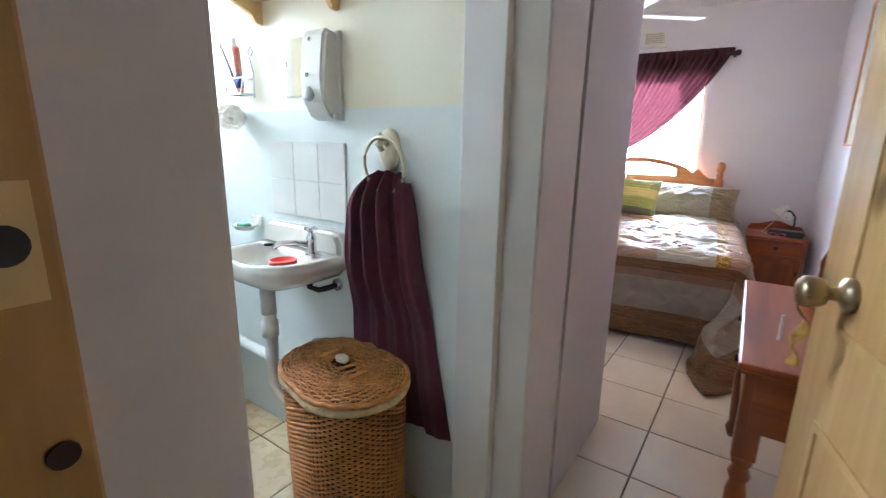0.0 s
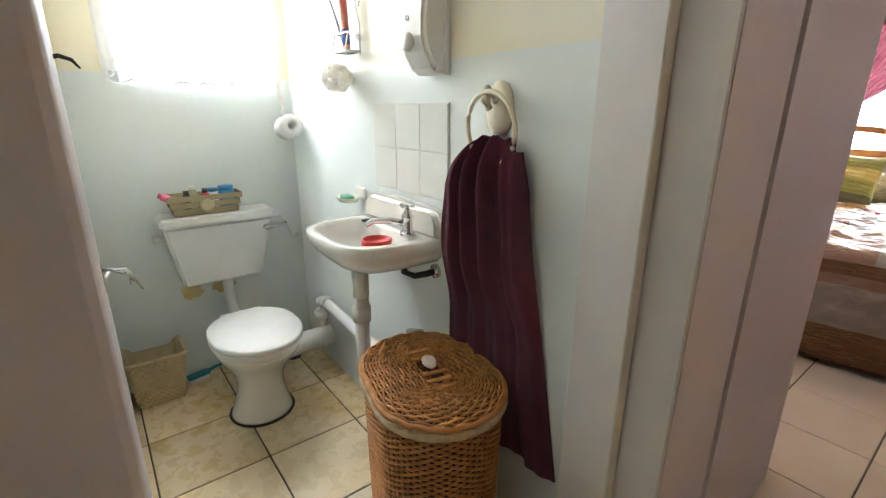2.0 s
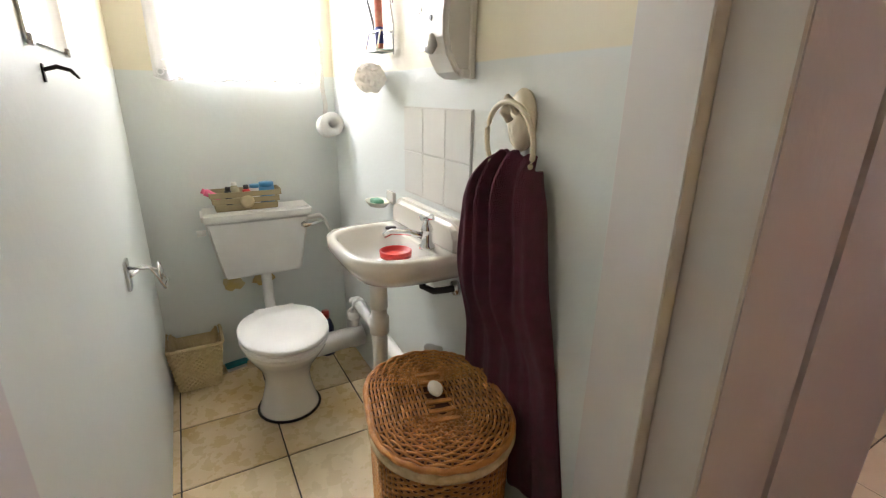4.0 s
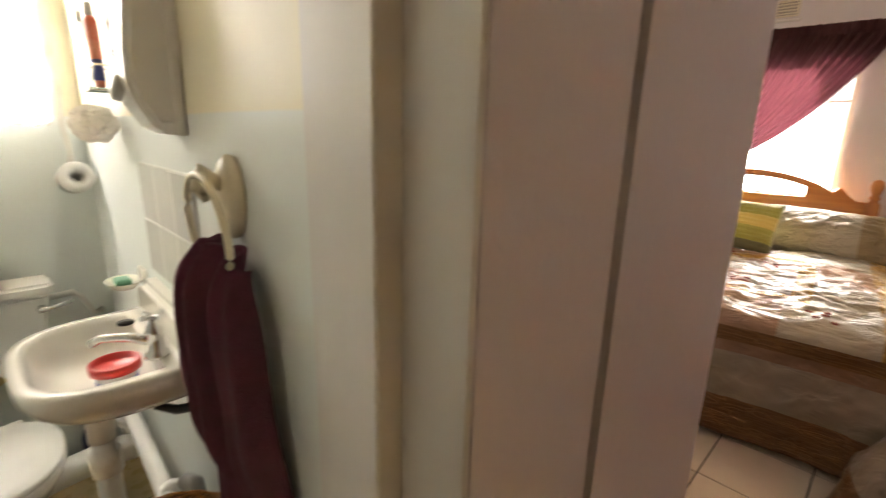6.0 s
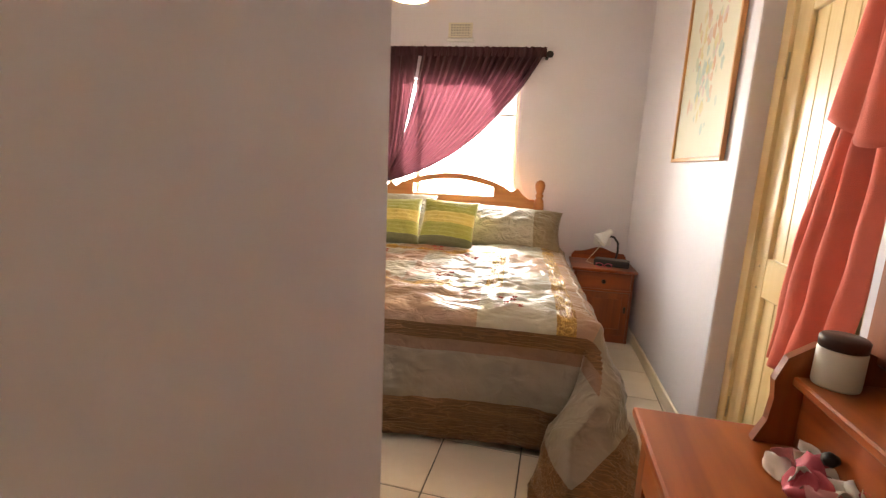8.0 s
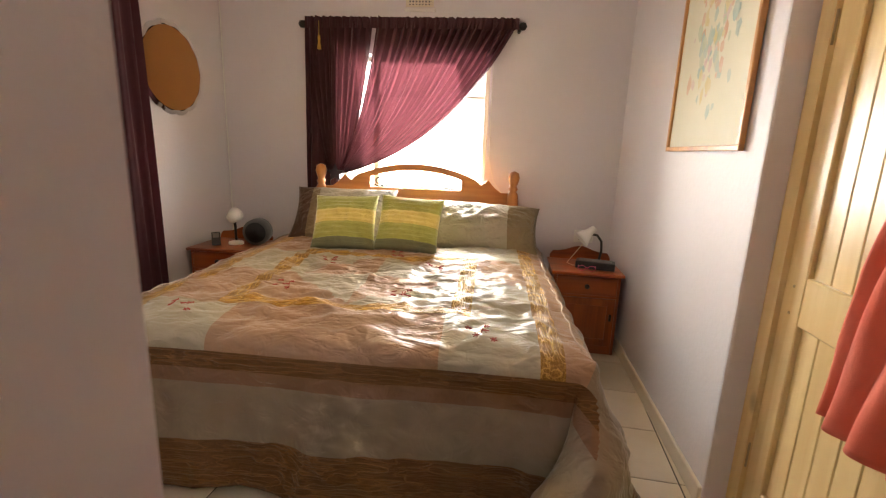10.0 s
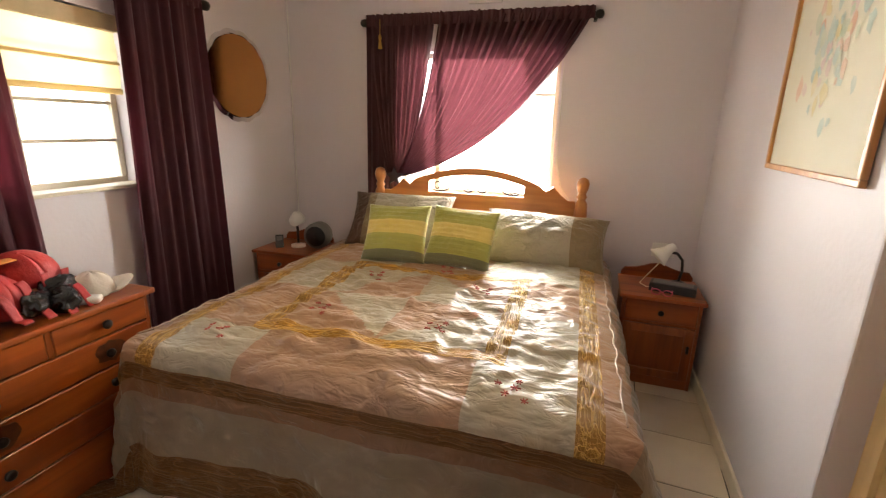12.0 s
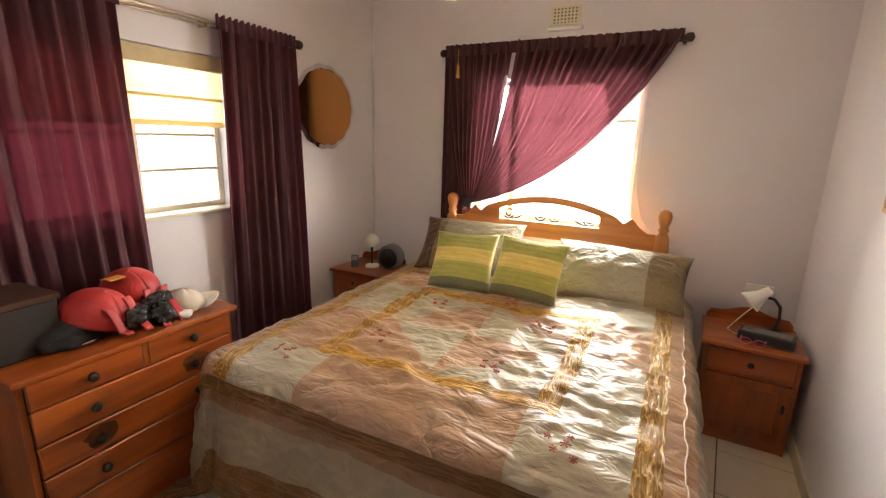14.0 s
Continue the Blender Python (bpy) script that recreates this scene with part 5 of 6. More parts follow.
def north_curtain():
    t = thing("curtain", pose(0, 6.0, 0), "sheer plum curtain drawn aside and tied over the headboard window", "curtain")
    tie = (-0.62, 1.10)

    def swag(a, b, straight, n, seed):
        def f(u, v):
            top = (a + (b - a) * u, 2.275)
            end = (tie[0] - 0.035 + 0.07 * u, tie[1] + 0.03 * u)
            k = straight + (1 - straight) * u
            c1 = (top[0] - (top[0] - end[0]) * 0.30, 1.50)
            c2 = (end[0] + (top[0] - end[0]) * 0.30, end[1] + 0.10 * k + 0.12 * (1 - k))
            x, z = curve(top, c1, c2, end, v)
            amp = 0.032 * (1 - 0.5 * v)
            return Vector((x, -0.005 + folds(u, v, n, amp, seed) - 0.03 * math.sin(v * math.pi), z))
        return f
    part("panel", sheet(150, 60, swag(-0.300, 0.76, 0.2, 17, 0.7), 0.0), M_CURTAIN, t, "sheer panel swept to one side", True)
    part("panel", sheet(70, 60, swag(-0.84, -0.335, 0.0, 9, 2.1), 0.0), M_CURTAIN, t, "sheer panel hanging beside it", True)
    part("panel_tail", sheet(40, 60, lambda u, v: Vector((-0.86 + 0.24 * u + 0.03 * v * (u - 0.5), folds(u, v, 5, 0.022, 4.0) + 0.015, 2.26 - 1.70 * v)), 0.0), M_CURTAIN, t, "side hem falling straight behind the bed", True)
    part("heading", sheet(220, 6, lambda u, v: Vector((-0.85 + 1.62 * u, -0.026 + 0.010 * math.sin(u * 2 * math.pi * 30) + 0.006 * math.sin(u * 330), 2.225 + 0.080 * v + 0.007 * noise.noise(Vector((u * 60, 0, 0))) * v + 0.007 * noise.noise(Vector((u * 130, 3, 0))) * v)), 0.0), M_CURTAIN, t, "gathered heading on the rod", True)
    star = []
    for k in range(10):
        a = math.pi / 2 + k * math.pi / 5
        r = 0.075 if k % 2 == 0 else 0.034
        star.append((tie[0] + r * math.cos(a), tie[1] + 0.035 + r * math.sin(a)))
    part("tieback", slab(star, -0.055, -0.040), mat("black_velvet", (0.02, 0.012, 0.02), 0.6), t, "dark star-shaped tieback")
    part("tassel", lathe([(0.002, 0), (0.003, -0.10), (0.010, -0.11), (0.012, -0.13), (0.008, -0.14), (0.016, -0.20), (0.0, -0.205)], 10, m=Matrix.Translation((-0.735, -0.04, 2.27))), mat("gold_thread", (0.60, 0.33, 0.05), 0.5, scale=60), t, "gold tassel", True)


north_curtain()
cr = thing("curtain_rod", pose(0, 6.0, 2.255), "dark wooden curtain rod with round ends over the headboard", "curtain rod")
part("rod", rod(bmesh.new(), (-0.86, 0, 0), (0.79, 0, 0), 0.012), M_DARKMETAL, cr, smooth=True)
for x in (-0.875, 0.80):
    part("finial", lathe([(0.014, -0.03), (0.026, -0.018), (0.028, 0.0), (0.026, 0.018), (0.0, 0.03)], 14, m=pose(x, 0, 0, 0, 90, 0)), M_DARKMETAL, cr, smooth=True)
for x in (-0.80, 0.775):
    part("bracket", boxes((x - 0.012, x + 0.012, 0.0, 0.07, -0.035, 0.018), bevel=0.004), M_DARKMETAL, cr)

def side_curtain(y0, y1, b0, b1, n, seed, label):
    t = thing("curtain", pose(-1.52, 0, 0), label, "curtain", "curtains of the side window")
    part("panel", sheet(int(n * 12), 60, lambda u, v: Vector((folds(u, v, n, 0.024, seed), y0 + (y1 - y0) * u + ((b0 - y0) * (1 - u) + (b1 - y1) * u) * v ** 1.2, 2.20 - 2.14 * v)), 0.0), M_DRAPE, t, smooth=True)
    part("heading", sheet(int(n * 12), 5, lambda u, v: Vector((0.018 + 0.008 * math.sin(u * n * 2 * math.pi * 2), y0 - 0.01 + (y1 - y0 + 0.02) * u, 2.165 + 0.075 * v + 0.008 * v * math.sin(u * 90)))), M_DRAPE, t, "gathered heading", True)


side_curtain(4.50, 5.07, 4.44, 5.13, 7, 1.0, "plum curtain hanging beside the window, translucent at its edge")
side_curtain(3.05, 3.99, 3.12, 4.05, 10, 3.0, "plum curtain over the window, daylight glowing through")
cr = thing("curtain_rod", pose(-1.52, 0, 2.20), "pale metal curtain rod with dark ends over the window", "curtain rod")
M_SATINM = mat("satin_cream_metal", (0.50, 0.42, 0.30), 0.35, 0.7, scale=20)
part("rod", rod(bmesh.new(), (0, 2.95, 0), (0, 5.10, 0), 0.011), M_SATINM, cr, smooth=True)
part("inner_rail", rod(bmesh.new(), (-0.03, 3.0, -0.018), (-0.03, 5.05, -0.018), 0.007), M_SATINM, cr, smooth=True)
part("finial", lathe([(0.014, -0.03), (0.028, -0.018), (0.030, 0.0), (0.028, 0.018), (0.0, 0.03)], 14, m=pose(0, 5.12, 0, -90, 0, 0)), M_DARKMETAL, cr, smooth=True)
for y in (4.46, 5.05, 3.02):
    part("bracket", boxes((-0.08, 0.0, y - 0.01, y + 0.01, -0.03, 0.014), bevel=0.003), M_SATINM, cr)

bl = thing("roller_blind", pose(-1.645, 0, 0), "straw-coloured roman blind half down in the window", "blind")
part("fabric", sheet(30, 40, lambda u, v: Vector((0.004 * math.sin(v * 18), 3.47 + 1.13 * u, 2.02 - 0.36 * v)), 0.0), M_BLIND, bl, smooth=True)
part("bottom_bar", boxes((-0.008, 0.008, 3.47, 4.60, 1.645, 1.675), bevel=0.003), M_BLIND, bl)
part("valance", boxes((-0.01, 0.03, 3.46, 4.61, 1.955, 2.035), bevel=0.004), mat("blind_box", (0.60, 0.48, 0.28), 0.6, scale=20), bl)
for z in (1.80,):
    part("batten", boxes((0.004, 0.010, 3.47, 4.60, z - 0.008, z + 0.008)), M_BLIND, bl)
cord = thing("cable", pose(-1.575, 6.05, 0.4), "thin white cable clipped down the corner", "cable")
part("wire", tube([(0, 0, 0), (0.004, 0, 0.6), (0, 0, 1.2), (0.003, 0, 2.2)], 0.004, 6), M_PLASTIC, cord)
cord = thing("cable", pose(0.62, 6.06, 1.0), "thin white cable hanging beside the window", "cable")
part("wire", tube([(-0.02, 0, 1.0), (-0.015, 0, 0.3), (0.03, 0, 0.12), (0.10, 0, 0.02), (0.16, 0, -0.02)], 0.0035, 6), M_PLASTIC, cord)

def round_mirror():
    t = thing("wall_mirror", pose(-1.60, 5.45, 1.825, 0, 90, 0), "round bronze mirror with a scalloped silver edge", "mirror")
    n = 180
    bm = bmesh.new()
    def ring(r, z, s):
        return [bm.verts.new(((r + s * abs(math.sin(14 * math.pi * k / n * 2 / 2))) * math.cos(2 * math.pi * k / n), (r + s * abs(math.sin(14 * math.pi * k / n))) * 1.07 * math.sin(2 * math.pi * k / n), z)) for k in range(n)]
    rr = [ring(0.295, 0.004, 0.012), ring(0.298, 0.012, 0.012), ring(0.272, 0.017, 0.008)]
    for a, b in zip(rr, rr[1:]):
        for k in range(n):
            bm.faces.new((a[k], a[(k + 1) % n], b[(k + 1) % n], b[k]))
    bm.faces.new(rr[0][::-1])
    part("bevel", bm, M_MIRROR, t, "silvered scalloped edge")
    part("glass", lathe([(0.0, 0.0175), (0.273, 0.0175), (0.273, 0.019), (0.0, 0.0191)], 90, 1.0, 1.07), M_BRONZE_MIRROR, t, "bronze mirror glass")


round_mirror()

vent = thing("air_vent", pose(0.02, 6.07, 2.40), "cream air brick with small square holes high on the wall", "vent")
part("frame", boxes((-0.105, 0.105, -0.012, 0, 0, 0.012), (-0.105, 0.105, -0.012, 0, 0.108, 0.12), (-0.105, -0.093, -0.012, 0, 0.012, 0.108), (0.093, 0.105, -0.012, 0, 0.012, 0.108)), M_FRAME, vent)
part("backing", boxes((-0.093, 0.093, -0.003, -0.001, 0.012, 0.108)), M_GREY, vent)
for k in range(8):
    part("slat", boxes((-0.093 + 0.0245 * k, -0.083 + 0.0245 * k, -0.010, -0.003, 0.012, 0.108)), M_FRAME, vent)
for k in range(4):
    part("slat", boxes((-0.093, 0.093, -0.009, -0.004, 0.022 + 0.022 * k, 0.030 + 0.022 * k)), M_FRAME, vent)
part("ledge", boxes((-0.115, 0.125, -0.030, 0, -0.035, -0.012), bevel=0.004), M_WHITE, vent)


# ---------------------------------------------------------------- pillows and cushions
def cushion(name, m, w, h, d, materials, pick, label, cat, group="", rib=0.0, seed=0.0):
    """A stuffed cushion, standing in the xz plane, its lower edge at z = 0."""
    n = 36
    bm = bmesh.new()
    for side in (-1, 1):
        def f(u, v):
            a, b = 2 * u - 1, 2 * v - 1
            puffy = max(0.0, (1 - a * a) * (1 - b * b)) ** 0.5
            pin = 1 - 0.07 * (1 - b * b)
            pin2 = 1 - 0.06 * (1 - a * a)
            wr = 0.08 * noise.noise(Vector((u * 5, v * 5, seed + side))) + 0.05 * crease(Vector((u * 5, v * 4, seed)), 2.0) + 0.03 * noise.noise(Vector((u * 14, v * 12, seed)))
            y = side * (d / 2) * puffy * (1 + 2.2 * wr) + rib * math.sin(v * 75) * puffy
            return Vector((a * w / 2 * pin, y, h / 2 + b * h / 2 * pin2))
        g = [[bm.verts.new(f(i / n, j / n)) for j in range(n + 1)] for i in range(n + 1)]
        for i in range(n):
            for j in range(n):
                q = (g[i][j], g[i + 1][j], g[i + 1][j + 1], g[i][j + 1])
                face = bm.faces.new(q if side < 0 else q[::-1])
                face.material_index, face.smooth = pick((i + 0.5) / n, (j + 0.5) / n), True
    bmesh.ops.remove_doubles(bm, verts=bm.verts[:], dist=0.0008)
    me = bpy.data.meshes.new(name)
    bm.to_mesh(me)
    bm.free()
    for mm in materials:
        me.materials.append(mm)
    ob = new(name, me)
    ob.matrix_world = m
    return tagged(ob, label, cat, group)


cushion("pillow", pose(0.585, 5.40, 0.675, -45, 2, 0), 0.80, 0.42, 0.25, [M_PILLOW, M_UMBER, M_FLAP], lambda u, v: 2 if u > 0.72 else 0, "sage satin pillow with a bronze band leaning on the headboard", "pillow", "pillows on the bed", seed=1)
cushion("pillow", pose(-0.42, 5.46, 0.69, -38, 0, 4), 0.76, 0.44, 0.22, [M_PILLOW, M_UMBER, M_FLAP], lambda u, v: 1 if u < 0.18 else 2 if u < 0.26 else 0, "sage satin pillow behind the green cushions", "pillow", "pillows on the bed", seed=2)
M_LIME = mat("lime_pleated_silk", (0.37, 0.36, 0.065), 0.45, second=(0.28, 0.28, 0.045), scale=12, bump=0.5, bscale=60, stretch=(0.2, 1, 4), sheen=0.3)
M_YEL = mat("yellow_silk", (0.66, 0.53, 0.14), 0.42, second=(0.56, 0.44, 0.11), scale=12, bump=0.5, bscale=60, stretch=(0.2, 1, 4), sheen=0.3)
M_OLIVE = mat("olive_silk", (0.14, 0.14, 0.06), 0.45, scale=12, bump=0.5, bscale=60, stretch=(0.2, 1, 4), sheen=0.3)
band = lambda u, v: 2 if v < 0.18 else 0 if v < 0.44 else 1 if v < 0.70 else 0
cushion("cushion", pose(-0.285, 5.09, 0.705, -33, -2, 3), 0.42, 0.39, 0.15, [M_LIME, M_YEL, M_OLIVE], band, "pleated lime and yellow striped silk cushion", "cushion", "striped cushions", rib=0.0055, seed=3)
cushion("cushion", pose(0.110, 5.11, 0.705, -31, 2, -3), 0.42, 0.39, 0.15, [M_LIME, M_YEL, M_OLIVE], band, "pleated lime and yellow striped silk cushion", "cushion", "striped cushions", rib=0.0055, seed=4)


# ---------------------------------------------------------------- pine furniture
def wood_knob(name, x, y, z, parent, r=0.016):
    part(name, lathe([(0.008, 0), (0.008, 0.010), (r, 0.016), (r, 0.024), (r * 0.6, 0.030), (0, 0.031)], 14, m=pose(x, y, z, 90, 0, 0)), M_DARKMETAL, parent, "dark round knob", True)


def nightstand(m, label, hinge=1):
    """Base point: front left foot; the front looks to -y."""
    w, d, h = 0.44, 0.42, 0.58
    t = thing("nightstand", m, label, "nightstand", "nightstands")
    part("side", boxes((0, 0.018, 0.01, d, 0, h - 0.022)), M_PINE_Z, t)
    part("side", boxes((w - 0.018, w, 0.01, d, 0, h - 0.022)), M_PINE_Z, t)
    part("back", boxes((0.018, w - 0.018, d - 0.012, d, 0.04, h - 0.022)), M_PINE_Z, t)
    part("top", boxes((-0.018, w + 0.018, -0.018, d + 0.002, h - 0.022, h), bevel=0.006, seg=2), M_PINE, t)
    part("plinth", boxes((0.018, w - 0.018, 0.014, 0.032, 0, 0.06)), M_PINE, t)
    part("rail", boxes((0.018, w - 0.018, 0.012, 0.030, 0.405, 0.420)), M_PINE, t)
    dr = part("drawer", boxes((0.022, w - 0.022, 0.0, 0.018, 0.424, 0.552), bevel=0.003), M_PINE, t)
    wood_knob("knob", w / 2, 0.0, 0.488, dr)
    door = part("door", boxes((0.022, 0.072, 0.0, 0.018, 0.064, 0.402), (w - 0.072, w - 0.022, 0.0, 0.018, 0.064, 0.402), (0.072, w - 0.072, 0.0, 0.018, 0.064, 0.114), (0.072, w - 0.072, 0.0, 0.018, 0.352, 0.402), bevel=0.002), M_PINE_Z, t)
    part("door_panel", boxes((0.072, w - 0.072, 0.008, 0.014, 0.114, 0.352)), M_PINE_Z, door)
    part("handle", boxes((w - 0.056, w - 0.040, -0.014, 0.0, 0.25, 0.30), bevel=0.004), M_DARKMETAL, door, "dark drop handle")
    n = 20
    out = [(0.0, h)] + [(w * k / n, h + 0.055 + 0.045 * math.exp(-((k / n - 0.5) / 0.22) ** 2) - (0.03 if k in (0, n) else 0)) for k in range(n + 1)] + [(w, h)]
    part("gallery", slab(out, d - 0.018, d), M_PINE, t, "shaped back rail")
    return t


nightstand(pose(1.095, 5.40, 0, 0, 0, -2.3), "pine nightstand with a drawer and panelled door in the corner")
nightstand(pose(-1.55, 5.42, 0, 0, 0, 0), "pine nightstand half hidden behind the bed")

dl = thing("desk_lamp", pose(1.44, 5.66, 0.58, 0, 0, 10), "white clip lamp with a black flexible neck on the nightstand", "lamp")
part("base", lathe([(0.055, 0), (0.055, 0.02), (0.02, 0.035), (0.0, 0.036)], 20), M_BLACK, dl, smooth=True)
part("neck", tube([(0, 0, 0.03), (0.012, 0, 0.10), (0.005, 0, 0.17), (-0.035, -0.01, 0.215), (-0.085, -0.02, 0.225)], 0.009, 8), M_BLACK, dl, "black flexible neck", True)
part("shade", lathe([(0.020, 0.05), (0.026, 0.03), (0.030, 0.0), (0.052, -0.05), (0.066, -0.075), (0.062, -0.075), (0.028, -0.002)], 22, m=Matrix.Translation((-0.10, -0.02, 0.235)) @ pose(0, 0, 0, 0, 48, 0)), M_PLASTIC, dl, "white bell shade", True)
so = thing("wall_socket", pose(1.40, 6.07, 0.66), "white wall socket behind the lamp", "socket")
part("plate", boxes((-0.075, 0.075, -0.012, 0, 0, 0.10), bevel=0.004), M_PLASTIC, so)
for x in (-0.03, 0.0, 0.03):
    part("hole", rod(bmesh.new(), (x, -0.013, 0.055 - abs(x)), (x, -0.0115, 0.055 - abs(x)), 0.006, None, 10), M_BLACK, so)
cb = thing("lamp_cord", pose(1.22, 5.62, 0.583), "thin pale lamp cord lying on the nightstand", "cable")
part("wire", tube([(0.10, 0.05, 0.14), (0.04, 0.04, 0.06), (-0.01, 0.0, 0.006), (0.02, -0.06, 0.004), (0.10, -0.05, 0.004)], 0.003, 6), M_IVORY, cb, smooth=True)
bx = thing("clock_radio", pose(1.385, 5.52, 0.58, 0, 0, -14), "black plastic case on the nightstand", "radio")
part("case", boxes((-0.13, 0.13, -0.055, 0.055, 0.003, 0.055), bevel=0.010, seg=2), M_BLACK, bx)
part("top_panel", boxes((-0.11, 0.11, -0.04, 0.04, 0.055, 0.059), bevel=0.002), M_GREY, bx)
gl = thing("spectacles", pose(1.31, 5.425, 0.582, 0, 0, -12), "pink-framed spectacles at the nightstand's edge", "spectacles")
for x in (-0.032, 0.032):
    part("rim", tube([(x + 0.025 * math.cos(a), 0, 0.020 + 0.017 * math.sin(a)) for a in [2 * math.pi * k / 20 for k in range(20)]], 0.003, 6, closed=True), M_PINK, gl)
    part("temple", tube([(x * 1.75, 0, 0.028), (x * 1.75, 0.11, 0.020)], 0.003, 6), M_PINK, gl)
part("bridge", tube([(-0.008, 0, 0.024), (0.008, 0, 0.024)], 0.003, 6), M_PINK, gl)

l2 = thing("desk_lamp", pose(-1.30, 5.62, 0.58), "small white lamp with a round head on the nightstand", "lamp")
part("base", lathe([(0.055, 0), (0.055, 0.018), (0.015, 0.030), (0.0, 0.031)], 20), M_PLASTIC, l2, smooth=True)
part("neck", tube([(0, 0, 0.02), (0.0, 0, 0.14), (0.0, -0.01, 0.19)], 0.010, 8), M_BLACK, l2, "black neck", True)
part("shade", lathe([(0.022, 0.05), (0.040, 0.03), (0.052, -0.02), (0.056, -0.045), (0.050, -0.045), (0.036, 0.02), (0.0, 0.03)], 22, m=pose(0, -0.02, 0.215, -70, 0, 0) @ pose(0, 0, 0, 180, 0, 0)), M_PLASTIC, l2, "white round shade", True)
s2 = thing("speaker", pose(-1.14, 5.66, 0.58, 0, 0, 8), "grey round loudspeaker beside the bed", "speaker")
part("cabinet", lathe([(0.085, -0.05), (0.10, -0.04), (0.10, 0.05), (0.085, 0.06)], 30, m=pose(0, 0, 0.10, 90, 0, 0)), M_GREY, s2, smooth=True)
part("cone", lathe([(0.078, 0), (0.05, -0.02), (0.02, -0.025), (0.0, -0.01)], 26, m=pose(0, -0.0615, 0.10, 90, 0, 0)), M_BLACK, s2, "black speaker cone", True)
p2 = thing("telephone", pose(-1.40, 5.52, 0.58, -20, 0, 35), "small black handset in a stand on the nightstand", "telephone")
part("handset", boxes((-0.030, 0.030, -0.01, 0.015, 0.004, 0.105), bevel=0.006, seg=2), M_BLACK, p2)
part("screen", boxes((-0.022, 0.022, -0.012, -0.010, 0.06, 0.095)), M_GREY, p2)


def chest():
    """Chest of drawers; base point: front north foot, the front looks east."""
    w, d, h = 0.85, 0.46, 0.78
    t = thing("chest_of_drawers", pose(-1.065, 4.10, 0, 0, 0, 90) @ pose(-0.85, 0, 0), "orange pine chest of drawers with dark knobs and knots", "chest of drawers")
    part("side", boxes((0, 0.02, 0.012, d, 0, h - 0.025)), M_PINE_Z, t)
    part("side", boxes((w - 0.02, w, 0.012, d, 0, h - 0.025)), M_PINE_Z, t)
    part("back", boxes((0.02, w - 0.02, d - 0.012, d, 0.03, h - 0.025)), M_PINE_Z, t)
    part("top", boxes((-0.02, w + 0.02, -0.022, d + 0.002, h - 0.025, h), bevel=0.008, seg=2), M_PINE, t)
    part("plinth", boxes((0.02, w - 0.02, 0.0, 0.03, 0, 0.226), bevel=0.004), M_PINE, t)
    burnt = mat("dark_knot", (0.05, 0.016, 0.006), 0.4, second=(0.14, 0.035, 0.008), scale=40)
    rows = [(0.234, 0.364), (0.371, 0.496), (0.503, 0.636), (0.643, 0.750)]
    for k, (a, b) in enumerate(rows):
        cols = [(0.024, w - 0.024)] if k < 3 else [(0.024, w / 2 - 0.012), (w / 2 + 0.012, w - 0.024)]
        for x0, x1 in cols:
            dr = part("drawer", boxes((x0, x1, -0.004, 0.016, a, b), bevel=0.004), M_PINE, t)
            xs = [(x0 + x1) / 2] if k == 3 else [x0 + 0.19, x1 - 0.20]
            if k in (1, 2):
                kx, kz = (x0 + 0.20, x1 - 0.19)[k - 1], (a + b) / 2 + 0.004
                blot = [(kx + (0.060 + 0.020 * noise.noise(Vector((math.cos(q) * 2, math.sin(q) * 2, k)))) * math.cos(q), kz + (0.046 + 0.016 * noise.noise(Vector((math.cos(q) * 2, math.sin(q) * 2, k + 5)))) * math.sin(q)) for q in [2 * math.pi * i / 28 for i in range(28)]]
                part("knot", slab(blot, -0.0055, -0.003), burnt, dr, "dark knot in the pine")
            for x in xs:
                wood_knob("knob", x, -0.004, (a + b) / 2, dr, 0.019)
    part("divider", boxes((w / 2 - 0.010, w / 2 + 0.010, 0.0, 0.02, 0.640, 0.752)), M_PINE_Z, t)
    # dark sheet added behind the drawer fronts as the shade in their gaps
    part("gap_shade", boxes((0.022, w - 0.022, 0.017, 0.022, 0.226, 0.754)), mat("drawer_gap_shade", (0.03, 0.012, 0.006), 0.9), t)


chest()


def lump(name, m, size, seed, material, label, cat, amp=0.25, freq=9.0, sub=4):
    bm = bmesh.new()
    bmesh.ops.create_icosphere(bm, subdivisions=sub, radius=0.5)
    for v in bm.verts:
        n = v.co.normalized()
        k = 1 + amp * noise.noise(n * 1.6 + Vector((seed, 0, 0))) + 0.5 * amp * noise.noise(n * freq * 0.5 + Vector((0, seed, 0)))
        c = n * 0.5 * k
        c.z = max(c.z, -0.34)
        v.co = Vector((c.x * size[0], c.y * size[1], (c.z + 0.34) * size[2]))
    return bm


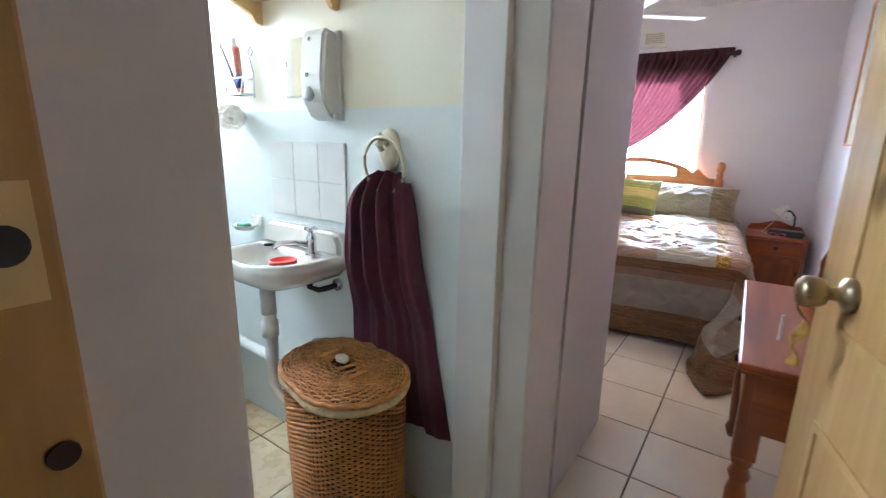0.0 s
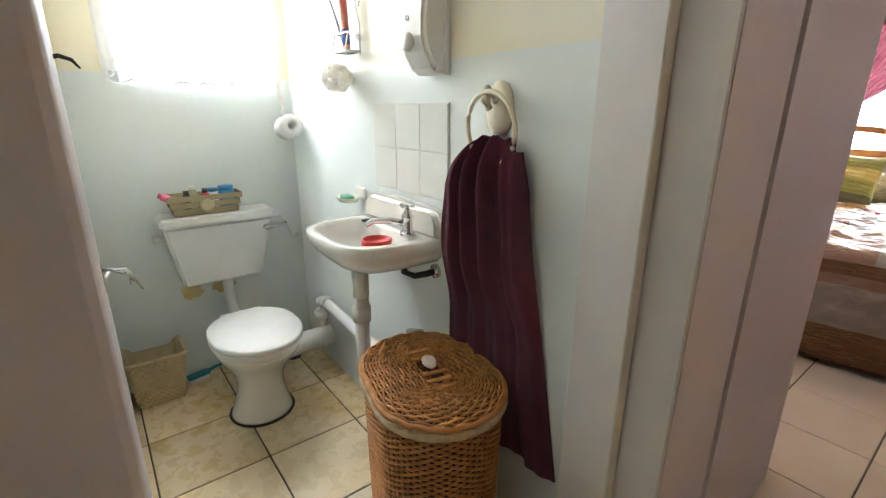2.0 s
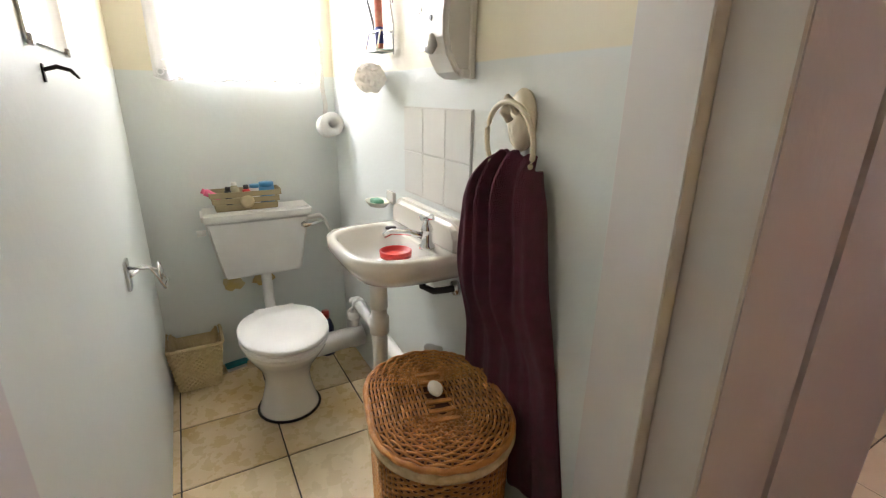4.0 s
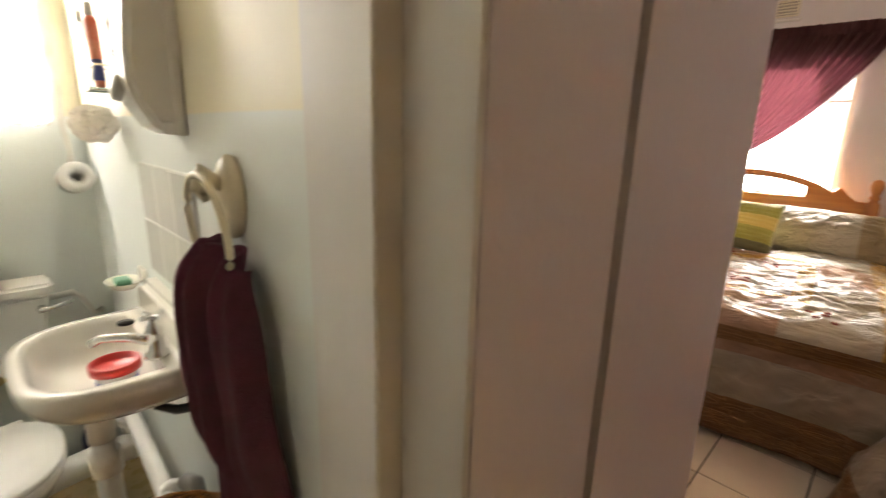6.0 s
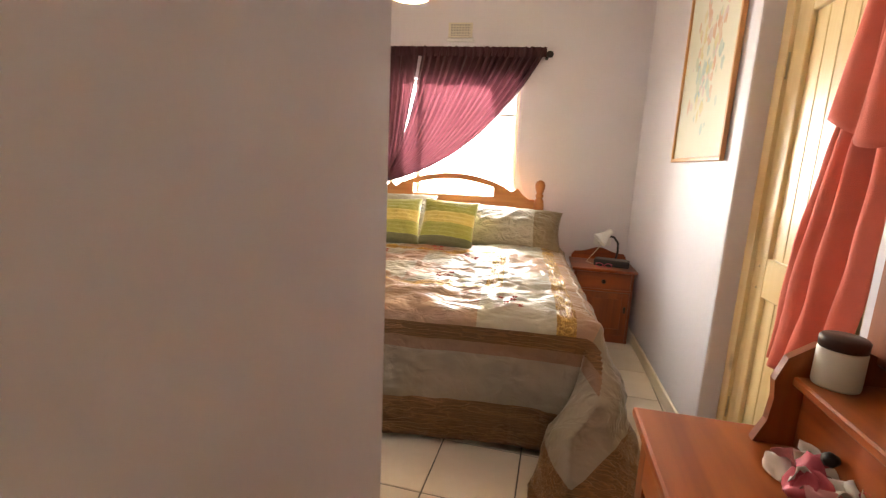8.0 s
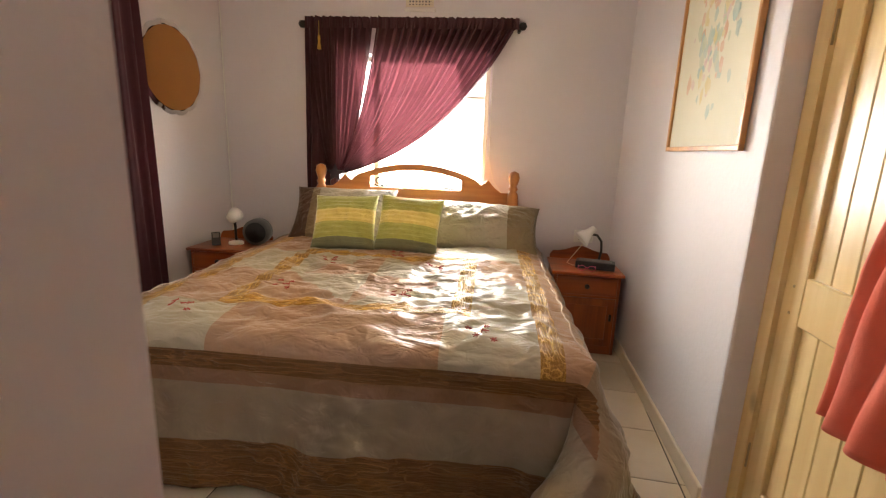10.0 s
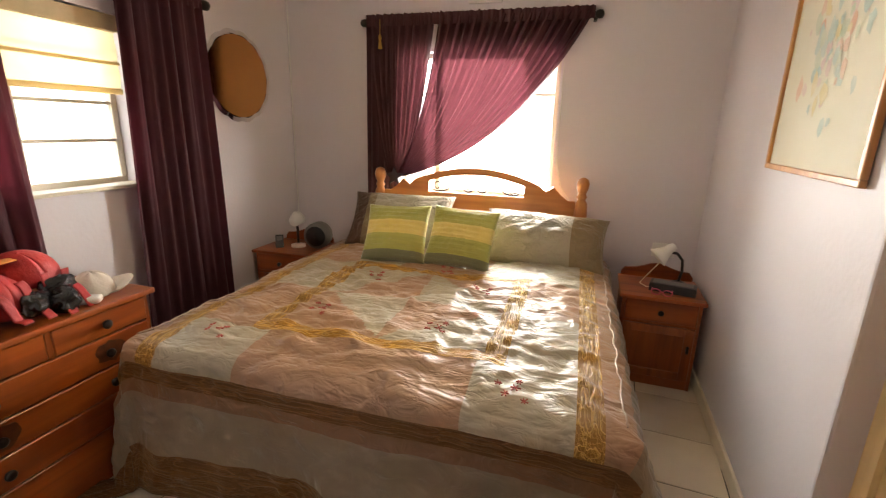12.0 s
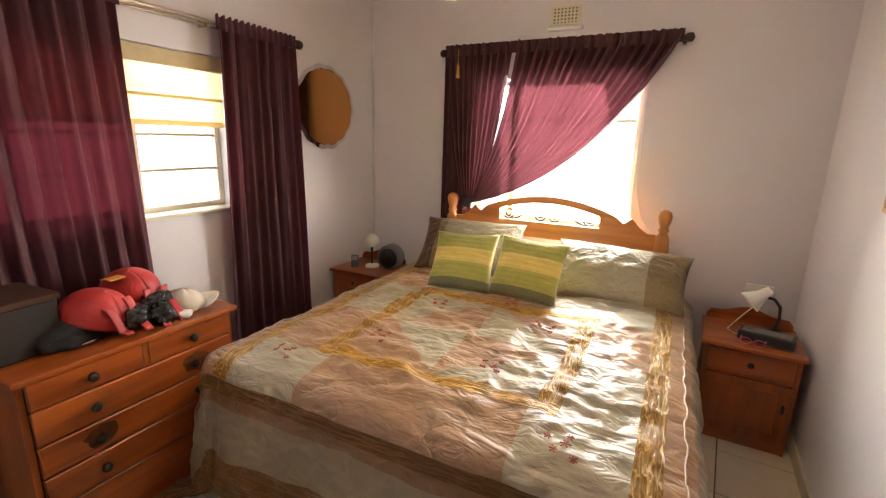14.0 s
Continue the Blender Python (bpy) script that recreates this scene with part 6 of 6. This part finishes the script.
def chest_clutter():
    z = 0.781
    dark = mat("black_cloth", (0.018, 0.016, 0.018), 0.8, scale=20, bump=0.4, bscale=90)
    whole("black_bag", lump("black_bag", None, (0.19, 0.27, 0.12), 3.0, dark, "", ""), dark, pose(-1.24, 3.50, z), "black cloth bag slumped on the chest of drawers", "bag", smooth=True)
    red = mat("red_padded_cloth", (0.40, 0.016, 0.014), 0.6, second=(0.30, 0.011, 0.011), scale=20, bump=0.3, bscale=90)
    t = thing("padded_garment", pose(-1.24, 3.67, z, 0, 0, 12) @ Matrix.Scale(1.2, 4), "red padded garment with glossy black lining on the chest", "garment")
    shiny = mat("black_glossy_satin", (0.014, 0.013, 0.014), 0.18, scale=20, bump=0.7, bscale=40)

    def cup(m, r):
        def f(u, v):
            a, b = 2 * math.pi * u, v * 1.57
            k = 1 + 0.05 * math.sin(a * 2) + 0.03 * noise.noise(Vector((math.cos(a), math.sin(a), v * 2)))
            return m @ Vector((r * k * math.cos(b) * math.cos(a), r * k * math.cos(b) * math.sin(a), 0.95 * r * math.sin(b)))
        return sheet(40, 18, f, 0.004)
    part("cup", cup(pose(-0.01, -0.06, 0.065, -8, 22, 0), 0.105), red, t, "smooth padded red cup", True)
    part("cup", cup(pose(-0.05, 0.11, 0.10, 10, 12, 0), 0.095), red, t, "smooth padded red cup", True)
    for k, (x, y, zz, l) in enumerate(((0.09, 0.0, 0.02, 0.10), (0.07, 0.11, 0.03, 0.12), (0.11, 0.08, 0.0, 0.09))):
        part("lining", lump("lining", None, (0.08, l, 0.09), 2.0 + k, shiny, "", "", 0.4, 12), shiny, t, "crumpled glossy black lining", True).location = (x, y, zz)
    for k in range(4):
        part("strap", sheet(5, 26, lambda u, v, k=k: Vector((0.05 + 0.10 * v + 0.015 * math.sin(v * 5 + k), -0.09 + 0.085 * k + (u - 0.5) * 0.028 + (0.03 - 0.02 * k) * v, 0.115 - 0.11 * v + 0.014 * math.sin(v * 8 + k))), 0.004), red, t, "red edging strap", True)
    part("strap", sheet(4, 26, lambda u, v: Vector((-0.10 + 0.16 * v, -0.13 - 0.05 * math.sin(v * 3) + (u - 0.5) * 0.02, 0.075 - 0.07 * v + 0.02 * math.sin(v * 7))), 0.003), mat("cream_elastic", (0.55, 0.42, 0.26), 0.7, scale=30), t, "cream elastic strap", True)
    part("label_tab", sheet(5, 5, lambda u, v: Vector((-0.05 + 0.05 * u, 0.0 + 0.06 * v, 0.175 + 0.004 * math.sin(u * 3))), 0.003), mat("orange_cloth", (0.75, 0.30, 0.06), 0.7, scale=30), t, "orange cloth tab")
    white = mat("white_canvas", (0.66, 0.60, 0.52), 0.8, second=(0.58, 0.52, 0.44), scale=20, bump=0.3, bscale=120)
    c = thing("cap", pose(-1.19, 3.95, z, 0, 0, 60), "white canvas cap with a strap lying on the chest", "cap")
    part("crown", sheet(36, 14, lambda u, v: Vector((0.085 * math.cos(2 * math.pi * u) * math.cos(v * 1.5), 0.075 * math.sin(2 * math.pi * u) * math.cos(v * 1.5), 0.012 + 0.095 * math.sin(v * 1.5) + 0.004 * math.sin(u * 37))), 0.003), white, c, smooth=True)
    part("brim", sheet(20, 8, lambda u, v: Vector(((0.08 + 0.07 * v) * math.cos(1.0 - 2.0 * u), (0.075 + 0.05 * v) * math.sin(1.0 - 2.0 * u), 0.012 + 0.03 * v + 0.02 * math.cos(2 - 4 * u) * v)), 0.004), white, c, smooth=True)
    part("strap", sheet(4, 24, lambda u, v: Vector((-0.06 - 0.10 * v, -0.06 - 0.03 * v + (u - 0.5) * 0.02, 0.06 + 0.05 * math.sin(v * 4) - 0.05 * v)), 0.003), white, c, smooth=True)
    whole("computer_mouse", boxes((-0.045, 0.045, -0.028, 0.028, 0, 0.03), bevel=0.014, seg=3), M_PLASTIC, pose(-1.12, 3.88, z, 0, 0, 40), "small white rounded plastic piece on the chest", "mouse", smooth=True)
    bxw = thing("wooden_box", pose(-1.34, 3.33, z, 0, 0, 4), "dark wooden box with a pale lid on the chest", "box")
    part("body", boxes((-0.13, 0.13, -0.13, 0.13, 0, 0.20), bevel=0.006), wood("dark_box", (0.014, 0.008, 0.005), (0.008, 0.004, 0.003), 0.85, "y", False, 0.0), bxw)
    part("lid", boxes((-0.14, 0.14, -0.14, 0.14, 0.20, 0.225), bevel=0.008, seg=2), mat("worn_lid", (0.045, 0.018, 0.010), 0.75, scale=14, spec=0.2), bxw)


chest_clutter()


def dressing_table():
    """Dressing table; base point: its north-west corner on the floor, long side to the south."""
    t = thing("dressing_table", pose(0.928, 2.925, 0, 0, 0, -3.5), "orange pine dressing table with turned legs and a small mirror gallery", "dressing table")
    L, D, h = 1.0, 0.56, 0.77
    part("top", boxes((0, D, -L, 0, h - 0.024, h), bevel=0.008, seg=2), M_PINE_Y, t)
    part("top_moulding", boxes((0.008, D, -L + 0.008, -0.008, h - 0.036, h - 0.024), bevel=0.004), M_PINE_Y, t)
    part("apron", boxes((0.03, 0.05, -L + 0.05, -0.05, h - 0.16, h - 0.036)), M_PINE_Y, t)
    part("apron", boxes((D - 0.03, D - 0.01, -L + 0.05, -0.05, h - 0.16, h - 0.036)), M_PINE_Y, t)
    for y in (-0.045, -L + 0.025):
        part("apron", boxes((0.05, D - 0.03, y, y + 0.02, h - 0.22, h - 0.036)), M_PINE, t)
    prof = [(0.016, 0.0), (0.026, 0.03), (0.030, 0.05), (0.018, 0.08), (0.022, 0.12), (0.027, 0.22), (0.030, 0.32), (0.022, 0.36), (0.032, 0.385), (0.022, 0.41), (0.030, 0.43), (0.026, 0.45)]
    for x in (0.055, D - 0.045):
        for y in (-0.06, -L + 0.06):
            leg = part("leg", lathe(prof, 16, m=Matrix.Translation((x, y, 0))), M_PINE_Z, t, "turned pine leg", True)
            part("leg_block", boxes((x - 0.032, x + 0.032, y - 0.032, y + 0.032, 0.45, h - 0.036), bevel=0.004), M_PINE_Z, leg)
    for x0, x1 in ((-L / 2 - 0.42, -L / 2 - 0.02), (-L / 2 + 0.02, -L / 2 + 0.42)):
        dr = part("drawer", boxes((0.022, 0.034, x0, x1, h - 0.15, h - 0.045), bevel=0.003), M_PINE_Y, t)
        part("knob", lathe([(0.008, 0), (0.015, 0.014), (0.012, 0.024), (0, 0.026)], 12, m=pose(0.022, (x0 + x1) / 2, h - 0.10, 0, -90, 0)), M_DARKMETAL, dr, smooth=True)
    # gallery: two scrolled ends, a shelf over small drawers, and a swing mirror
    def scrolled():
        pts = [(0.225, h), (0.245, h + 0.05), (0.250, h + 0.10), (0.245, h + 0.14), (0.262, h + 0.19), (0.31, h + 0.225), (0.37, h + 0.23), (0.42, h + 0.21), (0.46, h + 0.195), (D, h + 0.19), (D, h)]
        return pts
    for y in (-0.075, -L + 0.055):
        part("gallery_end", slab(scrolled(), y, y + 0.02), M_PINE_Z, t, "scrolled gallery end")
    part("gallery_shelf", boxes((0.275, D, -L + 0.075, -0.075, h + 0.135, h + 0.155), bevel=0.004), M_PINE_Y, t)
    for k in range(3):
        y0 = -L + 0.08 + k * (L - 0.155) / 3
        y1 = y0 + (L - 0.155) / 3 - 0.006
        dr = part("small_drawer", boxes((0.295, 0.312, y0, y1, h + 0.008, h + 0.130), bevel=0.003), M_PINE_Y, t)
        part("knob", lathe([(0.007, 0), (0.014, 0.012), (0.011, 0.022), (0, 0.024)], 12, m=pose(0.295, (y0 + y1) / 2, h + 0.065, 0, -90, 0)), M_DARKMETAL, dr, smooth=True)
    part("gallery_back", boxes((D - 0.015, D, -L + 0.055, -0.055, h, h + 0.19)), M_PINE_Y, t)
    a, b = -L + 0.03, -0.03
    mf = part("mirror_frame", boxes((0.41, 0.45, a, a + 0.07, h + 0.195, h + 0.80), (0.41, 0.45, b - 0.07, b, h + 0.195, h + 0.80), (0.41, 0.45, a + 0.07, b - 0.07, h + 0.73, h + 0.80), (0.41, 0.45, a + 0.07, b - 0.07, h + 0.195, h + 0.265), bevel=0.006), M_PINE_Z, t, "pine mirror frame")
    part("mirror_glass", boxes((0.428, 0.434, a + 0.07, b - 0.07, h + 0.265, h + 0.73)), M_MIRROR, mf, "mirror glass")
    for y in (-0.18, -L + 0.14):
        part("mirror_support", boxes((0.415, 0.445, y, y + 0.04, h + 0.155, h + 0.20)), M_PINE_Z, t)


dressing_table()
jar = thing("cream_jar", pose(0.928, 2.925, 0, 0, 0, -3.5) @ pose(0.335, -0.10, 0.926) @ Matrix.Scale(0.85, 4), "white cosmetic jar with a dark brown lid on the gallery shelf", "jar")
part("body", lathe([(0.044, 0), (0.046, 0.006), (0.046, 0.085), (0.042, 0.09)], 28), mat("cream_jar_plastic", (0.72, 0.66, 0.52), 0.4, scale=8), jar, smooth=True)
part("lid", lathe([(0.045, 0.09), (0.046, 0.112), (0.042, 0.117), (0, 0.118)], 28), mat("dark_brown_lid", (0.05, 0.02, 0.012), 0.4), jar, "dark brown lid", True)


def posy():
    t = thing("fabric_flowers", pose(1.165, 2.70, 0.772), "pink and white fabric flowers lying on the dressing table", "flowers")
    pinks = [mat("pink_petal", (0.60, 0.10, 0.13), 0.7), mat("pale_petal", (0.80, 0.74, 0.66), 0.7), mat("rose_petal", (0.68, 0.28, 0.27), 0.7)]
    rnd = random.Random(5)
    for k in range(26):
        c = Vector((rnd.uniform(-0.05, 0.09), rnd.uniform(-0.10, 0.05), rnd.uniform(0.012, 0.045)))
        q = Euler((rnd.uniform(-1, 1), rnd.uniform(-1, 1), rnd.uniform(0, 6)))
        r = rnd.uniform(0.018, 0.030)
        bm = sheet(6, 6, lambda u, v: c + q.to_matrix() @ Vector(((u - 0.5) * 2 * r * math.sin(math.pi * (0.15 + 0.7 * v)), (v - 0.5) * 2 * r, 0.012 * math.sin(u * math.pi) - 0.008 * math.sin(v * 3) + 0.005 * math.sin(u * 9 + k) * math.sin(v * 7))), 0.001)
        for vv in bm.verts:
            vv.co.z = max(vv.co.z, 0.002)
        part("petal", bm, pinks[(0, 1, 2, 1)[k % 4]], t, smooth=True)


posy()

# ---------------------------------------------------------------- east wall: picture, door, gown
def picture():
    t = thing("framed_picture", EAST @ pose(0, 0, 1.385), "large framed watercolour of flowers in a thin pine frame", "picture")
    y0, y1, h, f = 0.135, 0.93, 0.97, 0.022
    part("frame", boxes((-0.026, -0.004, y0, y1, 0, f), (-0.026, -0.004, y0, y1, h - f, h), (-0.026, -0.004, y0, y0 + f, f, h - f), (-0.026, -0.004, y1 - f, y1, f, h - f), bevel=0.003), wood("honey_frame", (0.60, 0.28, 0.08), (0.42, 0.17, 0.045), 0.35, "z", False), t)
    part("mount", boxes((-0.014, -0.006, y0 + f, y1 - f, f, h - f)), mat("cream_mount", (0.66, 0.62, 0.48), 0.7, second=(0.60, 0.57, 0.42), scale=2, coat=0.6), t, "cream mount behind glass")
    wc = [(0.52, 0.25, 0.14), (0.24, 0.36, 0.34), (0.55, 0.44, 0.18), (0.34, 0.40, 0.26), (0.50, 0.34, 0.32)]
    ms = [mat("watercolour", tuple(0.9 * a + 0.1 * b for a, b in zip(c, (0.66, 0.62, 0.48))), 0.7, second=tuple(0.4 * a + 0.6 * b for a, b in zip(c, (0.66, 0.62, 0.48))), scale=14, amount=0.4, coat=0.6) for c in wc]
    rnd = random.Random(11)
    for k in range(110):
        a, b = rnd.gauss(0.5, 0.13), rnd.gauss(0.55, 0.20)
        if not (0.2 < a < 0.8 and 0.15 < b < 0.9):
            continue
        cy, cz = y0 + a * (y1 - y0), b * h
        n = 9
        r = rnd.uniform(0.012, 0.038)
        pts = [(cy + r * rnd.uniform(0.5, 1.1) * math.cos(2 * math.pi * i / n), cz + r * rnd.uniform(0.6, 1.6) * math.sin(2 * math.pi * i / n)) for i in range(n)]
        d = -0.0146 - 0.00003 * k
        part("brush_mark", slab(pts, d - 0.0001, d, plane="yz"), ms[rnd.choice((1, 3, 3, 1, 0, 2, 4)) if b < 0.6 else rnd.choice((0, 2, 4, 0, 3))], t)


picture()


def plank_door():
    ob = new("door_2")
    ob.matrix_world = EAST @ pose(0.10, -0.07, 0)
    tagged(ob, "closed pale pine plank door with framed panels", "door", kind="structure")
    w, h = 0.79, 2.04
    st = 0.10
    rails = [(0.02, 0.22), (0.84, 1.00), (1.92, 2.04)]
    part("stile", boxes((0.0, 0.04, -st, 0, 0.01, h), bevel=0.004), M_STRAW, ob)
    part("stile", boxes((0.0, 0.04, -w, -w + st, 0.01, h), bevel=0.004), M_STRAW, ob)
    for a, b in rails:
        part("rail", boxes((0.0, 0.04, -w + st, -st, a, b), bevel=0.004), M_STRAW, ob)
    n = 7
    for k in range(n):
        y0 = -w + st + (w - 2 * st) * k / n
        part("plank", boxes((0.016, 0.032, y0 + 0.0015, y0 + (w - 2 * st) / n - 0.0015, 0.22, 1.92), bevel=0.003), M_STRAW, ob)
    for z in (0.30, 1.75):
        part("hinge", rod(bmesh.new(), (-0.006, 0.006, z - 0.05), (-0.006, 0.006, z + 0.05), 0.006, None, 10), M_BRASS, ob, smooth=True)
    for z in (0.87, 0.96, 0.10, 1.98):
        part("peg", rod(bmesh.new(), (-0.002, -0.05, z), (0.004, -0.05, z), 0.005, None, 10), M_BRASS, ob)
    fixed("door_frame_4", boxes((0.085, 0.18, -0.068, -0.0, 0, 2.10), (0.085, 0.18, -0.90, -0.865, 0, 2.10), (0.085, 0.18, -0.865, -0.068, 2.045, 2.10)), M_STRAW, EAST, "pine frame round the plank door", "door frame")
    fixed("backdrop", boxes((0.20, 0.22, -0.90, 0.0, 0, 2.10)), M_CREAM, EAST, "plain closing panel behind the door", "wall")


plank_door()


def gown():
    coral = cloth("coral_cotton", (0.72, 0.16, 0.10), (0.60, 0.12, 0.075), 0.15, 0.85)
    t = thing("dressing_gown", EAST @ pose(0.09, -0.735, 0), "coral pink dressing gown hanging on the plank door", "gown")
    def f(u, v):
        w = 0.10 + 0.18 * min(1, v * 1.5) - 0.02 * v
        z = 1.93 - 1.25 * v
        x = -0.03 - 0.035 * abs(math.sin(u * math.pi * 3.2 + 0.6 * math.sin(v * 3))) - 0.03 * math.sin(u * math.pi) - 0.012 * noise.noise(Vector((u * 5, v * 6, 0)))
        return Vector((x, (u - 0.42) * w * 1.35 - 0.06 + 0.17 * v, z))
    part("body", sheet(60, 60, f, 0.004), coral, t, smooth=True)
    part("cape", sheet(50, 24, lambda u, v: Vector((-0.075 - 0.03 * abs(math.sin(u * math.pi * 2.3 + 1)) - 0.02 * v, (u - 0.45) * (0.15 + 0.17 * v) - 0.085, 1.95 - 0.50 * v - 0.05 * math.sin(u * 4))), 0.005), coral, t, "sleeve folded over", True)
    part("hook", tube([(0.0, 0, 1.98), (-0.04, 0, 1.97), (-0.05, 0, 1.99)], 0.006, 8), M_BRASS, t, smooth=True)


gown()

# ---------------------------------------------------------------- ceiling fan with a lamp
def fan():
    t = thing("ceiling_fan", pose(0.0, 4.32, 2.71), "white ceiling fan at rest with a lit glass lamp", "ceiling fan")
    part("canopy", lathe([(0.06, 0), (0.06, -0.02), (0.025, -0.06), (0.0, -0.061)], 20), M_PLASTIC, t, smooth=True)
    part("downrod", rod(bmesh.new(), (0, 0, -0.05), (0, 0, -0.36), 0.012), M_PLASTIC, t, smooth=True)
    part("motor", lathe([(0.03, -0.360), (0.085, -0.370), (0.095, -0.405), (0.085, -0.440), (0.05, -0.460), (0.0, -0.460)], 26), M_PLASTIC, t, smooth=True)
    for k in range(4):
        m = pose(0, 0, 0, 0, 0, 35 + 90 * k)
        bm = boxes((0.09, 0.62, -0.065, 0.065, -0.412, -0.406), bevel=0.002)
        for v in bm.verts:
            if v.co.x > 0.5:
                v.co.y *= 1.1
            v.co.z += 0.10 * v.co.y
            v.co = m @ v.co
        part("blade", bm, M_WHITE, t, "white fan blade")
    part("shade", lathe([(0.035, -0.460), (0.05, -0.480), (0.085, -0.530), (0.10, -0.570), (0.096, -0.570), (0.08, -0.532), (0.046, -0.482)], 26), mat("opal_glass", (0.85, 0.70, 0.45), 0.3, glow=(1.0, 0.72, 0.38, 2.0)), t, "warm lit opal glass shade", True)
    part("bulb", lathe([(0.0, -0.565), (0.025, -0.555), (0.032, -0.530), (0.02, -0.490), (0.012, -0.470)], 16), mat("lit_bulb", (1, 0.9, 0.7), 0.4, glow=(1.0, 0.80, 0.50, 12.0)), t, "lit bulb", True)
    lamp = new("fan_lamp", bpy.data.lights.new("fan_lamp", "POINT"))
    lamp.data.energy, lamp.data.color, lamp.data.shadow_soft_size = 8, (1.0, 0.74, 0.45), 0.05
    lamp.location = (0.0, 4.32, 2.08)


fan()


# a stain where the cistern drips, and a brush on the floor
drip = thing("wall_stain", at(-1.7925, 1.24, 0.46), "yellow-brown damp stain on the wall below the cistern", "stain")
rnd = random.Random(8)
rust = mat("damp_stain", (0.58, 0.40, 0.11), 0.7, second=(0.60, 0.54, 0.34), scale=16, amount=0.5)
for y, w, h in ((-0.07, 0.055, 0.045), (0.08, 0.065, 0.035)):
    pts = [(y + w * rnd.uniform(0.75, 1.15) * math.cos(a), h * rnd.uniform(0.7, 1.2) * math.sin(a)) for a in [2 * math.pi * q / 22 for q in range(22)]]
    part("patch", slab(pts, 0.0, 0.0035, plane="yz"), rust, drip)
br = thing("scrubbing_brush", at(-1.735, 1.15, 0.0, 12), "small teal scrubbing brush on the floor behind the toilet", "brush")
teal = mat("teal_plastic", (0.02, 0.26, 0.30), 0.4, scale=12)
part("head", boxes((-0.022, 0.022, -0.075, 0.03, 0.018, 0.036), bevel=0.006, seg=2), teal, br)
part("bristles", boxes((-0.018, 0.018, -0.07, 0.025, 0.0, 0.018)), mat("white_bristle", (0.70, 0.70, 0.66), 0.9, bump=0.8, bscale=300), br, "white bristles")
part("handle", tube([(0, 0.025, 0.028), (0, 0.07, 0.036), (0, 0.12, 0.034)], [0.010, 0.008, 0.010], 8), teal, br, smooth=True)

# ---------------------------------------------------------------- floor tiles
TP = (0.372, 0.380)


def floor_tiles():
    g = 0.003
    bm = boxes((g, TP[0] - g, g, TP[1] - g, -0.006, 0.0), bevel=0.0022)
    me = finish(bm, "tile", M_TILE)
    # second copy of the tile, in the browner bathroom tone
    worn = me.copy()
    worn.materials[0] = M_TILE_BATH
    for i in range(-3, 8):
        for j in range(-3, 13):
            x, y = -0.958 + i * TP[0], 1.622 + j * TP[1]
            p = BATH @ Vector((x + TP[0] / 2, y + TP[1] / 2, 0))
            inside = (-1.85 < p.x < 1.8 and 2.45 < p.y < 6.2) or (-2.0 < p.x < 1.8 and 0.3 < p.y < 2.45)
            if not inside:
                continue
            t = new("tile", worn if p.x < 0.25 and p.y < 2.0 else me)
            t.parent = floor
            t.matrix_world = BATH @ Matrix.Translation((x, y, 0))


floor_tiles()
